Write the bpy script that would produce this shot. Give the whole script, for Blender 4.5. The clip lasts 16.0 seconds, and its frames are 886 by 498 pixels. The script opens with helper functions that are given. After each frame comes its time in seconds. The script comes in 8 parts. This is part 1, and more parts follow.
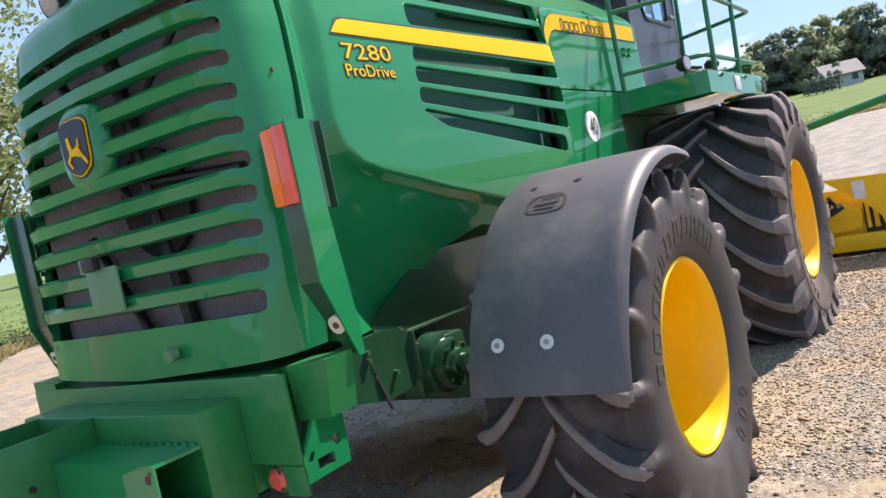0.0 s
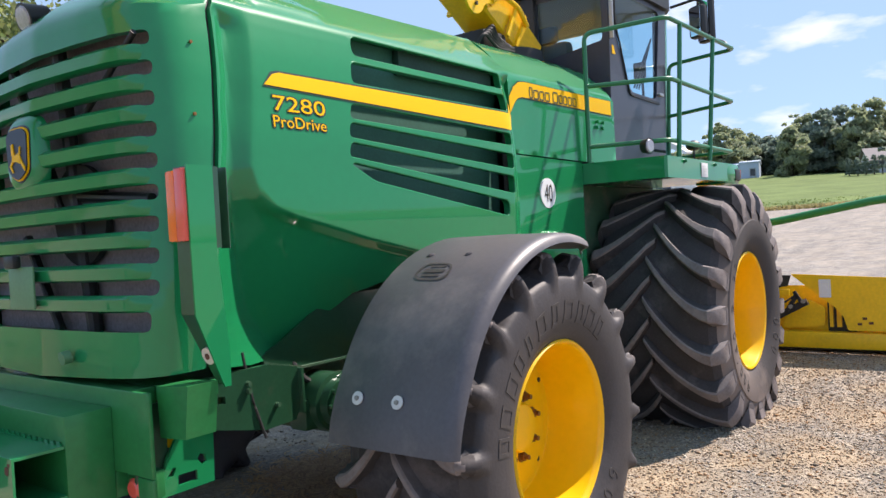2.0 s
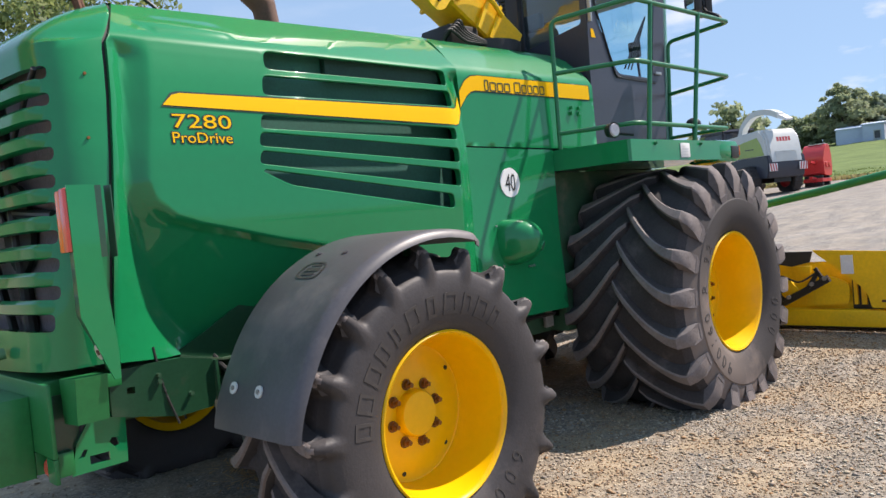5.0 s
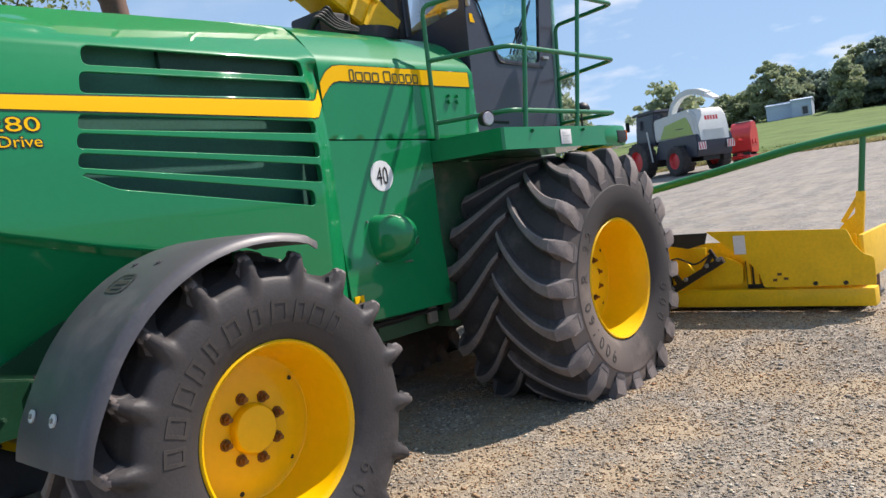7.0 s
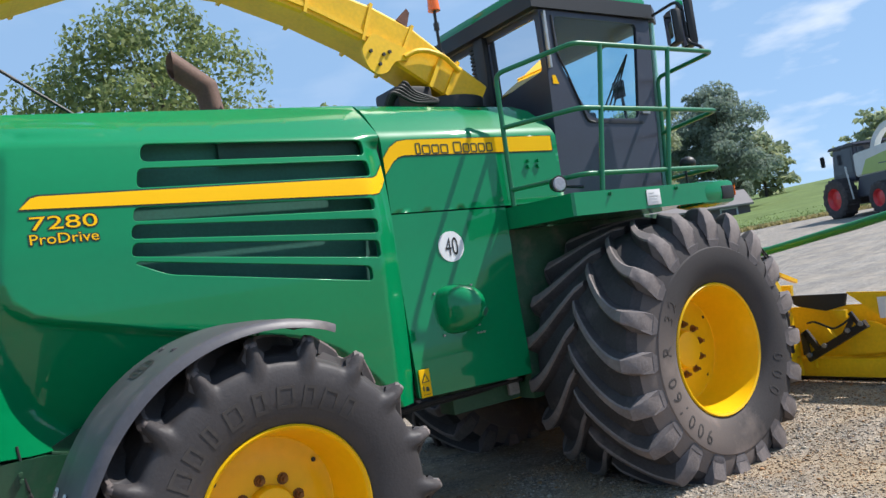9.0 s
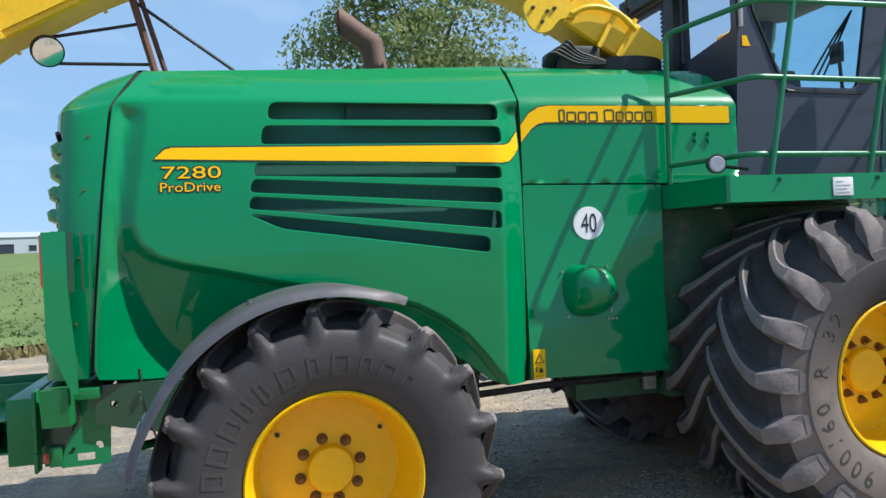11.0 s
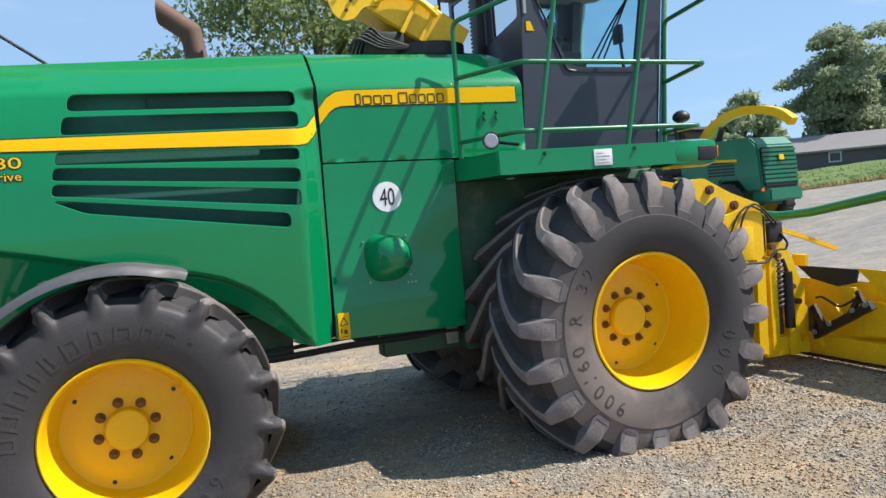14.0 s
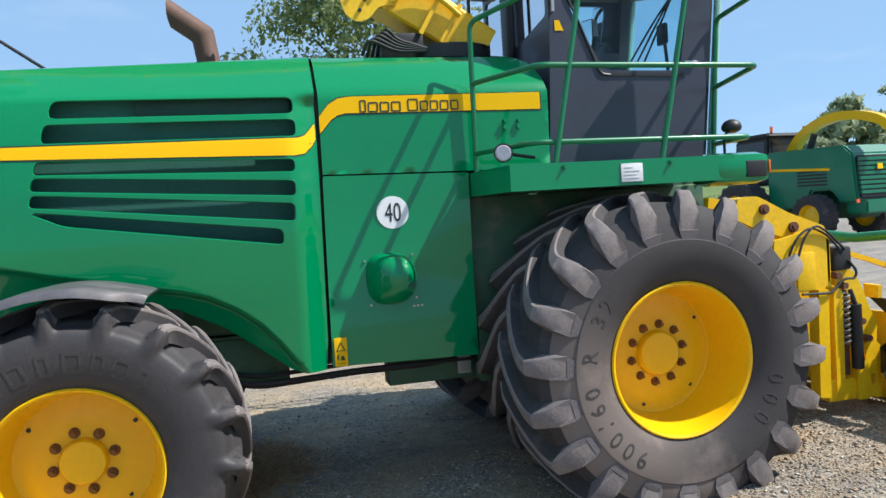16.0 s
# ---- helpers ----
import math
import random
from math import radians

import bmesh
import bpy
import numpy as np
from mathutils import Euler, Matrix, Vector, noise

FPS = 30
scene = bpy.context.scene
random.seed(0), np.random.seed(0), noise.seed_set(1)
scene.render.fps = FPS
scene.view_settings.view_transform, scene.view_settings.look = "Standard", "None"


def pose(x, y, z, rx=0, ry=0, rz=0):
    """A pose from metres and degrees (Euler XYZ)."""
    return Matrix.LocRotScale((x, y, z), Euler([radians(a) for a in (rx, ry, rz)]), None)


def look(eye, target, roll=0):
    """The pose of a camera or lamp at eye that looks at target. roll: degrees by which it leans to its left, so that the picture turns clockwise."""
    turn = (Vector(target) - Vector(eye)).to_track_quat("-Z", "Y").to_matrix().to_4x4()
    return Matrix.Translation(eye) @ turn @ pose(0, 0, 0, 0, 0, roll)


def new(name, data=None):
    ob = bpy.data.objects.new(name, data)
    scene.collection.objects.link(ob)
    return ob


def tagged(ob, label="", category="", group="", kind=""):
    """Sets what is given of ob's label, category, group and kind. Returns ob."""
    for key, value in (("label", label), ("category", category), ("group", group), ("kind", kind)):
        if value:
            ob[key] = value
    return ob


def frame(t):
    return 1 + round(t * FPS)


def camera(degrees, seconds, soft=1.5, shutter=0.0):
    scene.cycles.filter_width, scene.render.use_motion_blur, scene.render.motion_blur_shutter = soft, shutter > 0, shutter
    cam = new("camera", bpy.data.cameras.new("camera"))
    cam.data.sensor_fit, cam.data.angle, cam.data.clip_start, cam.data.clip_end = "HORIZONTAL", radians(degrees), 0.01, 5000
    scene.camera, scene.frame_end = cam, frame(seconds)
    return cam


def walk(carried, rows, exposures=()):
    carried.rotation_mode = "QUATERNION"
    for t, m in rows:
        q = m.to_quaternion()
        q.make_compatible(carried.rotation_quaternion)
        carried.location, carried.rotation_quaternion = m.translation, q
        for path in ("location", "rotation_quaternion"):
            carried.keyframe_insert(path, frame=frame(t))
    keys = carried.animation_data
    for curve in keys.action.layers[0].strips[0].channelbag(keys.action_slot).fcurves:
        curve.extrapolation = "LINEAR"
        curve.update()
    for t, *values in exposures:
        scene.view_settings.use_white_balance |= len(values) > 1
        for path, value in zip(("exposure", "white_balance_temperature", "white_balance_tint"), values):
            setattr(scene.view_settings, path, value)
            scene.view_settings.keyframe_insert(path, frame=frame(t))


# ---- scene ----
cam = camera(60.2, 16.0)
PATH = [
    (0.0, -2.8958, -2.5628, 1.3732, 87.201, 12.017, -55.159),
    (0.5, -2.9955, -2.7047, 1.3866, 87.526, 7.213, -55.134),
    (1.0, -3.0464, -2.8099, 1.4369, 89.256, 3.559, -55.322),
    (1.5, -2.911, -2.9526, 1.4527, 89.298, 2.082, -55.633),
    (2.0, -2.75, -3.0963, 1.4629, 88.972, 3.175, -53.004),
    (2.5, -2.6216, -3.1006, 1.4586, 88.793, 5.311, -51.876),
    (3.0, -2.4406, -3.0205, 1.4683, 88.868, 6.841, -52.164),
    (5.5, -2.2125, -4.178, 1.4636, 88.31, 5.217, -43.987),
    (6.0, -2.0801, -4.2832, 1.4797, 88.94, 6.522, -45.439),
    (6.5, -1.8918, -4.1966, 1.4713, 87.452, 7.162, -48.992),
    (7.0, -1.7997, -4.1627, 1.4683, 86.668, 7.337, -48.826),
    (7.5, -1.7131, -4.2671, 1.4836, 88.409, 8.967, -44.006),
    (8.0, -1.5592, -4.4312, 1.4907, 89.601, 9.932, -40.768),
    (10.5, -0.5696, -4.7022, 1.5785, 92.624, 3.377, -20.85),
    (11.0, -0.3775, -4.7951, 1.5872, 89.97, 2.564, -15.341),
    (11.5, -0.2258, -5.0485, 1.6097, 87.524, 2.438, -11.142),
    (12.0, -0.241, -5.2262, 1.6105, 87.817, 3.423, -9.792),
    (12.5, -0.2789, -5.3535, 1.5865, 86.045, 4.049, -14.006),
    (13.0, -0.1064, -5.4759, 1.5814, 85.481, 3.87, -17.511),
    (13.5, 0.0939, -5.5418, 1.5858, 85.907, 4.087, -19.448),
    (14.0, 0.1963, -5.4587, 1.5851, 87.063, 4.705, -21.036),
    (14.5, 0.3069, -5.2854, 1.618, 88.804, 5.226, -23.677),
    (15.0, 0.4321, -5.2354, 1.6177, 90.104, 5.104, -24.415),
    (15.5, 0.6218, -5.2396, 1.643, 90.19, 4.219, -18.868),
    (16.0, 0.7837, -5.1775, 1.6436, 87.717, 3.637, -14.708),
]
walk(cam, [(t, pose(*p)) for t, *p in PATH], [(0, 1.38, 6900, 20), (1.5, 1.27, 6850, 20), (4, 1.10, 6800, 18), (6.5, 0.95, 6750, 16), (9, 0.92, 6300, 12), (10.4, 0.86, 6000, 8), (11.6, 1.02, 6350, 10), (13, 1.02, 6450, 11), (16, 0.98, 6200, 9)])

# ---- world, sun ----
SUN = Vector((0.71, -0.31, 1.0)).normalized()
world = bpy.data.worlds.new("world")
scene.world = world
world.use_nodes = True
wn, wl = world.node_tree.nodes, world.node_tree.links
wn.clear()
sky = wn.new("ShaderNodeTexSky")
sky.sky_type, sky.sun_disc = "NISHITA", False
sky.sun_elevation = math.asin(SUN.z)
sky.sun_rotation = math.atan2(SUN.x, SUN.y)
sky.air_density, sky.dust_density, sky.ozone_density = 0.75, 0.0, 2.5
sky_bg = wn.new("ShaderNodeBackground")
sky_bg.inputs[1].default_value = 0.106
# thin fair-weather cloud over the blue
wtc = wn.new("ShaderNodeTexCoord")
wmap = wn.new("ShaderNodeMapping")
wmap.inputs["Scale"].default_value = (1.0, 1.0, 3.2)
wl.new(wtc.outputs["Generated"], wmap.inputs[0])
wcl = wn.new("ShaderNodeTexNoise")
wcl.inputs["Scale"].default_value, wcl.inputs["Detail"].default_value, wcl.inputs["Roughness"].default_value = 7.5, 8.0, 0.5
wl.new(wmap.outputs[0], wcl.inputs[0])
wramp = wn.new("ShaderNodeMapRange")
wramp.inputs[1].default_value, wramp.inputs[2].default_value = 0.52, 0.70
wramp.clamp = True
wl.new(wcl.outputs["Fac"], wramp.inputs[0])
wcm = wn.new("ShaderNodeMix")
wcm.data_type = "RGBA"
wcm.inputs[7].default_value = (4.7, 5.05, 5.5, 1)
# the cloud stands ahead of the machine, the rest of the sky is nearly clear
wxyz = wn.new("ShaderNodeSeparateXYZ")
wl.new(wtc.outputs["Generated"], wxyz.inputs[0])
wside = wn.new("ShaderNodeMapRange")
wside.inputs[1].default_value, wside.inputs[2].default_value, wside.inputs[3].default_value = 0.72, 0.93, 0.10
wl.new(wxyz.outputs[0], wside.inputs[0])
wmul = wn.new("ShaderNodeMath")
wmul.operation = "MULTIPLY"
wl.new(wramp.outputs[0], wmul.inputs[0])
wl.new(wside.outputs[0], wmul.inputs[1])
wl.new(wmul.outputs[0], wcm.inputs[0])
# even summer haze through the whole sky
haze = wn.new("ShaderNodeMix")
haze.data_type = "RGBA"
haze.inputs[0].default_value = 0.84
haze.inputs[7].default_value = (1.75, 2.8, 4.15, 1)
wl.new(sky.outputs[0], haze.inputs[6])
wl.new(haze.outputs[2], wcm.inputs[6])
wl.new(wcm.outputs[2], sky_bg.inputs[0])
wout = wn.new("ShaderNodeOutputWorld")
wl.new(sky_bg.outputs[0], wout.inputs[0])

sun_data = bpy.data.lights.new("sun", "SUN")
sun_data.energy, sun_data.angle, sun_data.color = 3.55, radians(0.53), (1.0, 0.95, 0.87)
sun = new("sun", sun_data)
sun.matrix_world = look(SUN * 60, (0, 0, 0))


# ---- materials ----
def mat(name, color, rough=0.5, metal=0.0, coat=0.0, coat_rough=0.035, vary=0.12, scale=4.0, fine=60.0, bump=0.0, dirt=None, dirt_amount=0.0, dirt_scale=3.0, spec=0.5, per_object=0.0):
    """A procedural surface: base colour varied at two scales, dirt patches, fine relief."""
    m = bpy.data.materials.new(name)
    m.use_nodes = True
    n, l = m.node_tree.nodes, m.node_tree.links
    b = n["Principled BSDF"]
    tc = n.new("ShaderNodeTexCoord")
    big = n.new("ShaderNodeTexNoise")
    big.inputs["Scale"].default_value, big.inputs["Detail"].default_value = scale, 5.0
    small = n.new("ShaderNodeTexNoise")
    small.inputs["Scale"].default_value, small.inputs["Detail"].default_value = fine, 4.0
    l.new(tc.outputs["Object"], big.inputs[0])
    l.new(tc.outputs["Object"], small.inputs[0])
    add = n.new("ShaderNodeMath")
    add.operation = "ADD"
    l.new(big.outputs["Fac"], add.inputs[0])
    l.new(small.outputs["Fac"], add.inputs[1])
    rng = n.new("ShaderNodeMapRange")
    rng.inputs[1].default_value, rng.inputs[2].default_value = 0.6, 1.4
    rng.inputs[3].default_value, rng.inputs[4].default_value = 1 - vary, 1 + vary
    l.new(add.outputs[0], rng.inputs[0])
    hsv = n.new("ShaderNodeHueSaturation")
    hsv.inputs["Color"].default_value = (*color, 1)
    value = rng.outputs[0]
    if per_object:
        info = n.new("ShaderNodeObjectInfo")
        r2 = n.new("ShaderNodeMapRange")
        r2.inputs[3].default_value, r2.inputs[4].default_value = 1 - per_object, 1 + per_object
        l.new(info.outputs["Random"], r2.inputs[0])
        mul = n.new("ShaderNodeMath")
        mul.operation = "MULTIPLY"
        l.new(value, mul.inputs[0])
        l.new(r2.outputs[0], mul.inputs[1])
        value = mul.outputs[0]
    l.new(value, hsv.inputs["Value"])
    out = hsv.outputs[0]
    if dirt:
        dn = n.new("ShaderNodeTexNoise")
        dn.inputs["Scale"].default_value, dn.inputs["Detail"].default_value, dn.inputs["Roughness"].default_value = dirt_scale, 8.0, 0.65
        l.new(tc.outputs["Object"], dn.inputs[0])
        dr = n.new("ShaderNodeMapRange")
        dr.inputs[1].default_value, dr.inputs[2].default_value = 0.68 - 0.4 * dirt_amount, 0.80
        dr.inputs[4].default_value = min(1.0, 0.35 + dirt_amount)
        l.new(dn.outputs["Fac"], dr.inputs[0])
        mx = n.new("ShaderNodeMix")
        mx.data_type = "RGBA"
        mx.inputs[7].default_value = (*dirt, 1)
        l.new(dr.outputs[0], mx.inputs[0])
        l.new(out, mx.inputs[6])
        out = mx.outputs[2]
        rr = n.new("ShaderNodeMapRange")
        rr.inputs[3].default_value, rr.inputs[4].default_value = rough, min(1.0, rough + 0.35)
        l.new(dr.outputs[0], rr.inputs[0])
        l.new(rr.outputs[0], b.inputs["Roughness"])
    else:
        b.inputs["Roughness"].default_value = rough
    l.new(out, b.inputs["Base Color"])
    b.inputs["Metallic"].default_value = metal
    b.inputs["Coat Weight"].default_value = coat
    b.inputs["Coat Roughness"].default_value = coat_rough
    b.inputs["Specular IOR Level"].default_value = spec
    if bump:
        bp = n.new("ShaderNodeBump")
        bp.inputs["Strength"].default_value = bump
        bp.inputs["Distance"].default_value = 0.01
        l.new(small.outputs["Fac"], bp.inputs["Height"])
        l.new(bp.outputs[0], b.inputs["Normal"])
    return m


M_GREEN = mat("green_paint", (0.001, 0.205, 0.068), 0.36, coat=0.75, coat_rough=0.035, vary=0.05, scale=1.5, fine=25, dirt=(0.06, 0.19, 0.08), dirt_amount=0.02, dirt_scale=2.5, spec=0.09)
M_GREEN.node_tree.nodes["Principled BSDF"].inputs["Coat IOR"].default_value = 1.58
M_GREEN_DULL = mat("dull_green_paint", (0.012, 0.175, 0.048), 0.45, coat=0.3, coat_rough=0.12, vary=0.14, scale=5, fine=40, dirt=(0.10, 0.14, 0.07), dirt_amount=0.06, dirt_scale=5, spec=0.3)
M_GREEN_RAIL = mat("green_rail_paint", (0.006, 0.15, 0.055), 0.38, coat=0.15, vary=0.10, fine=50)
M_YELLOW = mat("yellow_paint", (0.84, 0.475, 0.001), 0.36, coat=0.25, vary=0.05, scale=3, fine=30, dirt=(0.50, 0.28, 0.02), dirt_amount=0.04, dirt_scale=4, spec=0.25)
M_YELLOW_WORN = mat("worn_yellow_paint", (0.84, 0.50, 0.004), 0.42, coat=0.05, vary=0.12, scale=5, fine=40, dirt=(0.16, 0.08, 0.025), dirt_amount=0.14, dirt_scale=7, bump=0.05)
M_DECAL = mat("yellow_decal", (0.86, 0.475, 0.001), 0.4, vary=0.02, spec=0.15)
M_DECAL_DARK = mat("dark_decal", (0.012, 0.035, 0.02), 0.4, vary=0.05)
# crowns are worn pale; the darker flanks and grooves also hold some shade
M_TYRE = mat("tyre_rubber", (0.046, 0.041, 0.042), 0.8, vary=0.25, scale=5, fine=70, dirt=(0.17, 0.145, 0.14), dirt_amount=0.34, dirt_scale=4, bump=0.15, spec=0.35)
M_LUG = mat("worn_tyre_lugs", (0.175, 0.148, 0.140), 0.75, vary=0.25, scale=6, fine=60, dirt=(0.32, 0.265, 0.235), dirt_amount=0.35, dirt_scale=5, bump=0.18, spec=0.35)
M_SIDEWALL = mat("dusty_tyre_sidewall", (0.052, 0.046, 0.046), 0.82, vary=0.15, scale=4, fine=80, dirt=(0.30, 0.235, 0.20), dirt_amount=0.40, dirt_scale=1.6, bump=0.10, spec=0.35)


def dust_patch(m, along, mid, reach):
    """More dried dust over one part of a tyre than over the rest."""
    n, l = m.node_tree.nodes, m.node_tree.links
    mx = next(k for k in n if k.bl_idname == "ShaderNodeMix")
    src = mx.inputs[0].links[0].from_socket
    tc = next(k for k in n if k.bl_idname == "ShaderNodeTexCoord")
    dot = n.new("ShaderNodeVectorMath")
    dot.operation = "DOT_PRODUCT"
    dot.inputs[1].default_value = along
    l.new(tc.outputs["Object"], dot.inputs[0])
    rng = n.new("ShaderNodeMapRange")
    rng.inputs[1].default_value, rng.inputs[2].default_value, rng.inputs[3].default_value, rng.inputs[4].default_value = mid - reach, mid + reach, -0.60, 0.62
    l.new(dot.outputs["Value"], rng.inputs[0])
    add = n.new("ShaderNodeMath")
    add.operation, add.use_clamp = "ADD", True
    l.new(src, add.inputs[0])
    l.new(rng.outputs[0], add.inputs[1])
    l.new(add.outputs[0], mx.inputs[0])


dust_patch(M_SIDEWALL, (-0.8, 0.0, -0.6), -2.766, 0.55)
M_SIDEWALL_DARK = mat("rear_tyre_sidewall", (0.046, 0.041, 0.042), 0.58, vary=0.15, scale=4, fine=80, dirt=(0.15, 0.13, 0.125), dirt_amount=0.32, dirt_scale=2.2, bump=0.10, spec=0.4)
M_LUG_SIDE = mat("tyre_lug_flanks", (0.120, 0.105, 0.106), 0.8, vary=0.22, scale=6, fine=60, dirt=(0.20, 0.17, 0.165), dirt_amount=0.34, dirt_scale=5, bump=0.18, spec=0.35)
M_TYRE_TEXT = mat("tyre_lettering", (0.056, 0.049, 0.046), 0.7, vary=0.15, spec=0.35)
M_FENDER = mat("black_plastic", (0.082, 0.077, 0.084), 0.44, vary=0.15, scale=4, fine=60, dirt=(0.27, 0.235, 0.215), dirt_amount=0.42, dirt_scale=1.9, spec=0.5, bump=0.02)
M_FENDER_MARK = mat("moulded_plastic_mark", (0.042, 0.037, 0.036), 0.5, vary=0.25, scale=20, dirt=(0.16, 0.11, 0.08), dirt_amount=0.35, dirt_scale=18)
M_BLACK = mat("black_paint", (0.012, 0.012, 0.013), 0.5, vary=0.2)
M_RUBBER = mat("black_rubber", (0.018, 0.018, 0.018), 0.7, vary=0.2)
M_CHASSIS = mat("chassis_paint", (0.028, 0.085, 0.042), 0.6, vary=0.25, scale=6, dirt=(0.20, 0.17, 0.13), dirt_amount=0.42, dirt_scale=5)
# green darkened to hold the shade inside arches, brackets and round the gear housing
M_INNER_SHADED = mat("dark_inner_paint", (0.012, 0.060, 0.028), 0.35, coat=0.5, coat_rough=0.08, vary=0.2, scale=5, dirt=(0.10, 0.09, 0.06), dirt_amount=0.22, dirt_scale=6)
M_CAB = mat("cab_grey_paint", (0.034, 0.037, 0.055), 0.40, coat=0.1, vary=0.12, scale=3, dirt=(0.14, 0.13, 0.12), dirt_amount=0.10, dirt_scale=3)
M_LINING = mat("cab_headliner", (0.17, 0.165, 0.18), 0.85, vary=0.1)
M_CABIN = mat("cab_lining", (0.09, 0.09, 0.095), 0.8, vary=0.15)
M_STEEL = mat("steel", (0.45, 0.44, 0.42), 0.38, metal=0.9, vary=0.1)
M_RUSTY = mat("rusty_steel", (0.14, 0.058, 0.038), 0.75, metal=0.2, vary=0.3, scale=8, dirt=(0.07, 0.035, 0.028), dirt_amount=0.4, dirt_scale=9, bump=0.2)
M_EXHAUST = mat("heat_browned_steel", (0.135, 0.078, 0.062), 0.7, metal=0.2, vary=0.25, scale=7, dirt=(0.20, 0.12, 0.09), dirt_amount=0.3, dirt_scale=6, bump=0.12)
M_BOLT = mat("rusty_bolt", (0.20, 0.085, 0.02), 0.65, metal=0.3, vary=0.3, scale=20)
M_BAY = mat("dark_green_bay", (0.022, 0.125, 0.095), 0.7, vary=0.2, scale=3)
# the far harvester's own green, shifted bluer to hold some haze
M_TEAL_HAZED = mat("blue_green_paint", (0.006, 0.150, 0.078), 0.40, coat=0.3, vary=0.10, scale=3, dirt=(0.12, 0.16, 0.12), dirt_amount=0.08)
M_SCREEN = mat("radiator_screen", (0.27, 0.225, 0.245), 0.8, vary=0.3, scale=5, dirt=(0.05, 0.045, 0.05), dirt_amount=0.34, dirt_scale=4, bump=0.3)
M_DARK_INSIDE = mat("engine_bay_dark", (0.022, 0.095, 0.060), 0.7, vary=0.3)
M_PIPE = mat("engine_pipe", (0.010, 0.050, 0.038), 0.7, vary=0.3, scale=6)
M_WHITE = mat("white_plastic", (0.78, 0.78, 0.78), 0.4, vary=0.04)
M_PAPER = mat("paper_label", (0.70, 0.69, 0.68), 0.6, vary=0.08, scale=20)
M_RED_LENS = mat("red_orange_lens", (0.85, 0.11, 0.035), 0.25, coat=0.5, vary=0.05)
M_REDPINK_LENS = mat("pink_red_lens", (0.80, 0.10, 0.07), 0.25, coat=0.5, vary=0.05)
M_ORANGE_LENS = mat("orange_lens", (0.9, 0.16, 0.01), 0.25, coat=0.5, vary=0.05)
M_NAVY = mat("navy_badge", (0.008, 0.013, 0.036), 0.45, coat=0.05, vary=0.05)
M_REFLECT = mat("pale_reflector", (0.75, 0.60, 0.50), 0.3, coat=0.4, vary=0.08, scale=30)
M_LAMP = mat("lamp_lens", (0.36, 0.34, 0.38), 0.12, coat=0.8, vary=0.15, scale=30)
M_MIRROR = mat("mirror_glass", (0.85, 0.86, 0.88), 0.03, metal=1.0, vary=0.01)
M_GLASS_EDGE = mat("pale_green_glass_edge", (0.30, 0.52, 0.44), 0.2, coat=0.5, vary=0.05)
M_PALE_GREEN = mat("faded_green_paint", (0.10, 0.24, 0.12), 0.5, vary=0.12, scale=8)
M_BARK = mat("bark", (0.085, 0.065, 0.05), 0.9, vary=0.3, scale=6, bump=0.4)
M_WOODPOST = mat("weathered_post_wood", (0.46, 0.34, 0.21), 0.85, vary=0.15, scale=6)
M_REDPAINT = mat("red_machine_paint", (0.55, 0.035, 0.04), 0.4, coat=0.2, vary=0.1)
M_LIME = mat("lime_green_paint", (0.30, 0.40, 0.10), 0.4, coat=0.2, vary=0.08)
M_PALEGREY = mat("pale_grey_panel", (0.55, 0.57, 0.56), 0.5, vary=0.08)
M_WORNGREY = mat("worn_grey_metal", (0.26, 0.25, 0.23), 0.6, metal=0.3, vary=0.25, scale=25)
M_WALL_WHITE = mat("white_sheet_wall", (0.40, 0.43, 0.47), 0.6, vary=0.06, scale=0.4, fine=4)
M_WALL_BLUE = mat("pale_blue_sheet_wall", (0.44, 0.52, 0.66), 0.6, vary=0.08, scale=0.4, fine=4)
M_WALL_BROWN = mat("brown_barn_wall", (0.10, 0.085, 0.09), 0.8, vary=0.12, scale=0.6, fine=6)
M_ROOF_GREY = mat("grey_shingle_roof", (0.21, 0.19, 0.185), 0.85, vary=0.10, scale=0.5, fine=8)
M_WIN_DARK = mat("dark_window", (0.03, 0.035, 0.045), 0.15, vary=0.1)


def glass(name, tint, mixed=0.75):
    m = bpy.data.materials.new(name)
    m.use_nodes = True
    n, l = m.node_tree.nodes, m.node_tree.links
    n.clear()
    tr, gl, mx = n.new("ShaderNodeBsdfTransparent"), n.new("ShaderNodeBsdfGlossy"), n.new("ShaderNodeMixShader")
    fr = n.new("ShaderNodeFresnel")
    fr.inputs[0].default_value = 1.45
    tr.inputs[0].default_value = (*tint, 1)
    gl.inputs["Roughness"].default_value = 0.02
    out = n.new("ShaderNodeOutputMaterial")
    l.new(fr.outputs[0], mx.inputs[0])
    l.new(tr.outputs[0], mx.inputs[1])
    l.new(gl.outputs[0], mx.inputs[2])
    l.new(mx.outputs[0], out.inputs[0])
    return m


M_GLASS = glass("cab_glass", (0.68, 0.86, 0.90))


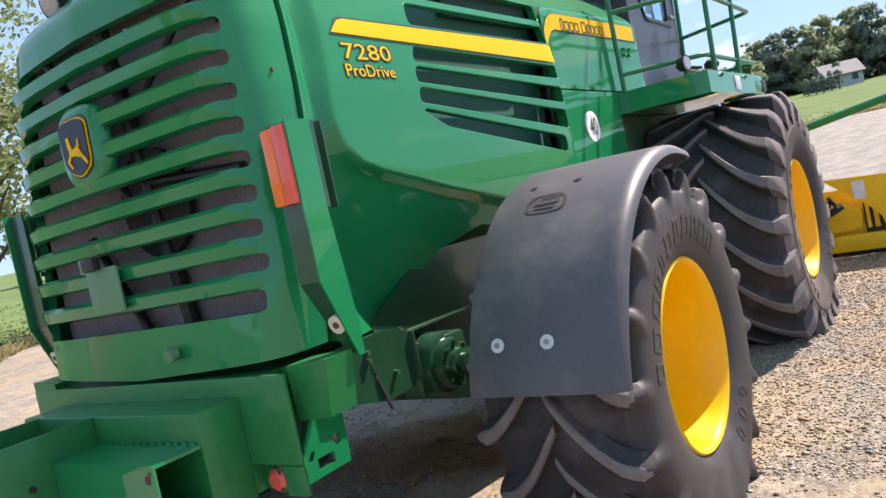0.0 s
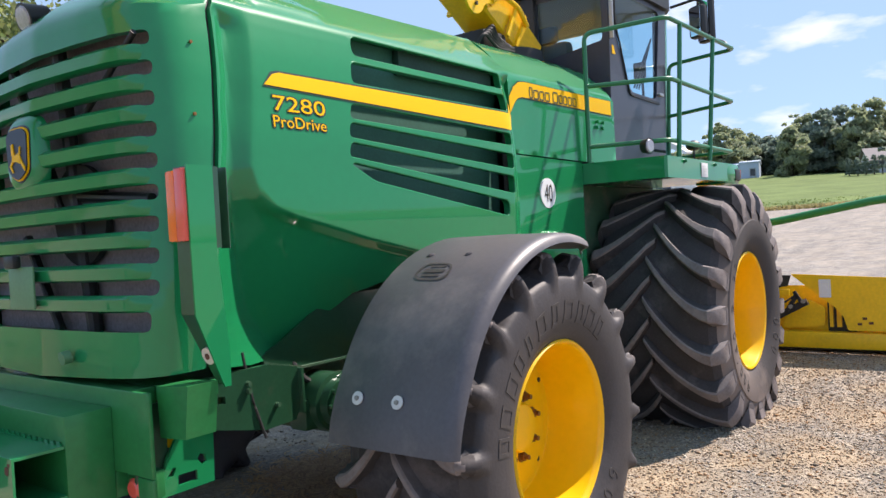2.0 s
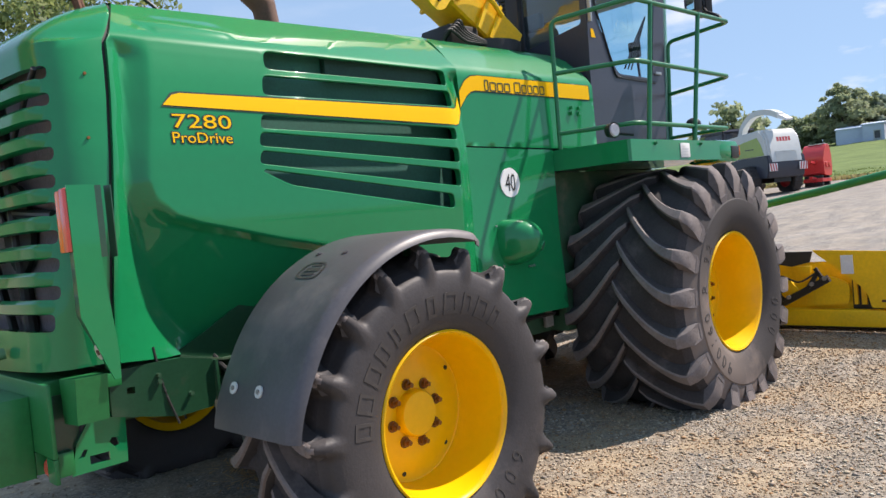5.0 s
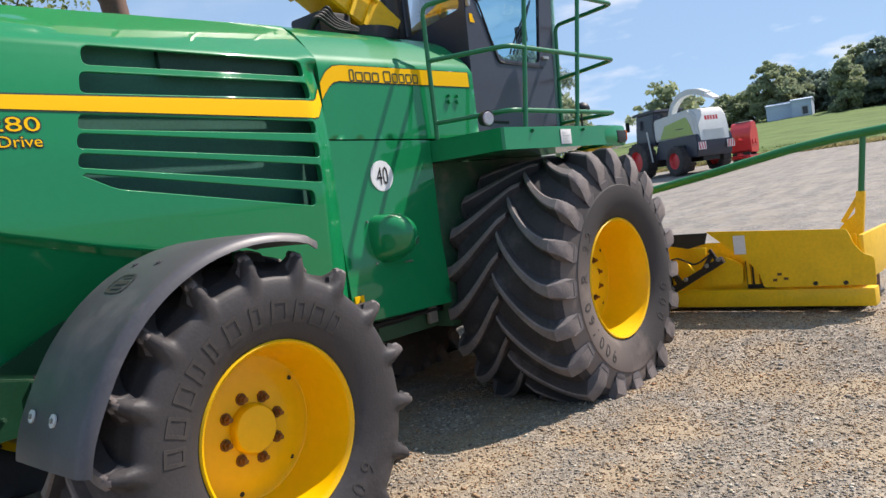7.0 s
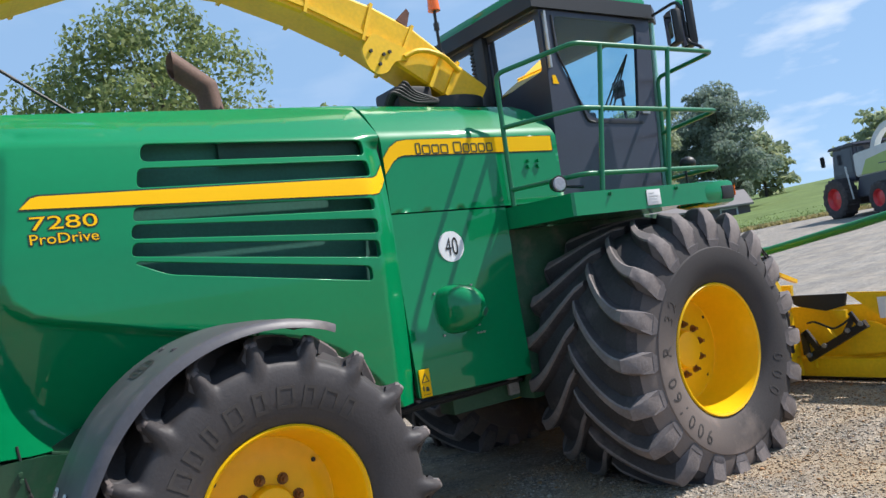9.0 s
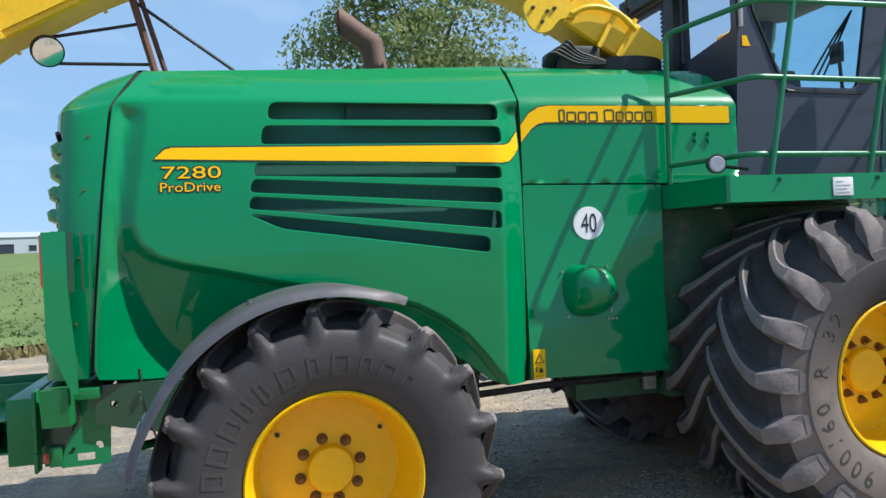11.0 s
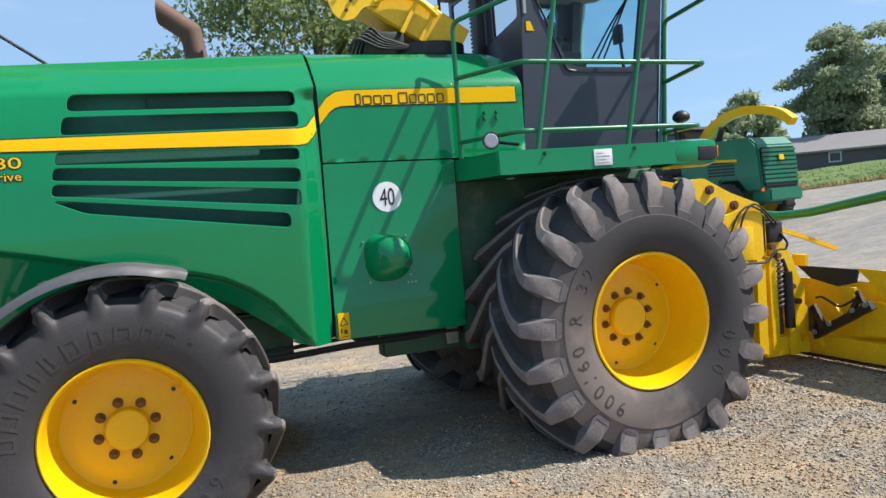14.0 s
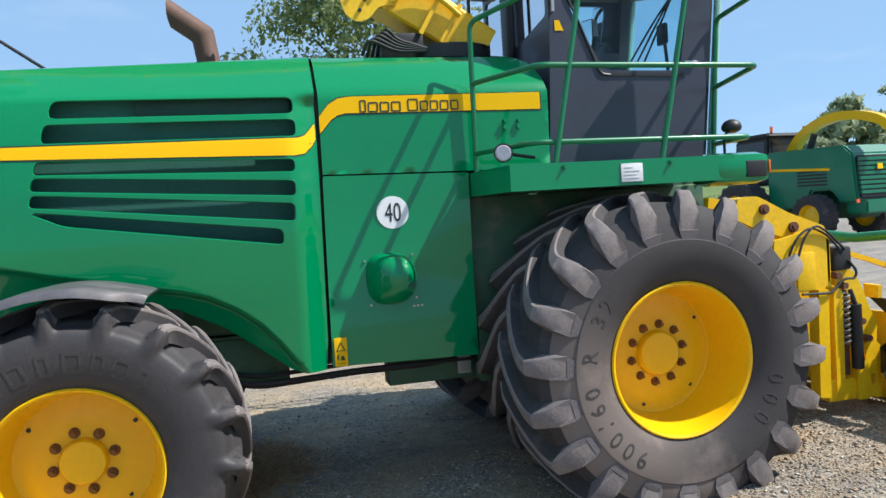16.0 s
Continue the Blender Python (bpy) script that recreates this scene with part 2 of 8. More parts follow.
def leaf_mat(name, base, hi):
    """Foliage: varied from leaf to leaf, some light through the blades."""
    m = bpy.data.materials.new(name)
    m.use_nodes = True
    n, l = m.node_tree.nodes, m.node_tree.links
    b = n["Principled BSDF"]
    geo = n.new("ShaderNodeNewGeometry")
    mx = n.new("ShaderNodeMix")
    mx.data_type = "RGBA"
    mx.inputs[6].default_value, mx.inputs[7].default_value = (*base, 1), (*hi, 1)
    l.new(geo.outputs["Random Per Island"], mx.inputs[0])
    l.new(mx.outputs[2], b.inputs["Base Color"])
    b.inputs["Roughness"].default_value = 0.6
    tl = n.new("ShaderNodeBsdfTranslucent")
    l.new(mx.outputs[2], tl.inputs[0])
    ms = n.new("ShaderNodeMixShader")
    ms.inputs[0].default_value = 0.55
    l.new(b.outputs[0], ms.inputs[1])
    l.new(tl.outputs[0], ms.inputs[2])
    l.new(ms.outputs[0], n["Material Output"].inputs[0])
    return m


M_LEAF = leaf_mat("tree_leaves", (0.12, 0.18, 0.07), (0.29, 0.33, 0.12))
# paler than real foliage: the distant haze is put into both leaf colours
M_LEAF_HAZED = leaf_mat("far_tree_leaves", (0.25, 0.30, 0.19), (0.40, 0.44, 0.25))
M_LEAF_DARK_HAZED = leaf_mat("dark_tree_leaves", (0.17, 0.23, 0.19), (0.26, 0.32, 0.24))
M_CROP = leaf_mat("crop_leaves", (0.125, 0.175, 0.06), (0.20, 0.26, 0.09))
M_STRAW = leaf_mat("straw_chaff", (0.34, 0.19, 0.08), (0.62, 0.40, 0.18))
M_DRY = leaf_mat("dry_grass", (0.27, 0.24, 0.10), (0.42, 0.36, 0.17))


def ground_mat():
    m = bpy.data.materials.new("gravel_ground")
    m.use_nodes = True
    n, l = m.node_tree.nodes, m.node_tree.links
    b = n["Principled BSDF"]
    tc = n.new("ShaderNodeTexCoord")
    v = n.new("ShaderNodeTexVoronoi")
    v.inputs["Scale"].default_value = 64.0
    v2 = n.new("ShaderNodeTexVoronoi")
    v2.inputs["Scale"].default_value = 150.0
    big = n.new("ShaderNodeTexNoise")
    big.inputs["Scale"].default_value, big.inputs["Detail"].default_value = 1.7, 7.0
    for t in (v, v2, big):
        l.new(tc.outputs["Object"], t.inputs[0])
    sep = n.new("ShaderNodeSeparateColor")
    l.new(v.outputs["Color"], sep.inputs[0])
    ramp = n.new("ShaderNodeValToRGB")
    ramp.color_ramp.elements[0].color, ramp.color_ramp.elements[1].color = (0.150, 0.128, 0.105, 1), (0.40, 0.345, 0.275, 1)
    mid = ramp.color_ramp.elements.new(0.5)
    mid.color = (0.255, 0.213, 0.166, 1)
    l.new(sep.outputs[0], ramp.inputs[0])
    tan = n.new("ShaderNodeMix")
    tan.data_type = "RGBA"
    tan.inputs[7].default_value = (0.37, 0.28, 0.175, 1)
    rg = n.new("ShaderNodeMapRange")
    rg.inputs[1].default_value, rg.inputs[2].default_value, rg.inputs[4].default_value = 0.42, 0.62, 0.78
    l.new(big.outputs["Fac"], rg.inputs[0])
    l.new(rg.outputs[0], tan.inputs[0])
    l.new(ramp.outputs[0], tan.inputs[6])
    # wheel tracks and washed-out patches, drawn out along the yard
    mp = n.new("ShaderNodeMapping")
    mp.inputs["Rotation"].default_value = (0, 0, 0.35)
    mp.inputs["Scale"].default_value = (0.35, 1.6, 1.0)
    l.new(tc.outputs["Object"], mp.inputs[0])
    track = n.new("ShaderNodeTexNoise")
    track.inputs["Scale"].default_value, track.inputs["Detail"].default_value, track.inputs["Roughness"].default_value = 1.3, 9.0, 0.72
    l.new(mp.outputs[0], track.inputs[0])
    tr_ = n.new("ShaderNodeMapRange")
    tr_.inputs[1].default_value, tr_.inputs[2].default_value, tr_.inputs[3].default_value, tr_.inputs[4].default_value = 0.3, 0.7, 0.74, 1.22
    l.new(track.outputs["Fac"], tr_.inputs[0])
    hs = n.new("ShaderNodeHueSaturation")
    l.new(tr_.outputs[0], hs.inputs["Value"])
    l.new(tan.outputs[2], hs.inputs["Color"])
    # clumps of finer and coarser stone
    clump = n.new("ShaderNodeTexNoise")
    clump.inputs["Scale"].default_value, clump.inputs["Detail"].default_value, clump.inputs["Roughness"].default_value = 7.0, 8.0, 0.8
    l.new(tc.outputs["Object"], clump.inputs[0])
    cr = n.new("ShaderNodeMapRange")
    cr.inputs[1].default_value, cr.inputs[2].default_value, cr.inputs[3].default_value, cr.inputs[4].default_value = 0.32, 0.68, 0.66, 1.22
    l.new(clump.outputs["Fac"], cr.inputs[0])
    hs2 = n.new("ShaderNodeHueSaturation")
    l.new(cr.outputs[0], hs2.inputs["Value"])
    l.new(hs.outputs[0], hs2.inputs["Color"])
    # the yard turns greyer and darker farther ahead, with a ragged edge
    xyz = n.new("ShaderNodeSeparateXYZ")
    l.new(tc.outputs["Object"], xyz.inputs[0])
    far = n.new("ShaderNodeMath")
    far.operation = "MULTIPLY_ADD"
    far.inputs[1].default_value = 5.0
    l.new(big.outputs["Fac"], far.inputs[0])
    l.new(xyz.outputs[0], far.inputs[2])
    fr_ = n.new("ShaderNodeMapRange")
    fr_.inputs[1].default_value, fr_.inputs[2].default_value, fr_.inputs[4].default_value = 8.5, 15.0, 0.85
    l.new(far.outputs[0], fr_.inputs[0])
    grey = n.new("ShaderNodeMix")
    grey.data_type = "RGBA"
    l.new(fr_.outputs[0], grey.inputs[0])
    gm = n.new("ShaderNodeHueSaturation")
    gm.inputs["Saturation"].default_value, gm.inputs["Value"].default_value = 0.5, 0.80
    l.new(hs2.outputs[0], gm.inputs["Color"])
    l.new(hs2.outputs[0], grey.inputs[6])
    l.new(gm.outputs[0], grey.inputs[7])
    l.new(grey.outputs[2], b.inputs["Base Color"])
    b.inputs["Roughness"].default_value = 0.9
    sm = n.new("ShaderNodeMath")
    sm.operation = "ADD"
    l.new(v.outputs["Distance"], sm.inputs[0])
    l.new(v2.outputs["Distance"], sm.inputs[1])
    bp = n.new("ShaderNodeBump")
    bp.invert = True
    bp.inputs["Strength"].default_value, bp.inputs["Distance"].default_value = 0.30, 0.02
    l.new(sm.outputs[0], bp.inputs["Height"])
    l.new(bp.outputs[0], b.inputs["Normal"])
    return m


def stone_mat():
    m = bpy.data.materials.new("gravel_stones")
    m.use_nodes = True
    n, l = m.node_tree.nodes, m.node_tree.links
    b = n["Principled BSDF"]
    geo = n.new("ShaderNodeNewGeometry")
    ramp = n.new("ShaderNodeValToRGB")
    e = ramp.color_ramp.elements
    e[0].color, e[1].color = (0.16, 0.135, 0.115, 1), (0.60, 0.55, 0.46, 1)
    for pos, c in ((0.25, (0.27, 0.225, 0.175, 1)), (0.40, (0.37, 0.225, 0.115, 1)), (0.52, (0.34, 0.25, 0.16, 1)), (0.6, (0.30, 0.28, 0.265, 1)), (0.82, (0.44, 0.36, 0.25, 1))):
        k = e.new(pos)
        k.color = c
    l.new(geo.outputs["Random Per Island"], ramp.inputs[0])
    tc, big = n.new("ShaderNodeTexCoord"), n.new("ShaderNodeTexNoise")
    big.inputs["Scale"].default_value, big.inputs["Detail"].default_value = 1.7, 7.0
    l.new(tc.outputs["Object"], big.inputs[0])
    rg = n.new("ShaderNodeMapRange")
    rg.inputs[1].default_value, rg.inputs[2].default_value, rg.inputs[4].default_value = 0.42, 0.62, 0.55
    l.new(big.outputs["Fac"], rg.inputs[0])
    tan = n.new("ShaderNodeMix")
    tan.data_type, tan.blend_type = "RGBA", "MULTIPLY"
    tan.inputs[7].default_value = (1.15, 0.82, 0.52, 1)
    l.new(rg.outputs[0], tan.inputs[0])
    l.new(ramp.outputs[0], tan.inputs[6])
    l.new(tan.outputs[2], b.inputs["Base Color"])
    b.inputs["Roughness"].default_value = 0.85
    return m


M_GROUND, M_STONE = ground_mat(), stone_mat()
M_FIELD = mat("crop_canopy", (0.125, 0.170, 0.060), 0.9, vary=0.35, scale=0.35, fine=9.0, dirt=(0.15, 0.18, 0.06), dirt_amount=0.25, dirt_scale=0.12, bump=0.6, spec=0.1)


# ---- mesh helpers ----
def true_normals(me, normal):
    """Shades a formed panel by the surface that it was laid on; its turned-in rims keep their own facing."""
    known, out = {}, []
    for p in me.polygons:
        for i in p.vertices:
            if i not in known:
                known[i] = normal(me.vertices[i].co)
            d = known[i].dot(p.normal)
            out.append(known[i] if d > 0.7 else -known[i] if d < -0.7 else p.normal.copy())
    me.normals_split_custom_set(out)


def part(name, bm, material, parent, label="", smooth=35, normal=None):
    """One mesh object, built in world metres, under a thing or a part (or at top level)."""
    bmesh.ops.remove_doubles(bm, verts=bm.verts, dist=1e-5)
    bmesh.ops.recalc_face_normals(bm, faces=bm.faces)
    me = bpy.data.meshes.new(name)
    lim = radians(smooth)
    for f in bm.faces:
        f.smooth = smooth > 0
    for e in bm.edges:
        if len(e.link_faces) != 2 or e.calc_face_angle(0) > lim:
            e.smooth = False
    bm.to_mesh(me)
    bm.free()
    if normal:
        true_normals(me, normal)
    for m in material if isinstance(material, tuple) else (material,):
        me.materials.append(m)
    ob = new(name, me)
    if parent:
        adopt(ob, parent)
    if label:
        ob["label"] = label
    return ob


def adopt(ob, parent):
    ob.parent = parent
    ob.matrix_parent_inverse = Matrix.Translation(parent.location).inverted() if parent.type == "EMPTY" else Matrix()


def shared(name, source, m, parent):
    """Another object on the same mesh."""
    ob = new(name, source.data)
    if parent:
        adopt(ob, parent)
    ob.matrix_basis = m
    return ob


def thing(name, at, label, category, group="", kind=""):
    ob = new(name)
    ob.location = at
    ob.empty_display_size = 0.2
    return tagged(ob, label, category, group, kind)


def box(bm, lo, hi, bevel=0.0, m=None):
    c, s = [(a + b) / 2 for a, b in zip(lo, hi)], [max(1e-4, abs(b - a)) for a, b in zip(lo, hi)]
    g = bmesh.ops.create_cube(bm, size=1.0, matrix=Matrix.Translation(c) @ Matrix.Diagonal((*s, 1)))
    vs = g["verts"]
    if bevel:
        es = list({e for v in vs for e in v.link_edges})
        r = bmesh.ops.bevel(bm, geom=es, offset=min(bevel, min(s) * 0.45), segments=2, affect="EDGES", profile=0.6)
        vs = list({v for f in r["faces"] for v in f.verts} | {v for v in vs if v.is_valid})
    if m is not None:
        bmesh.ops.transform(bm, matrix=m, verts=vs)
    return bm


def cyl(bm, a, b, r, r2=None, seg=16, cap=True):
    a, b = Vector(a), Vector(b)
    d = b - a
    m = Matrix.Translation((a + b) / 2) @ d.to_track_quat("Z", "Y").to_matrix().to_4x4()
    bmesh.ops.create_cone(bm, cap_ends=cap, segments=seg, radius1=r, radius2=r if r2 is None else r2, depth=d.length, matrix=m)
    return bm


def rounded(pts, radius, n=5):
    """A path with its inner corners rounded."""
    pts = [Vector(p) for p in pts]
    out = [pts[0]]
    for a, b, c in zip(pts, pts[1:], pts[2:]):
        r = min(radius, (a - b).length * 0.45, (c - b).length * 0.45)
        p, q = b + (a - b).normalized() * r, b + (c - b).normalized() * r
        out += [p * (1 - t) ** 2 + b * 2 * t * (1 - t) + q * t * t for t in [i / n for i in range(n + 1)]]
    return out + [pts[-1]]


def sweep(bm, path, profile, closed_ends=True, up=(0, 0, 1)):
    """Sweeps a closed profile of (side, up) points, or one such list for each station, along a path."""
    path = [Vector(p) for p in path]
    rings = []
    for i, p in enumerate(path):
        t = (path[min(i + 1, len(path) - 1)] - path[max(i - 1, 0)]).normalized()
        u = Vector(up)
        if abs(t.dot(u)) > 0.97:
            u = Vector((0, 1, 0)) if abs(t.y) < 0.9 else Vector((1, 0, 0))
        s = t.cross(u).normalized()
        w = s.cross(t).normalized()
        pr = profile[i] if isinstance(profile[0][0], (tuple, list)) else profile
        rings.append([bm.verts.new(p + s * a + w * b) for a, b in pr])
    k = len(rings[0])
    for r, q in zip(rings, rings[1:]):
        for j in range(k):
            bm.faces.new((r[j], r[(j + 1) % k], q[(j + 1) % k], q[j]))
    if closed_ends:
        bm.faces.new(rings[0][::-1])
        bm.faces.new(rings[-1])
    return bm


def disc(r, n=10, squash=1.0):
    return [(r * math.cos(2 * math.pi * i / n), r * squash * math.sin(2 * math.pi * i / n)) for i in range(n)]


def tube(bm, pts, r, bend=0.06, n=10):
    return sweep(bm, rounded(pts, bend), disc(r, n))


def rect(w, h):
    return [(-w / 2, -h / 2), (w / 2, -h / 2), (w / 2, h / 2), (-w / 2, h / 2)]


def lathe(bm, profile, axis_at, seg=64, y_sign=1, close=False):
    """Turns a profile of (radius, y) about the axle through axis_at, which runs along y."""
    rings = []
    for i in range(seg):
        a = 2 * math.pi * i / seg
        rings.append([bm.verts.new((axis_at[0] + r * math.cos(a), axis_at[1] + y * y_sign, axis_at[2] + r * math.sin(a))) for r, y in profile])
    for i in range(seg):
        p, q = rings[i], rings[(i + 1) % seg]
        for j in range(len(profile) - (0 if close else 1)):
            k = (j + 1) % len(profile)
            f = (p[j], p[k], q[k], q[j])
            bm.faces.new(f)
    return bm


def inside(p, poly):
    x, y = p
    r = False
    for (x1, y1), (x2, y2) in zip(poly, poly[1:] + poly[:1]):
        if (y1 > y) != (y2 > y) and x < (x2 - x1) * (y - y1) / (y2 - y1) + x1:
            r = not r
    return r


def soft_poly(pts, r=0.03, n=4):
    """A polygon with rounded corners."""
    out = []
    k = len(pts)
    for i in range(k):
        a, b, c = Vector(pts[i - 1]), Vector(pts[i]), Vector(pts[(i + 1) % k])
        q = min(r, (a - b).length * 0.45, (c - b).length * 0.45)
        p, s = b + (a - b).normalized() * q, b + (c - b).normalized() * q
        out += [tuple(p * (1 - t) ** 2 + b * 2 * t * (1 - t) + s * t * t) for t in [j / n for j in range(n + 1)]]
    return out


def dense(poly, step):
    out = []
    for a, b in zip(poly, poly[1:] + poly[:1]):
        a, b = Vector(a), Vector(b)
        k = max(1, int((b - a).length / step))
        out += [tuple(a.lerp(b, j / k)) for j in range(k)]
    return out


def sheet(bm, outline, place, depth, holes=(), step=0.04, lines=()):
    """A thin formed sheet: the outline in (u, v) with holes cut through it, laid out by place(u, v), its rims turned in by depth; lines: creases that get rows of points of their own."""
    from_all, edges = [], []
    for poly in (outline, *holes):
        poly = dense(list(poly), step)
        o = len(from_all)
        from_all += [Vector(p) for p in poly]
        edges += [(o + i, o + (i + 1) % len(poly)) for i in range(len(poly))]
    us, vs = [p.x for p in from_all], [p.y for p in from_all]
    hs = [list(h) for h in holes]
    k = len(from_all)
    rim = np.array([(p.x, p.y) for p in from_all])
    for line in lines:
        for a, b in zip(line, line[1:]):
            n = max(1, int(math.dist(a, b) / (step * 0.8)))
            for i in range(n):
                p = (a[0] + (b[0] - a[0]) * i / n, a[1] + (b[1] - a[1]) * i / n)
                if np.min(np.sum((rim - p) ** 2, axis=1)) > (0.35 * step) ** 2 and inside(p, list(outline)) and not any(inside(p, h) for h in hs):
                    from_all.append(Vector(p))
                    rim = np.vstack([rim, p])
    for i in range(1, int((max(us) - min(us)) / step) + 1):
        for j in range(1, int((max(vs) - min(vs)) / step) + 1):
            p = (min(us) + i * step, min(vs) + j * step)
            if np.min(np.sum((rim - p) ** 2, axis=1)) < (0.5 * step) ** 2:
                continue
            if inside(p, list(outline)) and not any(inside(p, h) for h in hs):
                from_all.append(Vector(p))
    from mathutils import geometry
    vv, _, ff, *_ = geometry.delaunay_2d_cdt(from_all, edges, [], 0, 1e-6)
    made = [bm.verts.new(place(p.x, p.y)) for p in vv]
    faces = []
    out = list(outline)
    for f in ff:
        c = (sum(vv[i].x for i in f) / 3, sum(vv[i].y for i in f) / 3)
        if inside(c, out) and not any(inside(c, h) for h in hs):
            faces.append(bm.faces.new([made[i] for i in f]))
    rim_edges = [e for e in {e for f in faces for e in f.edges} if len(e.link_faces) == 1]
    if depth:
        r = bmesh.ops.extrude_edge_only(bm, edges=rim_edges)
        bmesh.ops.translate(bm, vec=depth, verts=[g for g in r["geom"] if isinstance(g, bmesh.types.BMVert)])
    bmesh.ops.delete(bm, geom=[v for v in made if v.is_valid and not v.link_faces], context="VERTS")
    return bm


def solid(bm, poly, place, depth):
    """A flat plate: the polygon in (u, v), laid out by place(u, v), with thickness."""
    f = bm.faces.new([bm.verts.new(place(u, v)) for u, v in poly])
    r = bmesh.ops.extrude_face_region(bm, geom=[f])
    bmesh.ops.translate(bm, vec=depth, verts=[g for g in r["geom"] if isinstance(g, bmesh.types.BMVert)])
    return bm


def table(x, xs, ys):
    return float(np.interp(x, xs, ys))


def letters(text, height, width=None, wide=1.0):
    """The outline of words in the built-in font, in the plane, as a bmesh with its left foot at the origin."""
    cu = bpy.data.curves.new("lettering", "FONT")
    cu.body, cu.size, cu.resolution_u = text, 1.0, 3
    ob = bpy.data.objects.new("lettering", cu)
    me = bpy.data.meshes.new_from_object(ob)
    bm = bmesh.new()
    bm.from_mesh(me)
    bpy.data.objects.remove(ob)
    bpy.data.curves.remove(cu)
    bpy.data.meshes.remove(me)
    xs, ys = [v.co.x for v in bm.verts], [v.co.y for v in bm.verts]
    k = height / (max(ys) - min(ys))
    kx = width / (max(xs) - min(xs)) if width else k * wide
    x0, y0 = min(xs), min(ys)
    for v in bm.verts:
        v.co = Vector(((v.co.x - x0) * kx, (v.co.y - y0) * k, 0))
    return bm


def lay(bm, place):
    for v in bm.verts:
        v.co = place(v.co.x, v.co.y)
    return bm


# ---- ground ----
GROUND = 0.015


def ease_in(t):
    t = max(0.0, min(1.0, t))
    return t * t * (3 - 2 * t)


RAMP_X, RAMP_Z = (3.0, 3.75, 4.5, 5.25, 6.0, 7.5, 9.0, 12.0), (0.0, 0.045, 0.135, 0.15, 0.15, 0.12, 0.06, 0.0)


def rise(x, y):
    """Height of the land: level round the machine, climbing gently ahead and beyond."""
    zx = 0.0
    if x > 8:
        zx = 0.055 * (min(x, 45) - 8) + 0.072 * max(0.0, min(x, 130) - 45) + 0.02 * max(0.0, x - 130)
        bear = max(0.0, y) / x
        zx *= 1 - 0.45 * min(1.0, max(0.0, (bear - 0.25) / 0.6))
    zy = 0.027 * max(0.0, min(y, 260) - 8)
    dip = 0.24 * ease_in((max(0.0, y) / max(1.0, x) - 0.40) / 0.2) * ease_in((x - 9) / 5) * ease_in((36 - x) / 12)
    soft = 0.006 * math.sin(x * 0.9 + 0.4 * y) + 0.006 * math.sin(y * 1.3 - 0.5 * x)
    return GROUND + table(x, RAMP_X, RAMP_Z) + zx + zy - dip + (soft if abs(x) + abs(y) > 7 else 0.0)


def axis_steps(far):
    a = [i * 0.75 for i in range(0, 17)]
    s = 1.0
    while a[-1] < far:
        s *= 1.13
        a.append(a[-1] + s)
    return sorted({-v for v in a} | set(a))


def sheet_mesh(name, xs, ys, height, keep, material, lift=0.0):
    idx, verts, faces = {}, [], []
    for i, x in enumerate(xs):
        for j, y in enumerate(ys):
            idx[i, j] = len(verts)
            verts.append((x, y, height(x, y) + lift))
    for i in range(len(xs) - 1):
        for j in range(len(ys) - 1):
            if keep is None or keep((xs[i] + xs[i + 1]) / 2, (ys[j] + ys[j + 1]) / 2):
                faces.append((idx[i, j], idx[i + 1, j], idx[i + 1, j + 1], idx[i, j + 1]))
    me = bpy.data.meshes.new(name)
    me.from_pydata(verts, [], faces)
    me.polygons.foreach_set("use_smooth", [True] * len(me.polygons))
    me.materials.append(material)
    return new(name, me)


steps = axis_steps(1500)
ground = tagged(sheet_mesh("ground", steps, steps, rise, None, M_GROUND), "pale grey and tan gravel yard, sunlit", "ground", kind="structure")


# ---- the forage harvester ----
harvester = thing("forage_harvester", (1.5, 0, GROUND), "large green self-propelled forage harvester with yellow wheels on gravel", "forage harvester")
REAR_HUB, FRONT_HUB = (0.0, 0.63), (3.053, 0.79)

# The hood: the side of the machine is a surface y(x, z), mirrored for the other flank
FLANK = [(-0.742, 2.9), (-0.742, 2.45), (-0.757, 2.28), (-0.79, 2.05), (-0.822, 1.86), (-0.83, 1.77), (-0.805, 1.675), (-0.735, 1.605), (-0.62, 1.563), (-0.45, 1.522), (-0.2, 1.458), (0.08, 1.40), (0.446, 1.322), (0.58, 1.282), (0.73, 1.20), (0.85, 1.105), (0.95, 0.99), (1.05, 0.855), (1.12, 0.74), (1.5, 0.74), (1.5, 2.9)]
# the seam before the tail shell, from which the panel dips into the scoop
SEAM_Z, SEAM_X = (1.07, 1.30, 1.69, 1.985, 2.37), (-1.054, -1.039, -1.0, -0.971, -0.93)
PZ = [0.7, 1.0, 1.35, 1.6, 1.9, 2.12, 2.25, 2.40, 2.43, 2.50, 2.58, 2.63, 2.70]
PY = [-0.735, -0.745, -0.758, -0.762, -0.757, -0.735, -0.712, -0.674, -0.652, -0.575, -0.49, -0.43, -0.34]


def line_gap(x, z, line):
    best = 9.0
    for (ax, az), (bx, bz) in zip(line, line[1:]):
        ux, uz = bx - ax, bz - az
        t = max(0.0, min(1.0, ((x - ax) * ux + (z - az) * uz) / (ux * ux + uz * uz)))
        best = min(best, math.hypot(x - ax - ux * t, z - az - uz * t))
    return best


def edge_gap(x, z):
    best = line_gap(x, z, FLANK[:-1])
    return best if inside((x, z), FLANK) else -best


def ease(t):
    t = max(0.0, min(1.0, t))
    return t * t * (3 - 2 * t)


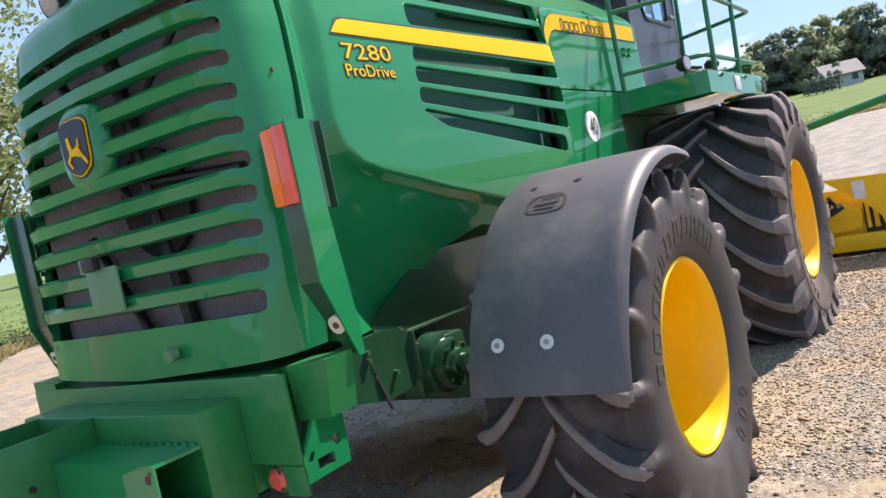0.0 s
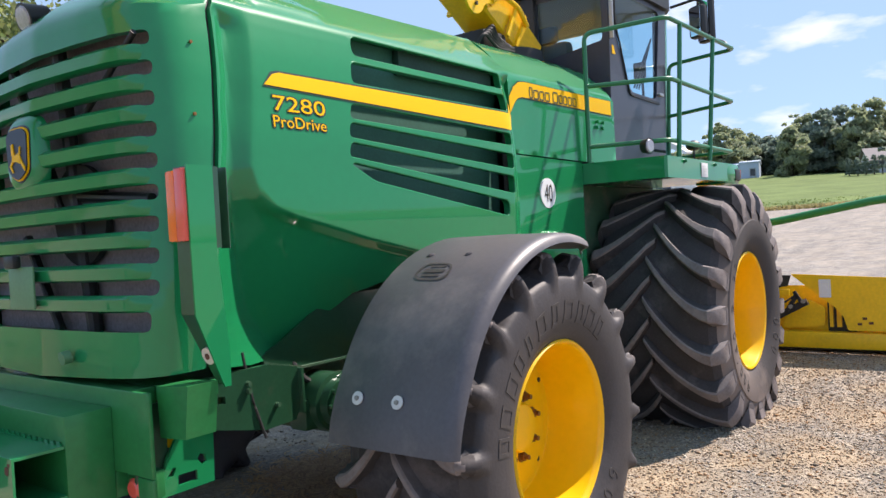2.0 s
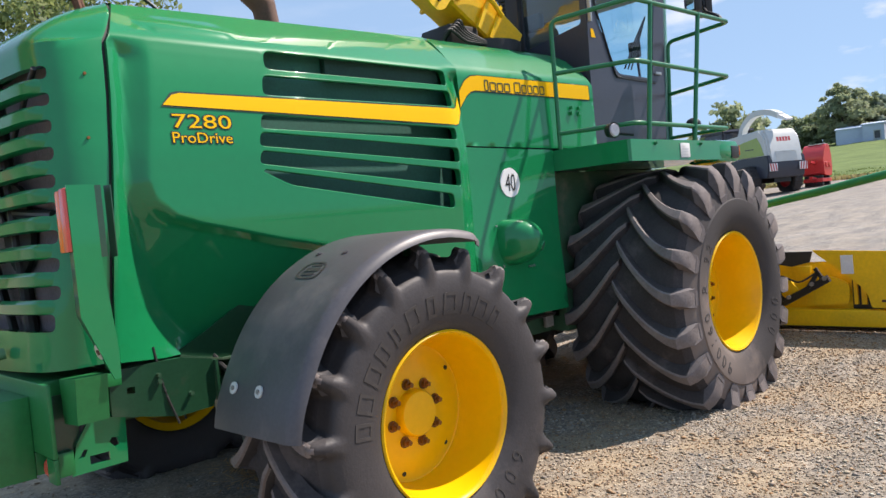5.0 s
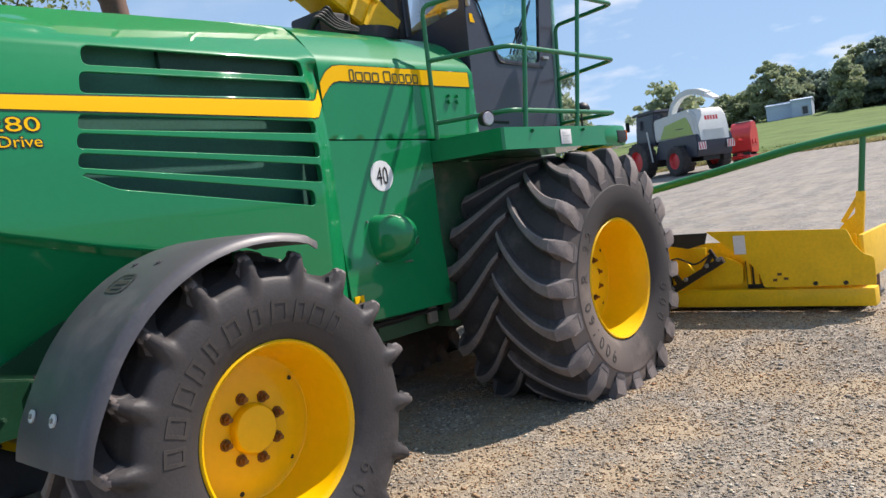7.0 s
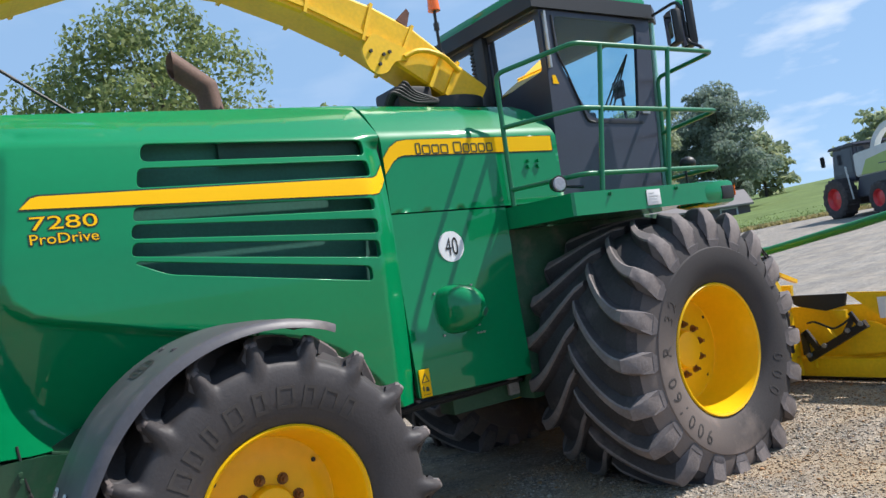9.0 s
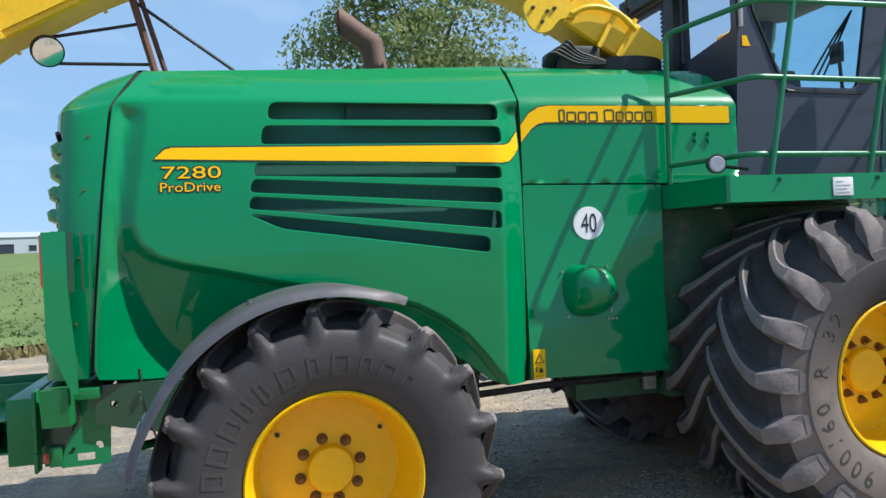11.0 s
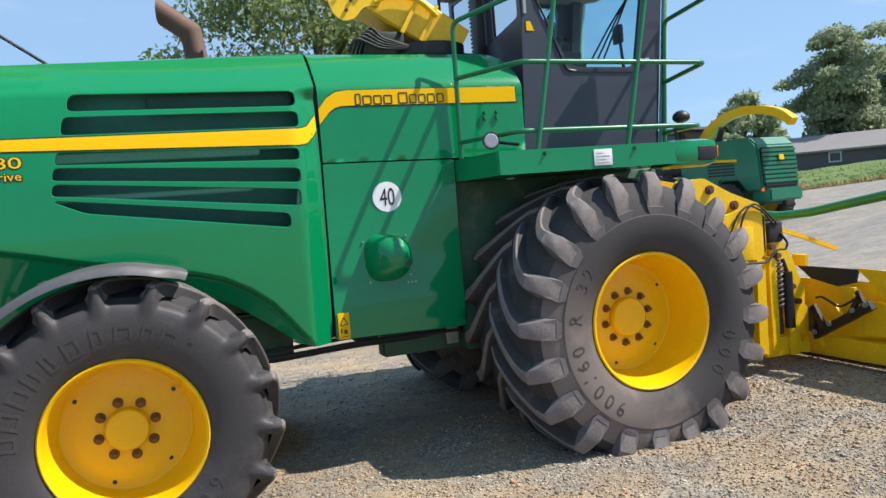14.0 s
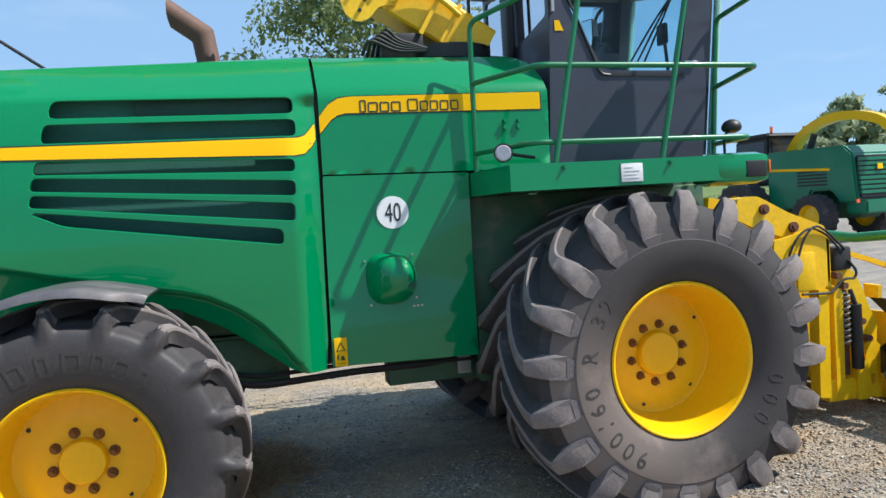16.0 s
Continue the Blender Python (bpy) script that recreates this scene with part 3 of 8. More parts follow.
def profile_y(z):
    w = min(0.045, abs(z - 2.415) * 0.8)
    return sum(table(z + w * k, PZ, PY) for k in (-1, -0.5, 0, 0.5, 1)) / 5


def hood_y(x, z):
    y = profile_y(z)
    d = edge_gap(x, z) if z < 2.46 else 0.3
    fade = ease((2.40 - z) / 0.1)
    flat = ease((1.72 - z) / 0.18)
    sink = (0.012 + 0.033 * flat) * ease((0.014 - d) / (0.10 - 0.058 * flat)) * fade
    if d < -0.015:
        sink += min(0.20, 0.34 * (-d - 0.015)) * fade
    if sink and x < -0.3:
        # the panel behind dips towards it from the seam; the two meet in a crease
        dip = table(z, (0.95, 1.2, 1.6, 2.4), (0.40, 0.62, 0.72, 0.8)) * max(0.0, x - table(z, SEAM_Z, SEAM_X) - 0.012)
        h = max(0.0, 0.012 - abs(sink - dip)) / 0.012
        sink = min(sink, dip) - h * h * 0.003
    y += sink
    y += 0.075 * ease((x - 1.06) / 0.19) * ease((2.44 - z) / 0.10)
    bump = max(0.0, 1 - ((x + 0.50) / 0.26) ** 2 - ((z - 2.50) / 0.055) ** 2)
    return y - 0.018 * bump ** 0.7


def slot(xl, ztl, zbl, xr, ztr, zbr, r=0.045):
    return soft_poly([(xl, zbl), (xr, zbr), (xr, ztr), (xl + 0.02, ztl)], r, 5)


def hood_top(x):
    return 2.60 + (x + 0.82) * 0.042


HOOD = [(-0.80, hood_top(-0.8)), (-0.845, 2.52), (-0.930, 2.37), (-0.971, 1.985), (-1.0, 1.69), (-1.039, 1.30), (-1.054, 1.07), (-1.035, 1.02), (-0.80, 0.99), (-0.52, 0.985), (-0.40, 1.10), (-0.2, 1.22), (0.1, 1.28), (0.4, 1.23), (0.65, 1.10), (0.85, 0.95), (1.0, 0.83), (1.08, 0.80), (1.205, 0.80), (1.222, 0.95), (1.235, 1.94), (1.24, 2.41), (1.25, hood_top(1.25))]
SLOTS = [slot(-0.185, 2.405, 2.30, 1.115, 2.400, 2.297, 0.05), slot(-0.225, 2.275, 2.165, 1.12, 2.27, 2.165, 0.04),
         slot(-0.27, 2.078, 2.0, 1.10, 2.040, 1.960, 0.035), slot(-0.29, 1.992, 1.915, 1.095, 1.917, 1.822, 0.035),
         slot(-0.30, 1.902, 1.83, 1.085, 1.788, 1.678, 0.035), soft_poly([(-0.285, 1.795), (-0.13, 1.722), (1.01, 1.548), (1.01, 1.645), (-0.265, 1.81)], 0.04, 5)]
bm = bmesh.new()
def aside(line, off):
    """The line set off to its side."""
    out = []
    for i, p in enumerate(line):
        a, b = line[max(0, i - 1)], line[min(len(line) - 1, i + 1)]
        k = math.dist(a, b)
        out.append((p[0] + (b[1] - a[1]) / k * off, p[1] - (b[0] - a[0]) / k * off))
    return out


def hood_normal(p):
    e = 0.007
    return Vector(((hood_y(p.x + e, p.z) - hood_y(p.x - e, p.z)) / (2 * e), -1.0, (hood_y(p.x, p.z + e) - hood_y(p.x, p.z - e)) / (2 * e))).normalized()


creases = [aside(FLANK[1:-3], k) for k in (-0.018, 0.0, 0.018, 0.036)] + [[(-0.93, z), (1.23, z)] for z in (2.404, 2.417, 2.43)]
sheet(bm, HOOD, lambda x, z: Vector((x, hood_y(x, z), z)), Vector((0, 0.045, 0)), SLOTS, 0.026, creases)
hood_side = part("hood_side_panel", bm, M_GREEN, harvester, "glossy green slotted engine hood panel", 30, hood_normal)
for hole in SLOTS:
    # the slot's rolled edge
    bm = bmesh.new()
    sweep(bm, [Vector((x, hood_y(x, z) + 0.0055, z)) for x, z in dense(hole, 0.05) + [hole[0]]], disc(0.006, 6), False, (0, 1, 0))
    part("slot_lip", bm, M_GREEN, hood_side, "", 80)
# the wheel arch turns in under the hood's lower edge
bm = bmesh.new()
arch = [(-0.62, 0.988), (-0.52, 0.99), (-0.40, 1.105), (-0.2, 1.225), (0.1, 1.285), (0.4, 1.235), (0.65, 1.105), (0.85, 0.955), (1.0, 0.835), (1.08, 0.805)]
arch = [tuple(p) for p in rounded([(x, 0, z) for x, z in arch], 0.06, 3)]
rows_ = [[bm.verts.new((x, hood_y(x, z) + 0.044 + 0.40 * k, z - 0.05 * k * k)) for x, _, z in arch] for k in (0.0, 0.25, 0.5, 0.75, 1.0)]
for a, b in zip(rows_, rows_[1:]):
    for j in range(len(arch) - 1):
        bm.faces.new((a[j], a[j + 1], b[j + 1], b[j]))
liner = part("wheel_arch_liner", bm, M_GREEN, harvester, "green wheel arch liner under the hood", 60)
shared("wheel_arch_liner", liner, Matrix.Diagonal((1, -1, 1, 1)), harvester)
shared("hood_side_panel", hood_side, Matrix.Diagonal((1, -1, 1, 1)), harvester)["label"] = "glossy green slotted engine hood panel"

bm = bmesh.new()
n_x, n_y = 40, 14
grid = []
for i in range(n_x + 1):
    x = -0.80 + (1.25 + 0.80) * i / n_x
    w = -hood_y(x, hood_top(x))
    grid.append([bm.verts.new((x, w * (2 * j / n_y - 1), hood_top(x) + 0.055 * (1 - abs(2 * j / n_y - 1) ** 2.2))) for j in range(n_y + 1)])
for i in range(n_x):
    for j in range(n_y):
        bm.faces.new((grid[i][j], grid[i + 1][j], grid[i + 1][j + 1], grid[i][j + 1]))
part("hood_top_panel", bm, M_GREEN, harvester, "", 60)

# added black strips for the shade in the seams before and behind the hood
for edge in ([(-0.805, 2.60), (-0.852, 2.52), (-0.937, 2.37), (-0.978, 1.985), (-1.007, 1.69), (-1.046, 1.30), (-1.062, 1.05)], [(1.260, 2.63), (1.252, 2.41), (1.247, 1.94), (1.232, 0.95), (1.222, 0.82)]):
    for sy in (1, -1):
        bm = bmesh.new()
        prev = None
        for i in range(33):
            k = i / 32 * (len(edge) - 1)
            j = min(int(k), len(edge) - 2)
            x, z = Vector(edge[j]).lerp(Vector(edge[j + 1]), k - j)
            y = hood_y(x, z) + 0.022 if x < 1.0 else -0.60 + max(0.0, z - 2.40) * 0.95
            cur = [bm.verts.new((x + d, sy * y, z)) for d in (-0.035, 0.03)]
            if prev:
                bm.faces.new((prev[0], prev[1], cur[1], cur[0]))
            prev = cur
        part("seam_seal", bm, M_RUBBER, harvester)

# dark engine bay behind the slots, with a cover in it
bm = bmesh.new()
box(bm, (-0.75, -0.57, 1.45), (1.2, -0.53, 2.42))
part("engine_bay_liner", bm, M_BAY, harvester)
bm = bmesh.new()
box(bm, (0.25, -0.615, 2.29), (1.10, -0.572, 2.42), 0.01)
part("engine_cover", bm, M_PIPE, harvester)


# the front housing beside the cab: an upper panel and a door under it
def door_y(x, z):
    y = table(z, [0.7, 0.95, 1.3, 1.7, 2.40, 2.425, 2.50, 2.58, 2.64, 2.72], [-0.692, -0.687, -0.662, -0.640, -0.630, -0.622, -0.56, -0.49, -0.43, -0.30])
    return y - 0.034 * max(0.0, x - 1.45) * ease((z - 1.2) / 0.6)


UPPER = [(1.262, 1.945), (2.15, 1.928), (2.685, 1.925), (2.695, 2.40), (2.69, 2.50), (2.64, 2.62), (2.55, 2.675), (1.266, 2.69)]
DOOR = [(1.238, 0.815), (2.135, 0.795), (2.148, 1.918), (1.260, 1.936)]
bm = bmesh.new()
sheet(bm, UPPER, lambda x, z: Vector((x, door_y(x, z), z)), Vector((0, 0.03, 0)), (), 0.05)
upper = part("upper_side_panel", bm, M_GREEN, harvester, "", 40)
bm = bmesh.new()
sheet(bm, soft_poly(DOOR, 0.012, 2), lambda x, z: Vector((x, door_y(x, z), z)), Vector((0, 0.03, 0)), (), 0.06)
side_door = part("side_door", bm, M_GREEN, harvester, "large flat green service door", 40)
for src in (upper, side_door):
    shared(src.name.split(".")[0], src, Matrix.Diagonal((1, -1, 1, 1)), harvester)
bm = bmesh.new()
grid = []
for i in range(25):
    x = 1.268 + (2.62 - 1.268) * i / 24
    zt = table(x, [1.268, 2.40, 2.55, 2.62], [2.69, 2.69, 2.675, 2.63])
    w = -door_y(x, zt)
    grid.append([bm.verts.new((x, w * (2 * j / 12 - 1), zt + 0.035 * (1 - abs(2 * j / 12 - 1) ** 2.2))) for j in range(13)])
for a, b in zip(grid, grid[1:]):
    for j in range(12):
        bm.faces.new((a[j], b[j], b[j + 1], a[j + 1]))
part("front_top_panel", bm, M_GREEN, harvester, "", 60)
bm = bmesh.new()
box(bm, (1.22, -0.55, 0.85), (2.60, 0.55, 2.42))
part("front_housing_core", bm, M_BLACK, harvester)
bm = bmesh.new()
box(bm, (2.62, -0.60, 1.90), (2.68, 0.60, 2.45), 0.01)
part("front_end_panel", bm, M_GREEN_DULL, harvester)
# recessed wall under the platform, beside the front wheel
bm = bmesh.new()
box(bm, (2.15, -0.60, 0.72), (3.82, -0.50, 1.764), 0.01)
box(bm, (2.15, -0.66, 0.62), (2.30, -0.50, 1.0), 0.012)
# drawn in the dark chassis colour to carry its deep shade
part("wheel_arch_wall", bm, M_CHASSIS, harvester, "dark green wall behind the wheel, shade put into its paint")

# the stripe, the model number and the badge bars
def on_hood(off):
    return lambda x, z: Vector((x, hood_y(x, z) - off, z))


def on_door(off):
    return lambda x, z: Vector((x, door_y(x, z) - off, z))


def stripe(grow, off, material, name):
    g = grow
    bm = bmesh.new()
    a = [(-0.74 - g, 2.097 - g), (1.10, 2.057 - g), (1.16, 2.068 - g), (1.205, 2.11 - g), (1.232, 2.15 - g), (1.232, 2.245 + g), (1.17, 2.175 + g), (1.13, 2.16 + g), (1.10, 2.157 + g), (-0.655 - g, 2.155 + g), (-0.69 - g, 2.145 + g)]
    sheet(bm, a, on_hood(off), None, (), 0.06)
    b = [(1.263, 2.185 - g), (1.33, 2.262 - g), (1.37, 2.29 - g), (1.42, 2.302 - g), (2.64 + g, 2.292 - g), (2.64 + g, 2.397 + g * 0.6), (1.45, 2.400 + g * 0.6), (1.38, 2.39 + g), (1.32, 2.355 + g), (1.263, 2.285 + g)]
    sheet(bm, b, on_door(off), None, (), 0.06)
    return part(name, bm, material, harvester, "bright yellow stripe along the flank" if material is M_DECAL else "", 60)


stripe(0.008, 0.0025, M_DECAL_DARK, "stripe_edge")
stripe(0.0, 0.0045, M_DECAL, "stripe")
for word, x0, z0, h, w in (("7280", -0.705, 1.997, 0.062, 0.285), ("ProDrive", -0.715, 1.930, 0.047, 0.29)):
    for off, grow, material, nm in ((0.0022, 0.007, M_DECAL_DARK, "lettering_shadow"), (0.004, 0.0, M_DECAL, "lettering")):
        if grow:
            # a dark rim: the same words set a little to each side
            bm = bmesh.new()
            for dx, dz in ((-0.006, -0.005), (0.006, -0.005), (0.006, 0.004), (-0.006, 0.004), (0, -0.006)):
                t = letters(word, h, w)
                for v in t.verts:
                    v.co = on_hood(off + 0.0002 * (dx > 0) + 0.0004 * (dz > 0))(x0 + v.co.x + dx, z0 + v.co.y + dz)
                me = bpy.data.meshes.new("rim")
                t.to_mesh(me)
                bm.from_mesh(me)
                t.free()
                bpy.data.meshes.remove(me)
        else:
            bm = letters(word, h, w)
            lay(bm, lambda u, v: on_hood(off)(x0 + u, z0 + v))
        part(nm, bm, material, harvester, "", 0)
# maker's name as nine plain dark bars
bar_x = 1.505
for k, (w, h) in enumerate([(0.040, 0.075), (0.062, 0.062), (0.058, 0.062), (0.060, 0.062), (0, 0), (0.066, 0.075), (0.052, 0.062), (0.052, 0.062), (0.056, 0.062), (0.052, 0.062)]):
    if not w:
        bar_x += 0.03
        continue
    bm = bmesh.new()
    outer = soft_poly([(bar_x, 2.302), (bar_x + w, 2.302), (bar_x + w, 2.302 + h), (bar_x, 2.302 + h)], 0.012, 3)
    hole = [(bar_x + 0.009, 2.311), (bar_x + w - 0.009, 2.311), (bar_x + w - 0.009, 2.293 + h), (bar_x + 0.009, 2.293 + h)]
    sheet(bm, outer, on_door(0.0065), None, (hole,), 0.03)
    part("badge_bar", bm, M_DECAL_DARK, harvester, "", 0)
    bar_x += w + 0.010

# round speed sign
bm = bmesh.new()
cyl(bm, (1.662, -0.640, 1.70), (1.662, -0.652, 1.70), 0.098, seg=40)
speed_sign = part("speed_sign", bm, M_WHITE, harvester, "round white speed sign reading 40")
bm = letters("40", 0.115, 0.10)
lay(bm, lambda u, v: Vector((1.612 + u, -0.6545, 1.6425 + v)))
part("numeral", bm, M_BLACK, speed_sign, "", 0)
bm = bmesh.new()
box(bm, (1.253, -0.700, 0.815), (1.328, -0.690, 0.983), 0.002)
warn = part("warning_label", bm, M_DECAL, harvester, "yellow warning label")
for poly in ([(1.262, 0.905), (1.319, 0.905), (1.2905, 0.962)], [(1.266, 0.83), (1.315, 0.83), (1.315, 0.833), (1.266, 0.833)], [(1.266, 0.855), (1.275, 0.855), (1.275, 0.885), (1.266, 0.885)], [(1.285, 0.85), (1.312, 0.85), (1.305, 0.875), (1.29, 0.878)]):
    bm = bmesh.new()
    bm.faces.new([bm.verts.new((u, -0.7025, v)) for u, v in poly])
    part("pictogram", bm, M_DECAL_DARK, warn, "", 0)
bm = bmesh.new()
bm.faces.new([bm.verts.new((u, -0.7045, v)) for u, v in [(1.272, 0.910), (1.309, 0.910), (1.2905, 0.948)]])
part("pictogram_field", bm, M_DECAL, warn, "", 0)

# domed green cover with a hole in its nose
bm = bmesh.new()
rings = []
for i in range(17):
    a = i / 16
    k = max(0.0, 1 - a ** 2.5) ** 0.48 if i < 16 else 0.0
    e = 0.66 + 0.24 * a
    ring = []
    for j in range(32):
        b = 2 * math.pi * j / 32
        cx, cz = math.copysign(abs(math.cos(b)) ** e, math.cos(b)), math.copysign(abs(math.sin(b)) ** e, math.sin(b))
        low = 1.0 + 0.12 * (1 - a) if cz < 0 else 1.0
        ring.append(bm.verts.new((1.606 + 0.055 * a + (0.140 - 0.010 * a) * k * cx, -0.640 - 0.225 * a, 1.312 + 0.147 * k * cz * low)))
    rings.append(ring)
for a, b in zip(rings, rings[1:]):
    for j in range(32):
        bm.faces.new((a[j], a[(j + 1) % 32], b[(j + 1) % 32], b[j]))
cover = part("domed_cover", bm, M_GREEN, harvester, "bulging green cover with a round hole", 60)
bm = bmesh.new()
c0, d0 = Vector((1.708, -0.842, 1.266)), Vector((0.42, -1, -0.36)).normalized()
side_v = d0.cross(Vector((0, 0, 1))).normalized()
up_v = side_v.cross(d0)
sweep(bm, [c0 + (side_v * math.cos(2 * math.pi * i / 24) + up_v * math.sin(2 * math.pi * i / 24)) * 0.030 for i in range(25)], disc(0.006, 8), False)
part("hole_lip", bm, M_GREEN, cover, "", 60)
# dark disc on the nose stands in for the shade in the hole
bm = bmesh.new()
cyl(bm, c0 - d0 * 0.02, c0 + d0 * 0.0035, 0.028, seg=24)
part("cover_hole", bm, M_DARK_INSIDE, cover)
for x, z in ((1.47, 1.42), (1.76, 1.44), (1.49, 1.155), (1.77, 1.18), (1.75, 1.13), (1.80, 1.13), (1.775, 1.13)):
    bm = bmesh.new()
    cyl(bm, (x, door_y(x, z), z), (x, door_y(x, z) - 0.012, z), 0.007, seg=8)
    part("door_screw", bm, M_STEEL, harvester)
for x in (2.40, 2.49):
    bm = bmesh.new()
    cyl(bm, (x, -0.66, 2.225), (x, -0.69, 2.225), 0.012, seg=8)
    cyl(bm, (x, -0.66, 2.185), (x, -0.685, 2.185), 0.014, seg=8)
    part("panel_bolt", bm, M_GREEN, harvester)

# ---- rear shell, grille ----
def shell_point(s, v):
    """s runs round the tail from the right gap (0) to the left (1); v is the height, bending forward above 2.36."""
    q = abs(2 * s - 1)
    y = table(q, [0, 0.42, 0.66, 0.80, 0.88, 0.95, 1.0], [0, 0.33, 0.53, 0.66, 0.725, 0.745, 0.745])
    x = table(q, [0, 0.42, 0.66, 0.80, 0.88, 0.95, 1.0], [-1.325, -1.322, -1.310, -1.282, -1.222, -1.140, -1.078])
    z = min(v, 2.36)
    lean = table(q, [0, 0.66, 1.0], [0.045, 0.07, 0.098])
    x += (z - 1.04) * lean
    y *= -table(z, PZ, PY) / 0.757
    if v > 2.36:
        t = (v - 2.36) / 0.42
        z = 2.36 + 0.295 * (0.55 * t + 0.45 * math.sin(t * math.pi / 2)) * (1 - 0.16 * q)
        x += (t ** 1.35) * (-0.80 - x)
        rim = table(z, [2.36, 2.37, 2.52, 2.62], [-0.949, -0.945, -0.862, -0.822])
        x += (rim - x) * ease((q - 0.72) / 0.28)
        y *= (1 - t ** 1.5) + t ** 1.5 * (0.46 / 0.70)
    return Vector((x, -y if s < 0.5 else y, z))


def opening(k):
    z0 = 1.17 + 0.1115 * k + (0.012 if k == 0 else 0.028)
    z1 = 1.17 + 0.1115 * (k + 1) - 0.028
    s0 = 0.076 + 0.0015 * k + (0.012 if k == 0 else 0.0)
    return soft_poly([(s0 * 2.2, z0), ((1 - s0) * 2.2, z0), ((1 - s0) * 2.2, z1), (s0 * 2.2, z1)], 0.026, 4)


# laid out in even units round the tail so that the triangles stay well shaped
bm = bmesh.new()
sheet(bm, [(0, 1.03), (1.1, 1.0), (2.2, 1.03), (2.2, 2.78), (0, 2.78)], lambda u, v: shell_point(u / 2.2, v), Vector((0.035, 0, 0)), [opening(k) for k in range(10)], 0.04)
# the shell's front rims turn inward and leave an open seam before the hood
for v in bm.verts:
    z = v.co.z
    rim = -1.078 + 0.098 * (z - 1.04) if z < 2.36 else table(z, [2.36, 2.37, 2.52, 2.62], [-0.949, -0.945, -0.862, -0.822])
    if abs(v.co.y) > (0.66 if z < 2.36 else 0.44) and v.co.x > rim + 0.006:
        v.co.x -= 0.034
        v.co.y *= 0.965
tail = part("tail_shell", bm, M_GREEN, harvester, "glossy green rounded tail shell with a wide grille", 40)


def shell_normal(s, v):
    a, b = shell_point(s + 0.004, v) - shell_point(s - 0.004, v), shell_point(s, v + 0.004) - shell_point(s, v - 0.004)
    n = a.cross(b).normalized()
    return n if n.x < 0 else -n


def grille_slat(z, s0, s1):
    bm = bmesh.new()
    rings = []
    for i in range(25):
        s = s0 + (s1 - s0) * i / 24
        p, n = shell_point(s, z), shell_normal(s, z)
        out_ = ease(min(i, 24 - i) / 1.3)
        grow = 1.0 - 0.25 * (1 - out_)
        up = Vector((0, 0, 1))
        prof = [(-0.03, -0.026), (0.004, -0.031), (0.022, -0.024), (0.029, 0.016), (0.010, 0.032), (-0.03, 0.026)]
        rings.append([bm.verts.new(p + n * (a * out_ - 0.012 * (1 - out_)) + up * b * grow) for a, b in prof])
    for r, q in zip(rings, rings[1:]):
        for j in range(6):
            bm.faces.new((r[j], r[(j + 1) % 6], q[(j + 1) % 6], q[j]))
    bm.faces.new(rings[0][::-1])
    bm.faces.new(rings[-1])
    return bm


for k in range(1, 10):
    z = 1.17 + 0.1115 * k
    part("grille_slat", grille_slat(z, 0.068 + 0.0015 * k, 0.932 - 0.0015 * k), M_GREEN, tail, "", 50)
bm = bmesh.new()
rings = []
for a, b in ((0.16, -0.02), (0.155, 0.016), (0.128, 0.034)):
    rings.append([bm.verts.new(Vector((-1.290 - b, 0.05 + a * 0.86 * cx, 1.872 + a * 0.98 * cz))) for cx, cz in [(math.copysign(abs(math.cos(t)) ** 0.6, math.cos(t)), math.copysign(abs(math.sin(t)) ** 0.6, math.sin(t))) for t in [2 * math.pi * j / 32 for j in range(32)]]])
for a, b in zip(rings, rings[1:]):
    for j in range(32):
        bm.faces.new((a[j], a[(j + 1) % 32], b[(j + 1) % 32], b[j]))
bm.faces.new(rings[-1])
boss = part("badge_boss", bm, M_GREEN, tail, "", 50)
SHIELD = soft_poly([(-0.088, 0.085), (-0.05, 0.104), (0.05, 0.104), (0.088, 0.085), (0.078, -0.07), (0.0, -0.108), (-0.078, -0.07)], 0.03, 3)
for k, x, material, nm in ((1.10, -1.3265, M_NAVY, "badge"), (1.03, -1.332, M_DECAL, "badge_border"), (0.965, -1.3375, M_NAVY, "badge_field")):
    bm = bmesh.new()
    solid(bm, [(0.05 - a * k, 1.872 + b * k) for a, b in SHIELD], lambda u, v: Vector((x, u, v)), Vector((0.005, 0, 0)))
    part(nm, bm, material, boss, "navy shield badge with a yellow shape" if nm == "badge" else "", 0)
bm = bmesh.new()
for poly in ([(-0.030, -0.022), (-0.028, 0.004), (0.0, -0.002), (0.024, 0.006), (0.038, -0.016), (0.030, -0.032), (0.002, -0.024)], [(-0.034, 0.0), (-0.012, 0.002), (-0.022, 0.040), (-0.036, 0.036)], [(0.026, -0.020), (0.038, -0.018), (0.064, -0.044), (0.066, -0.060), (0.056, -0.052)], [(-0.030, -0.016), (-0.022, -0.024), (-0.040, -0.038), (-0.024, -0.058), (-0.032, -0.060), (-0.052, -0.036)], [(0.026, 0.004), (0.034, 0.0), (0.036, 0.026), (0.030, 0.024)]):
    solid(bm, [(0.05 - a * 1.05, 1.872 + b * 1.15) for a, b in poly], lambda u, v: Vector((-1.342, u, v)), Vector((0.004, 0, 0)))
part("badge_shape", bm, M_DECAL, boss, "", 0)
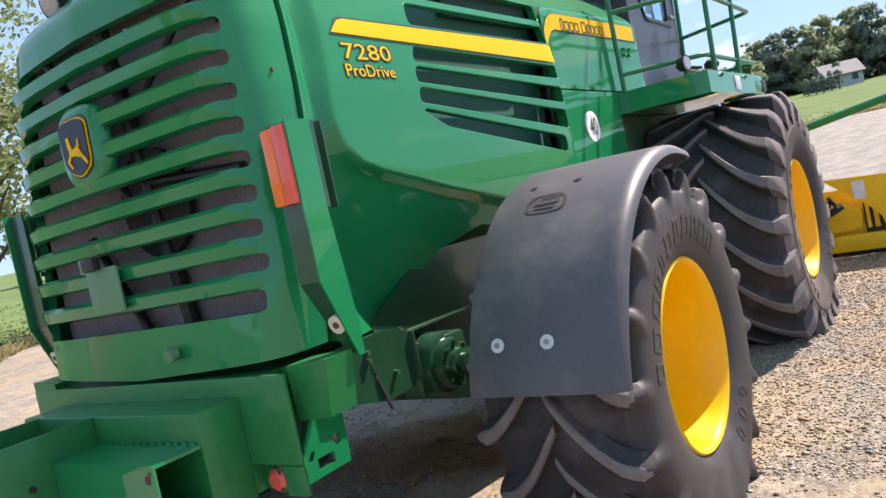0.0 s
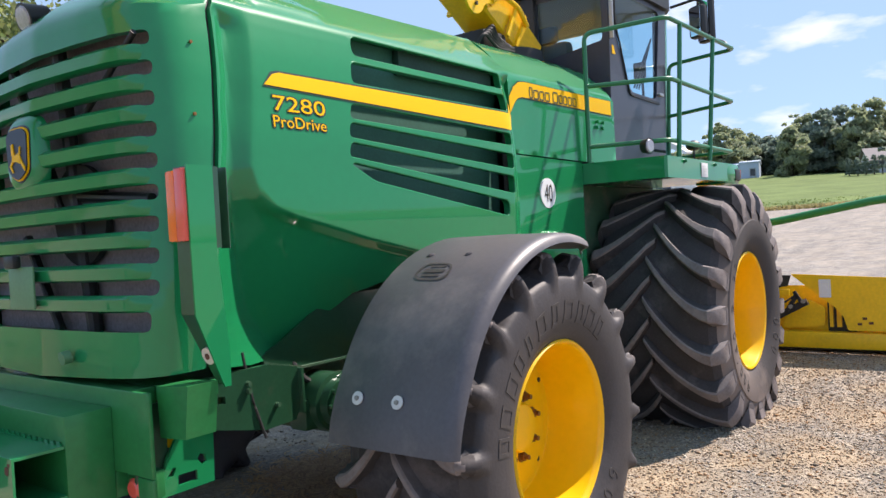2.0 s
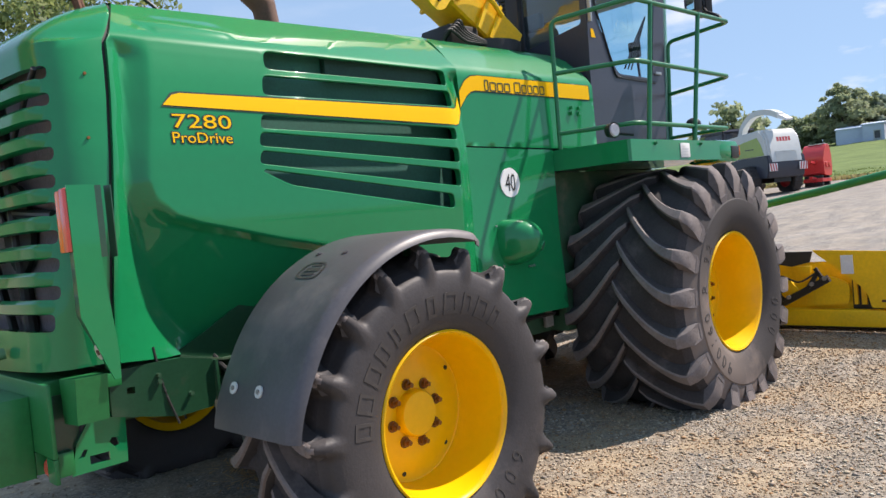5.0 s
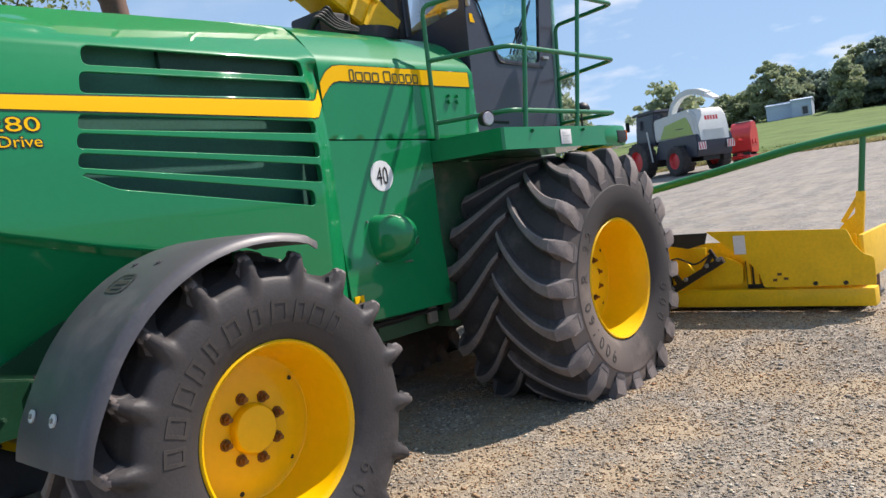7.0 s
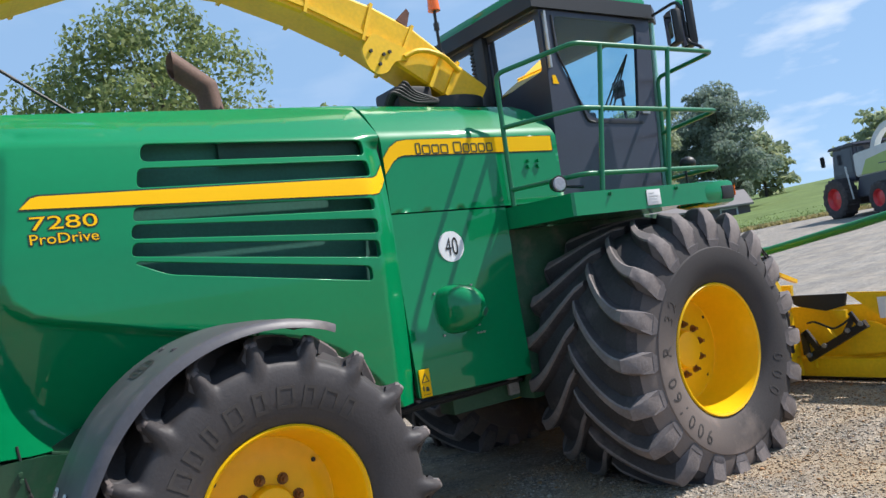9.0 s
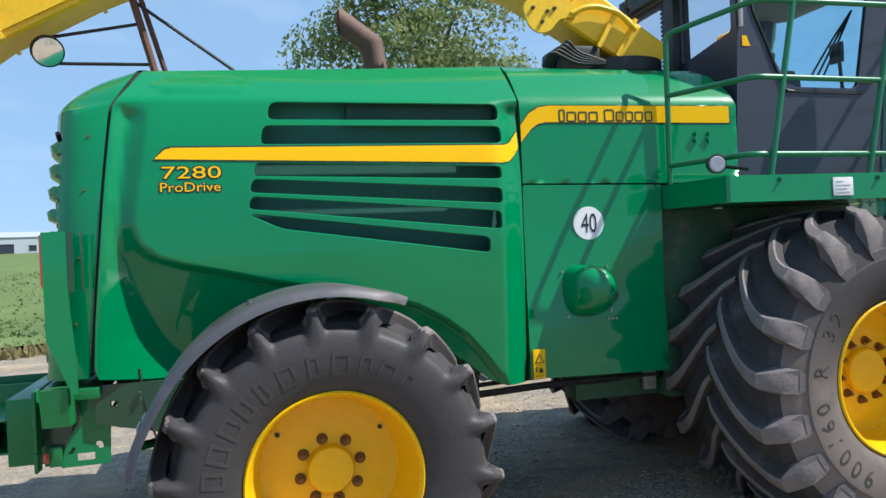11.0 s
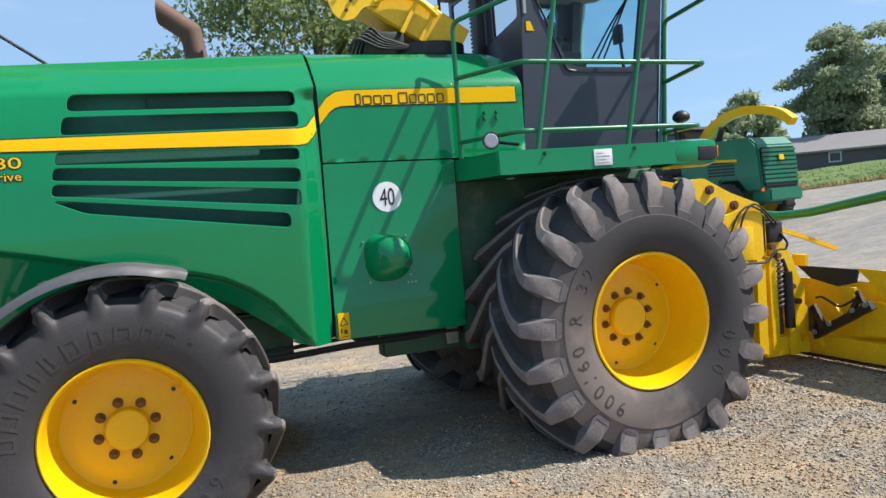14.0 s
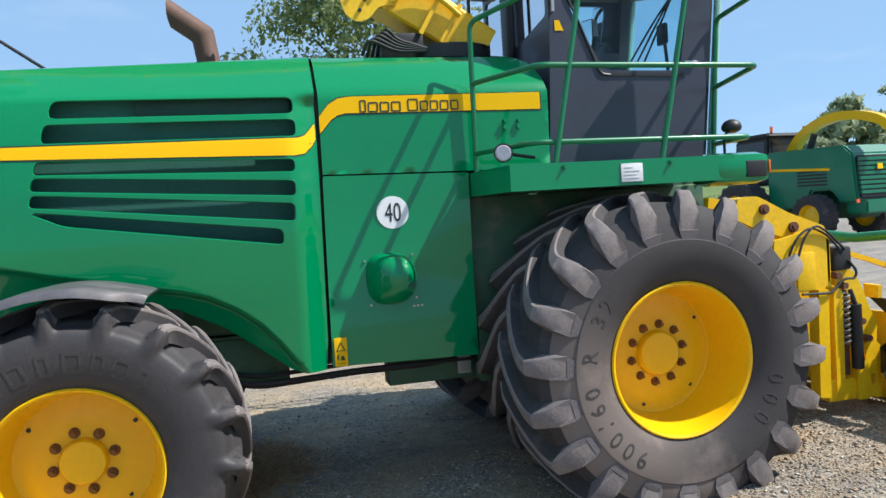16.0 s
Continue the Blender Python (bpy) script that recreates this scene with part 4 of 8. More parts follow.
# faded plate low on the grille, radiator screen behind it
bm = bmesh.new()
box(bm, (-1.365, -0.075, 1.265), (-1.355, 0.125, 1.43), 0.004)
box(bm, (-1.365, 0.03, 1.42), (-1.355, 0.155, 1.475), 0.004)
plate = part("hook_plate", bm, M_PALE_GREEN, tail, "faded pale green plate with a hook")
bm = bmesh.new()
box(bm, (-1.40, 0.005, 1.425), (-1.365, 0.085, 1.475), 0.012)
part("hook", bm, M_BLACK, plate)
bm = bmesh.new()
box(bm, (-1.165, -0.685, 1.08), (-1.125, 0.685, 1.75))
part("radiator_screen", bm, M_SCREEN, harvester, "dusty grey-brown radiator screen")
bm = bmesh.new()
box(bm, (-1.135, -0.635, 1.75), (-1.095, 0.635, 2.14))
part("radiator_screen", bm, M_SCREEN, harvester, "dusty grey-brown radiator screen")
bm = bmesh.new()
box(bm, (-1.115, -0.575, 2.14), (-1.075, 0.575, 2.32))
part("radiator_screen", bm, M_SCREEN, harvester, "dusty grey-brown radiator screen")
for a, b, r in (((-1.20, 0.35, 2.3), (-1.20, -0.05, 1.6), 0.022), ((-1.20, -0.60, 2.25), (-1.20, -0.15, 1.95), 0.012), ((-1.20, 0.30, 1.55), (-1.20, 0.05, 1.15), 0.02), ((-1.20, -0.1, 1.7), (-1.20, -0.65, 1.65), 0.02), ((-1.20, -0.05, 2.35), (-1.20, -0.22, 1.1), 0.03)):
    bm = bmesh.new()
    cyl(bm, a, b, r, seg=10)
    part("screen_arm", bm, M_BLACK, harvester)
bm = bmesh.new()
cyl(bm, (-1.205, -0.15, 1.62), (-1.18, -0.15, 1.62), 0.20, seg=30)
part("fan_hub", bm, M_RUBBER, harvester)
bm = bmesh.new()
cyl(bm, (-1.09, 0.235, 2.50), (-1.19, 0.235, 2.475), 0.05, 0.066, seg=20)
lamp = part("tail_work_lamp", bm, M_BLACK, harvester, "round black work lamp")
bm = bmesh.new()
cyl(bm, (-1.189, 0.235, 2.4755), (-1.196, 0.235, 2.4735), 0.055, 0.05, seg=20)
part("lamp_lens", bm, M_LAMP, lamp)
for z in (1.30, 1.62, 1.95, 2.22):
    for s in (0.03,):
        bm = bmesh.new()
        p = shell_point(s, z)
        cyl(bm, p, p + Vector((0, -0.007, 0)), 0.0065, seg=8)
        part("shell_screw", bm, M_BOLT, tail)
bm = bmesh.new()
cyl(bm, (-1.335, -0.26, 1.09), (-1.365, -0.26, 1.085), 0.025, seg=14)
part("latch", bm, M_PALE_GREEN, tail)

# light brackets at the tail corners
def bracket(side):
    y = lambda v: v * side
    bm = bmesh.new()
    solid(bm, [(-1.232, 1.745), (-1.128, 1.745), (-1.128, 1.46), (-1.100, 1.10), (-1.102, 0.985), (-1.128, 0.985), (-1.228, 1.24)], lambda u, v: Vector((u, y(-0.905), v)), Vector((0, y(0.008), 0)))
    br = part("light_bracket", bm, M_GREEN, harvester, "bent green sheet light bracket", 0)
    # the face that carries the lights, bent forward at its foot
    bm = bmesh.new()
    solid(bm, [(-0.897, 1.745), (-0.79, 1.745), (-0.79, 1.24), (-0.897, 1.24)], lambda u, v: Vector((-1.205, y(u), v)), Vector((0.008, 0, 0)))
    solid(bm, [(-0.897, 1.24), (-0.79, 1.24), (-0.845, 0.99), (-0.897, 0.99)], lambda u, v: Vector((-1.205 + 0.36 * (1.24 - v), y(u), v)), Vector((0.008, 0, 0)))
    # the shadowed look of this face is put into its dark paint
    part("light_panel", bm, M_INNER_SHADED, br, "green channel behind the lights with shade in its paint", 0)
    # green fin beside the bracket, drawn in paint darkened for its shade
    bm = bmesh.new()
    box(bm, (-1.127, y(-0.895), 1.463), (-1.100, y(-0.875), 1.743))
    solid(bm, [(-1.075, -0.858), (-1.062, -0.890), (-1.058, -0.889), (-1.071, -0.857)], lambda u, v: Vector((u, y(v), 1.460)), Vector((0, 0, 0.283)))
    part("rubber_strip", bm, M_INNER_SHADED, br)
    if side > 0:
        bm = bmesh.new()
        box(bm, (-1.245, -0.896, 1.49), (-1.206, -0.846, 1.735), 0.010)
        part("tail_light", bm, M_REDPINK_LENS, br, "pinkish red tail light half")
        bm = bmesh.new()
        box(bm, (-1.243, -0.8455, 1.49), (-1.206, -0.796, 1.73), 0.010)
        part("turn_light", bm, M_ORANGE_LENS, br, "orange turn light half")
    bm = bmesh.new()
    cyl(bm, (-1.152, y(-0.868), 1.098), (-1.166, y(-0.868), 1.094), 0.031, seg=24)
    disc_ = part("reflector", bm, M_REFLECT, br, "pale round reflector")
    bm = bmesh.new()
    cyl(bm, (-1.166, y(-0.868), 1.094), (-1.170, y(-0.868), 1.093), 0.011, seg=12)
    part("reflector_screw", bm, M_RUSTY, disc_)


bracket(1)
bracket(-1)

# ---- rear bumper, step and hitch ----
bm = bmesh.new()
box(bm, (-1.335, -0.762, 0.70), (-1.318, 0.762, 0.99), 0.005)
box(bm, (-1.3178, -0.62, 0.70), (-1.215, 0.62, 0.985), 0.005)
bumper = part("rear_bumper", bm, M_GREEN_DULL, harvester, "dull green boxed rear bumper")
bm = bmesh.new()
box(bm, (-1.335, -0.531, 0.60), (-1.215, 0.531, 0.698), 0.006)
part("bumper_skirt", bm, M_GREEN_DULL, bumper)
for sy in (1, -1):
    bm = bmesh.new()
    box(bm, (-1.335, sy * -0.762, 0.60), (-1.318, sy * -0.672, 0.698), 0.004)
    part("bumper_cheek", bm, M_GREEN_DULL, bumper)
    bm = bmesh.new()
    box(bm, (-1.290, sy * -0.668, 0.60), (-1.230, sy * -0.532, 0.698), 0.004)
    part("reflector_plate", bm, M_GREEN_DULL, bumper)
bm = bmesh.new()
box(bm, (-1.213, -0.745, 0.93), (-1.04, 0.745, 0.985), 0.006)
part("bumper_shelf", bm, M_GREEN_DULL, bumper)
for sy in (1, -1):
    bm = bmesh.new()
    solid(bm, [(-0.715, 1.000), (-0.895, 1.012), (-0.868, 0.832), (-0.722, 0.822)], lambda u, v: Vector((-1.27, sy * u, v)), Vector((0.12, 0, 0)))
    part("end_box", bm, M_GREEN_DULL, bumper, "green box on the bumper's end", 0)
    bm = bmesh.new()
    slots = [[(-1.165, 0.615), (-1.085, 0.615), (-1.085, 0.652), (-1.165, 0.652)], [(-1.082, 0.69), (-1.062, 0.665), (-1.043, 0.672), (-1.048, 0.70), (-1.07, 0.706)], [(-1.21, 0.652), (-1.185, 0.655), (-1.170, 0.682), (-1.185, 0.685)]]
    sheet(bm, [(-1.240, 0.588), (-1.013, 0.590), (-1.003, 0.875), (-1.085, 0.986), (-1.165, 0.986), (-1.141, 0.824), (-1.212, 0.714)], lambda u, v: Vector((u, sy * -0.650, v)), Vector((0, sy * 0.012, 0)), slots, 0.05)
    part("end_plate", bm, M_GREEN, bumper, "green end plate with slots", 0)
    bm = bmesh.new()
    cyl(bm, (-1.291, sy * -0.607, 0.640), (-1.312, sy * -0.607, 0.640), 0.038, seg=20)
    cyl(bm, (-1.312, sy * -0.607, 0.640), (-1.322, sy * -0.607, 0.640), 0.038, 0.026, seg=20)
    part("red_reflector", bm, M_REDPINK_LENS, bumper, "round red reflector")
    # added dark plate closes the view through the gap, in place of shade
    bm = bmesh.new()
    box(bm, (-1.3176, sy * -0.634, 0.60), (-1.19, sy * -0.622, 0.925), 0.002)
    part("bumper_web", bm, M_INNER_SHADED, bumper)
bm = bmesh.new()
box(bm, (-1.505, -0.535, 0.592), (-1.336, 0.535, 0.928), 0.006)
part("ballast_box", bm, M_GREEN_DULL, bumper)
hitch = None
for lo, hi in (((-1.90, 0.04, 0.59), (-1.506, 0.055, 0.928)), ((-1.90, 0.425, 0.59), (-1.506, 0.44, 0.928)), ((-1.90, 0.0552, 0.59), (-1.885, 0.4248, 0.915)), ((-1.8848, 0.0552, 0.59), (-1.506, 0.4248, 0.615)), ((-1.8848, 0.0552, 0.845), (-1.66, 0.4248, 0.865))):
    bm = bmesh.new()
    box(bm, lo, hi, 0.004)
    if hitch is None:
        hitch = part("hitch_box", bm, M_GREEN_DULL, harvester, "dull green hitch box with scuffed paint")
    else:
        part("hitch_plate", bm, M_GREEN_DULL, hitch)
for x, z in ((-1.752, 0.772), (-1.744, 0.730)):
    bm = bmesh.new()
    cyl(bm, (x, 0.0398, z), (x, 0.030, z), 0.012, seg=6)
    part("hitch_bolt", bm, M_BLACK, hitch)
bm = bmesh.new()
cyl(bm, (-2.04, 0.24, 0.66), (-2.04, 0.24, 0.94), 0.055, 0.062, seg=18)
cyl(bm, (-2.025, 0.24, 0.94), (-2.025, 0.24, 1.0), 0.020, seg=10)
cyl(bm, (-2.025, 0.24, 0.985), (-2.025, 0.24, 1.002), 0.032, seg=10)
box(bm, (-2.04, 0.19, 0.75), (-1.902, 0.29, 0.90), 0.01)
box(bm, (-2.11, 0.20, 0.65), (-1.97, 0.28, 0.68), 0.008)
box(bm, (-2.11, 0.20, 0.77), (-2.05, 0.28, 0.805), 0.008)
part("hitch_jaw", bm, M_BLACK, hitch, "black hitch jaw with a pin")
bm = bmesh.new()
box(bm, (-1.675, -0.530, 0.820), (-1.506, 0.036, 0.830))
for i in range(13):
    solid(bm, [(-0.515 + 0.042 * i, 0.830), (-0.487 + 0.042 * i, 0.830), (-0.492 + 0.042 * i, 0.842), (-0.510 + 0.042 * i, 0.842)], lambda u, v: Vector((-1.513, u, v)), Vector((0.005, 0, 0)))
box(bm, (-1.675, -0.530, 0.655), (-1.667, 0.036, 0.8198))
box(bm, (-1.6668, -0.530, 0.655), (-1.506, 0.036, 0.664))
step_part = part("step", bm, M_GREEN, harvester, "green step with a serrated edge", 0)
for y0, z0, w, h_ in ((-0.505, 0.772, 0.026, 0.030), (-0.515, 0.800, 0.016, 0.014), (-0.20, 0.806, 0.012, 0.008)):
    # rust where the paint has chipped off
    bm = bmesh.new()
    solid(bm, soft_poly([(y0, z0), (y0 + w, z0 + h_ * 0.2), (y0 + w * 0.8, z0 + h_), (y0 - w * 0.2, z0 + h_ * 0.9)], w * 0.2, 2), lambda u, v: Vector((-1.6762, u, v)), Vector((0.0011, 0, 0)))
    part("rust_chip", bm, M_RUSTY, step_part, "", 0)

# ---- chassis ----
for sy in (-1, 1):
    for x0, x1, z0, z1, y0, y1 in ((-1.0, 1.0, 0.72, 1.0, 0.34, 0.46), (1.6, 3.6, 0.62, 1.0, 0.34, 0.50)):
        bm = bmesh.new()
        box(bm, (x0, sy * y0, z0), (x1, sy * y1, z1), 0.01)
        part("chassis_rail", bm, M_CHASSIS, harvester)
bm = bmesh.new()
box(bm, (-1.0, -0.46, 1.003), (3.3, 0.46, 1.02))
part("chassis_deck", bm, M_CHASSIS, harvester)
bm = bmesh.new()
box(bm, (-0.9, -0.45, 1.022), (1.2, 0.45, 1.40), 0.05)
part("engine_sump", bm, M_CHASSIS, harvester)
bm = bmesh.new()
box(bm, (-0.13, -1.0, 0.52), (0.13, 1.0, 0.74), 0.03)
cyl(bm, (0, -1.22, 0.63), (0, -0.92, 0.63), 0.13, seg=20)
cyl(bm, (0, 1.22, 0.63), (0, 0.92, 0.63), 0.13, seg=20)
box(bm, (-0.22, -0.22, 0.55), (0.22, 0.22, 0.98), 0.03)
part("rear_axle", bm, M_CHASSIS, harvester, "dark green rear axle beam")
bm = bmesh.new()
box(bm, (2.85, -0.75, 0.62), (3.25, 0.75, 0.96), 0.05)
cyl(bm, (3.053, -1.15, 0.79), (3.053, -0.7, 0.79), 0.20, seg=20)
cyl(bm, (3.053, 1.15, 0.79), (3.053, 0.7, 0.79), 0.20, seg=20)
part("front_axle", bm, M_CHASSIS, harvester)
for y, z in ((-0.52, 0.77), (-0.55, 0.73), (-0.48, 0.70)):
    bm = bmesh.new()
    tube(bm, [(0.45, y + 0.15, z + 0.08), (0.8, y, z), (1.4, y - 0.02, z + 0.03), (2.2, y, z + 0.02)], 0.014, 0.1, 8)
    part("hydraulic_line", bm, M_RUBBER, harvester)
bm = bmesh.new()
box(bm, (2.03, -0.56, 0.66), (2.12, -0.53, 0.79), 0.01)
part("pale_bracket", bm, M_WORNGREY, harvester)
for x0, y0 in ((-0.86, -0.66), (-0.80, -0.60)):
    bm = bmesh.new()
    tube(bm, [(x0, y0, 1.05), (x0 + 0.02, y0 - 0.02, 0.86), (x0 + 0.07, y0 - 0.03, 0.70)], 0.006, 0.06, 6)
    part("hanging_cable", bm, M_RUBBER, harvester)
for sy in (1, -1):
    bm = bmesh.new()
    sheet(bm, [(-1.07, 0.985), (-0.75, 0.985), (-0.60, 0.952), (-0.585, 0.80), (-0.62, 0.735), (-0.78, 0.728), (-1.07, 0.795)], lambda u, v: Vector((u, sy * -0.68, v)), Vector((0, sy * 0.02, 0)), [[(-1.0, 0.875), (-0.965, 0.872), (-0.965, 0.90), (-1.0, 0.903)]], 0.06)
    plate_ = part("frame_plate", bm, M_INNER_SHADED, harvester, "dull green frame plate under the hood", 0)
    bm = bmesh.new()
    box(bm, (-0.597, sy * -0.70, 0.76), (-0.583, sy * -0.56, 0.945), 0.003)
    part("frame_rib", bm, M_INNER_SHADED, plate_)
    for x, z in ((-0.86, 0.93), (-0.86, 0.90), (-0.72, 0.82)):
        bm = bmesh.new()
        cyl(bm, (x, sy * -0.68, z), (x, sy * -0.70, z), 0.010, seg=6)
        part("frame_bolt", bm, M_CHASSIS, plate_)
    bm = bmesh.new()
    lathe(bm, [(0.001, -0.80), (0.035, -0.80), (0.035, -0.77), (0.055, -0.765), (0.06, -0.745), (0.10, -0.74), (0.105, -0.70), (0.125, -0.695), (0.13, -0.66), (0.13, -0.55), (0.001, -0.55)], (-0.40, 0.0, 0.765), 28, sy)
    hub_ = part("drive_motor", bm, M_INNER_SHADED, harvester, "gear housing by the rear axle, its green darkened for shade", 35)
    for k in range(8):
        a = 2 * math.pi * k / 8
        bm = bmesh.new()
        cyl(bm, (-0.40 + 0.085 * math.cos(a), sy * -0.739, 0.765 + 0.085 * math.sin(a)), (-0.40 + 0.085 * math.cos(a), sy * -0.757, 0.765 + 0.085 * math.sin(a)), 0.010, seg=6)
        part("housing_bolt", bm, M_INNER_SHADED, hub_)
    bm = bmesh.new()
    box(bm, (-0.55, sy * -0.66, 0.66), (-0.24, sy * -0.55, 0.80), 0.02)
    box(bm, (-0.40, sy * -0.72, 0.78), (-0.28, sy * -0.60, 0.88), 0.02)
    part("housing_foot", bm, M_INNER_SHADED, hub_)
    bm = bmesh.new()
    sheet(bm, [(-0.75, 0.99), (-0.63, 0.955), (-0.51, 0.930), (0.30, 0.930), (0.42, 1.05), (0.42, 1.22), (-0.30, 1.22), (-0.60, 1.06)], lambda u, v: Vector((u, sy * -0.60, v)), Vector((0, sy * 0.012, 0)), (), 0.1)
    # its dark olive stands for the shade behind the hood's edge
    panel_ = part("arch_panel", bm, M_INNER_SHADED, harvester, "olive green inner panel of the wheel arch, deepened for shade", 0)
    bm = bmesh.new()
    sweep(bm, [(-0.72, sy * -0.606, 0.983), (-0.63, sy * -0.606, 0.957), (-0.51, sy * -0.606, 0.930), (0.30, sy * -0.606, 0.930)], rect(0.022, 0.010))
    part("panel_lip", bm, M_CHASSIS, panel_)
    for pts in ([(-0.56, sy * -0.58, 0.98), (-0.50, sy * -0.62, 0.86), (-0.36, sy * -0.60, 0.84)],):
        bm = bmesh.new()
        tube(bm, pts, 0.014, 0.06, 8)
        part("hydraulic_line", bm, M_RUBBER, harvester)


# ---- wheels ----
def wheel(hub, rim_r, face, tyre_r, width, lugs, bolts, bolt_r, disc_in, name, sides, lug_h, lug_w, sweep_a, shoulder, wall, smooth_wall=False, phase=0.0):
    """hub: x and z; face: y of the rim's outer lip; the tyre reaches width inward."""
    hx, hz = hub
    at = (hx, 0.0, hz)
    bm = bmesh.new()
    r = rim_r
    prof = [(r * 0.985, 0.018), (r, 0.012), (r * 1.005, 0.0), (r * 0.985, -0.008), (r * 0.955, 0.0), (r * 0.94, 0.02), (r * 0.925, 0.055), (r * 0.90, 0.085), (r * 0.87, disc_in * 0.65), (r * 0.825, disc_in - 0.012), (r * 0.812, disc_in + 0.001), (r * 0.795, disc_in + 0.004), (r * 0.62, disc_in - 0.012), (bolt_r * 1.28, disc_in - 0.014), (bolt_r * 0.78, disc_in - 0.014), (bolt_r * 0.76, disc_in - 0.045), (bolt_r * 0.70, disc_in - 0.055), (bolt_r * 0.4, disc_in - 0.058), (0.001, disc_in - 0.058)]
    prof = [(a, face + b) for a, b in prof]
    back = [(0.001, face + disc_in + 0.03), (r * 0.85, face + disc_in + 0.03), (r * 0.86, face + width - 0.05), (r * 0.985, face + width - 0.02)]
    lathe(bm, prof + back, at, 72)
    wh = part("wheel", bm, M_YELLOW, harvester, name, 40)
    bm = bmesh.new()
    for i in range(bolts):
        a = 2 * math.pi * (i + 0.3) / bolts
        p = Vector((hx + bolt_r * math.cos(a), face + disc_in - 0.014, hz + bolt_r * math.sin(a)))
        b2 = bmesh.new()
        cyl(b2, p, p + Vector((0, -0.022, 0)), 0.019, seg=6)
        cyl(b2, p + Vector((0, -0.022, 0)), p + Vector((0, -0.042, 0)), 0.011, seg=8)
        cyl(b2, p + Vector((0, 0.002, 0)), p + Vector((0, -0.005, 0)), 0.026, seg=14)
        part("wheel_bolt", b2, M_BOLT, wh)
    bm.free()
    for a, q in ((0.6, 0.74), (2.5, 0.74), (4.4, 0.72), (5.5, 0.70)):
        bm = bmesh.new()
        p = Vector((hx + r * q * math.cos(a), face + disc_in - 0.002, hz + r * q * math.sin(a)))
        cyl(bm, p, p + Vector((0, -0.004, 0)), 0.011, seg=10)
        part("rim_hole", bm, M_BLACK, wh)
    # carcass
    w2, mid = width / 2, face + width / 2 - 0.01
    sh = tyre_r - lug_h
    q = lambda f: r + (sh - r) * f
    SMOOTH = [(r * 0.99, w2 * 0.93), (r * 1.03, w2 * 0.985), (q(0.16), w2 * 1.05), (q(0.34), w2 * 1.095), (q(0.52), w2 * 1.11), (q(0.62), w2 * 1.105), (q(0.70), w2 * 1.09), (q(0.77), w2 * 1.07), (q(0.83), w2 * 1.045), (q(0.88), w2 * 1.02), (q(0.92), w2 * 0.995), (q(0.95), w2 * 0.97), (q(0.975), w2 * 0.94), (q(0.992), w2 * 0.905), (sh, w2 * 0.87), (sh + 0.003, w2 * 0.82), (sh + 0.005, w2 * 0.74), (sh + 0.010, w2 * 0.4), (sh + 0.013, 0)]
    side = SMOOTH if smooth_wall else [(r * 0.99, w2 * 0.93), (r * 1.03, w2 * 0.985), (q(0.16), w2 * 1.05), (q(0.34), w2 * 1.095), (q(0.48), w2 * 1.10), (q(0.53), w2 * 1.095), (q(0.545), w2 * 1.075), (q(0.68), w2 * 1.05), (q(0.84), w2 * 0.985), (q(0.95), w2 * 0.89), (sh, w2 * 0.74), (sh + 0.010, w2 * 0.4), (sh + 0.013, 0)]
    prof = [(a, mid - b) for a, b in side] + [(a, mid + b) for a, b in side[-2::-1]]
    bm = bmesh.new()
    lathe(bm, prof, at, lugs * 22 if smooth_wall else 108)
    if smooth_wall:
        # every lug runs out over the shoulder as a rounded ridge that melts into the wall
        pitch = 2 * math.pi / lugs
        for v in bm.verts:
            rad, off = math.hypot(v.co.x - hx, v.co.z - hz), v.co.y - mid
            f, edge = (rad - r) / (sh - r), abs(off) / w2
            if f < 0.45 or edge < 0.70:
                continue
            a = math.atan2(v.co.z - hz, v.co.x - hx)
            end = phase + sweep_a * (1 - (0.05 ** 1.55)) + 0.03 * ease((1.0 - f) / 0.45) + (0.5 * pitch if off > 0 else 0)
            ph = ((a - end) / pitch + 0.5) % 1 - 0.5
            ridge = math.exp(-abs(ph / (0.14 if ph < 0 else 0.16)) ** 3.2)
            low = ease((f - 0.78) / 0.20)
            up = 0.046 * low * ease((edge - 0.72) / 0.12)
            rise_ = rad + up * ridge - 0.026 * (1 - ridge) * low
            v.co.x, v.co.z = hx + rise_ * math.cos(a), hz + rise_ * math.sin(a)
            out_y = 0.026 * ridge * ease((f - 0.62) / 0.28) - 0.040 * (1 - ridge) * ease((f - 0.80) / 0.18)
            v.co.y = mid + math.copysign(min(w2 * 1.115, abs(off) + out_y), off)
    for f in bm.faces:
        c = f.calc_center_median()
        rad = math.hypot(c.x - hx, c.z - hz)
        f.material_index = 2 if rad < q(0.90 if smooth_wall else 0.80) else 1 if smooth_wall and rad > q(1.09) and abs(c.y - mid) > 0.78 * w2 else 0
    rr, ww = [a for a, b in side][::-1], [b for a, b in side][::-1]

    def surf(y):
        return table(abs(y), ww[:4], rr[:4])

    def press(b):
        # the tyre's foot, pressed flat on the ground
        for v in b.verts:
            low = GROUND - 0.004
            if v.co.z < low + 0.16:
                k = ease((low + 0.16 - v.co.z) / 0.22)
                v.co.y = mid + (v.co.y - mid) * (1 + 0.07 * k)
                v.co.z = max(low + 0.0008 * (abs(v.co.x * 37) % 3), v.co.z)

    press(bm)
    ty = part("tyre", bm, (M_TYRE, M_LUG, wall), harvester, "dusty black lugged farm tyre", 60 if smooth_wall else 28)

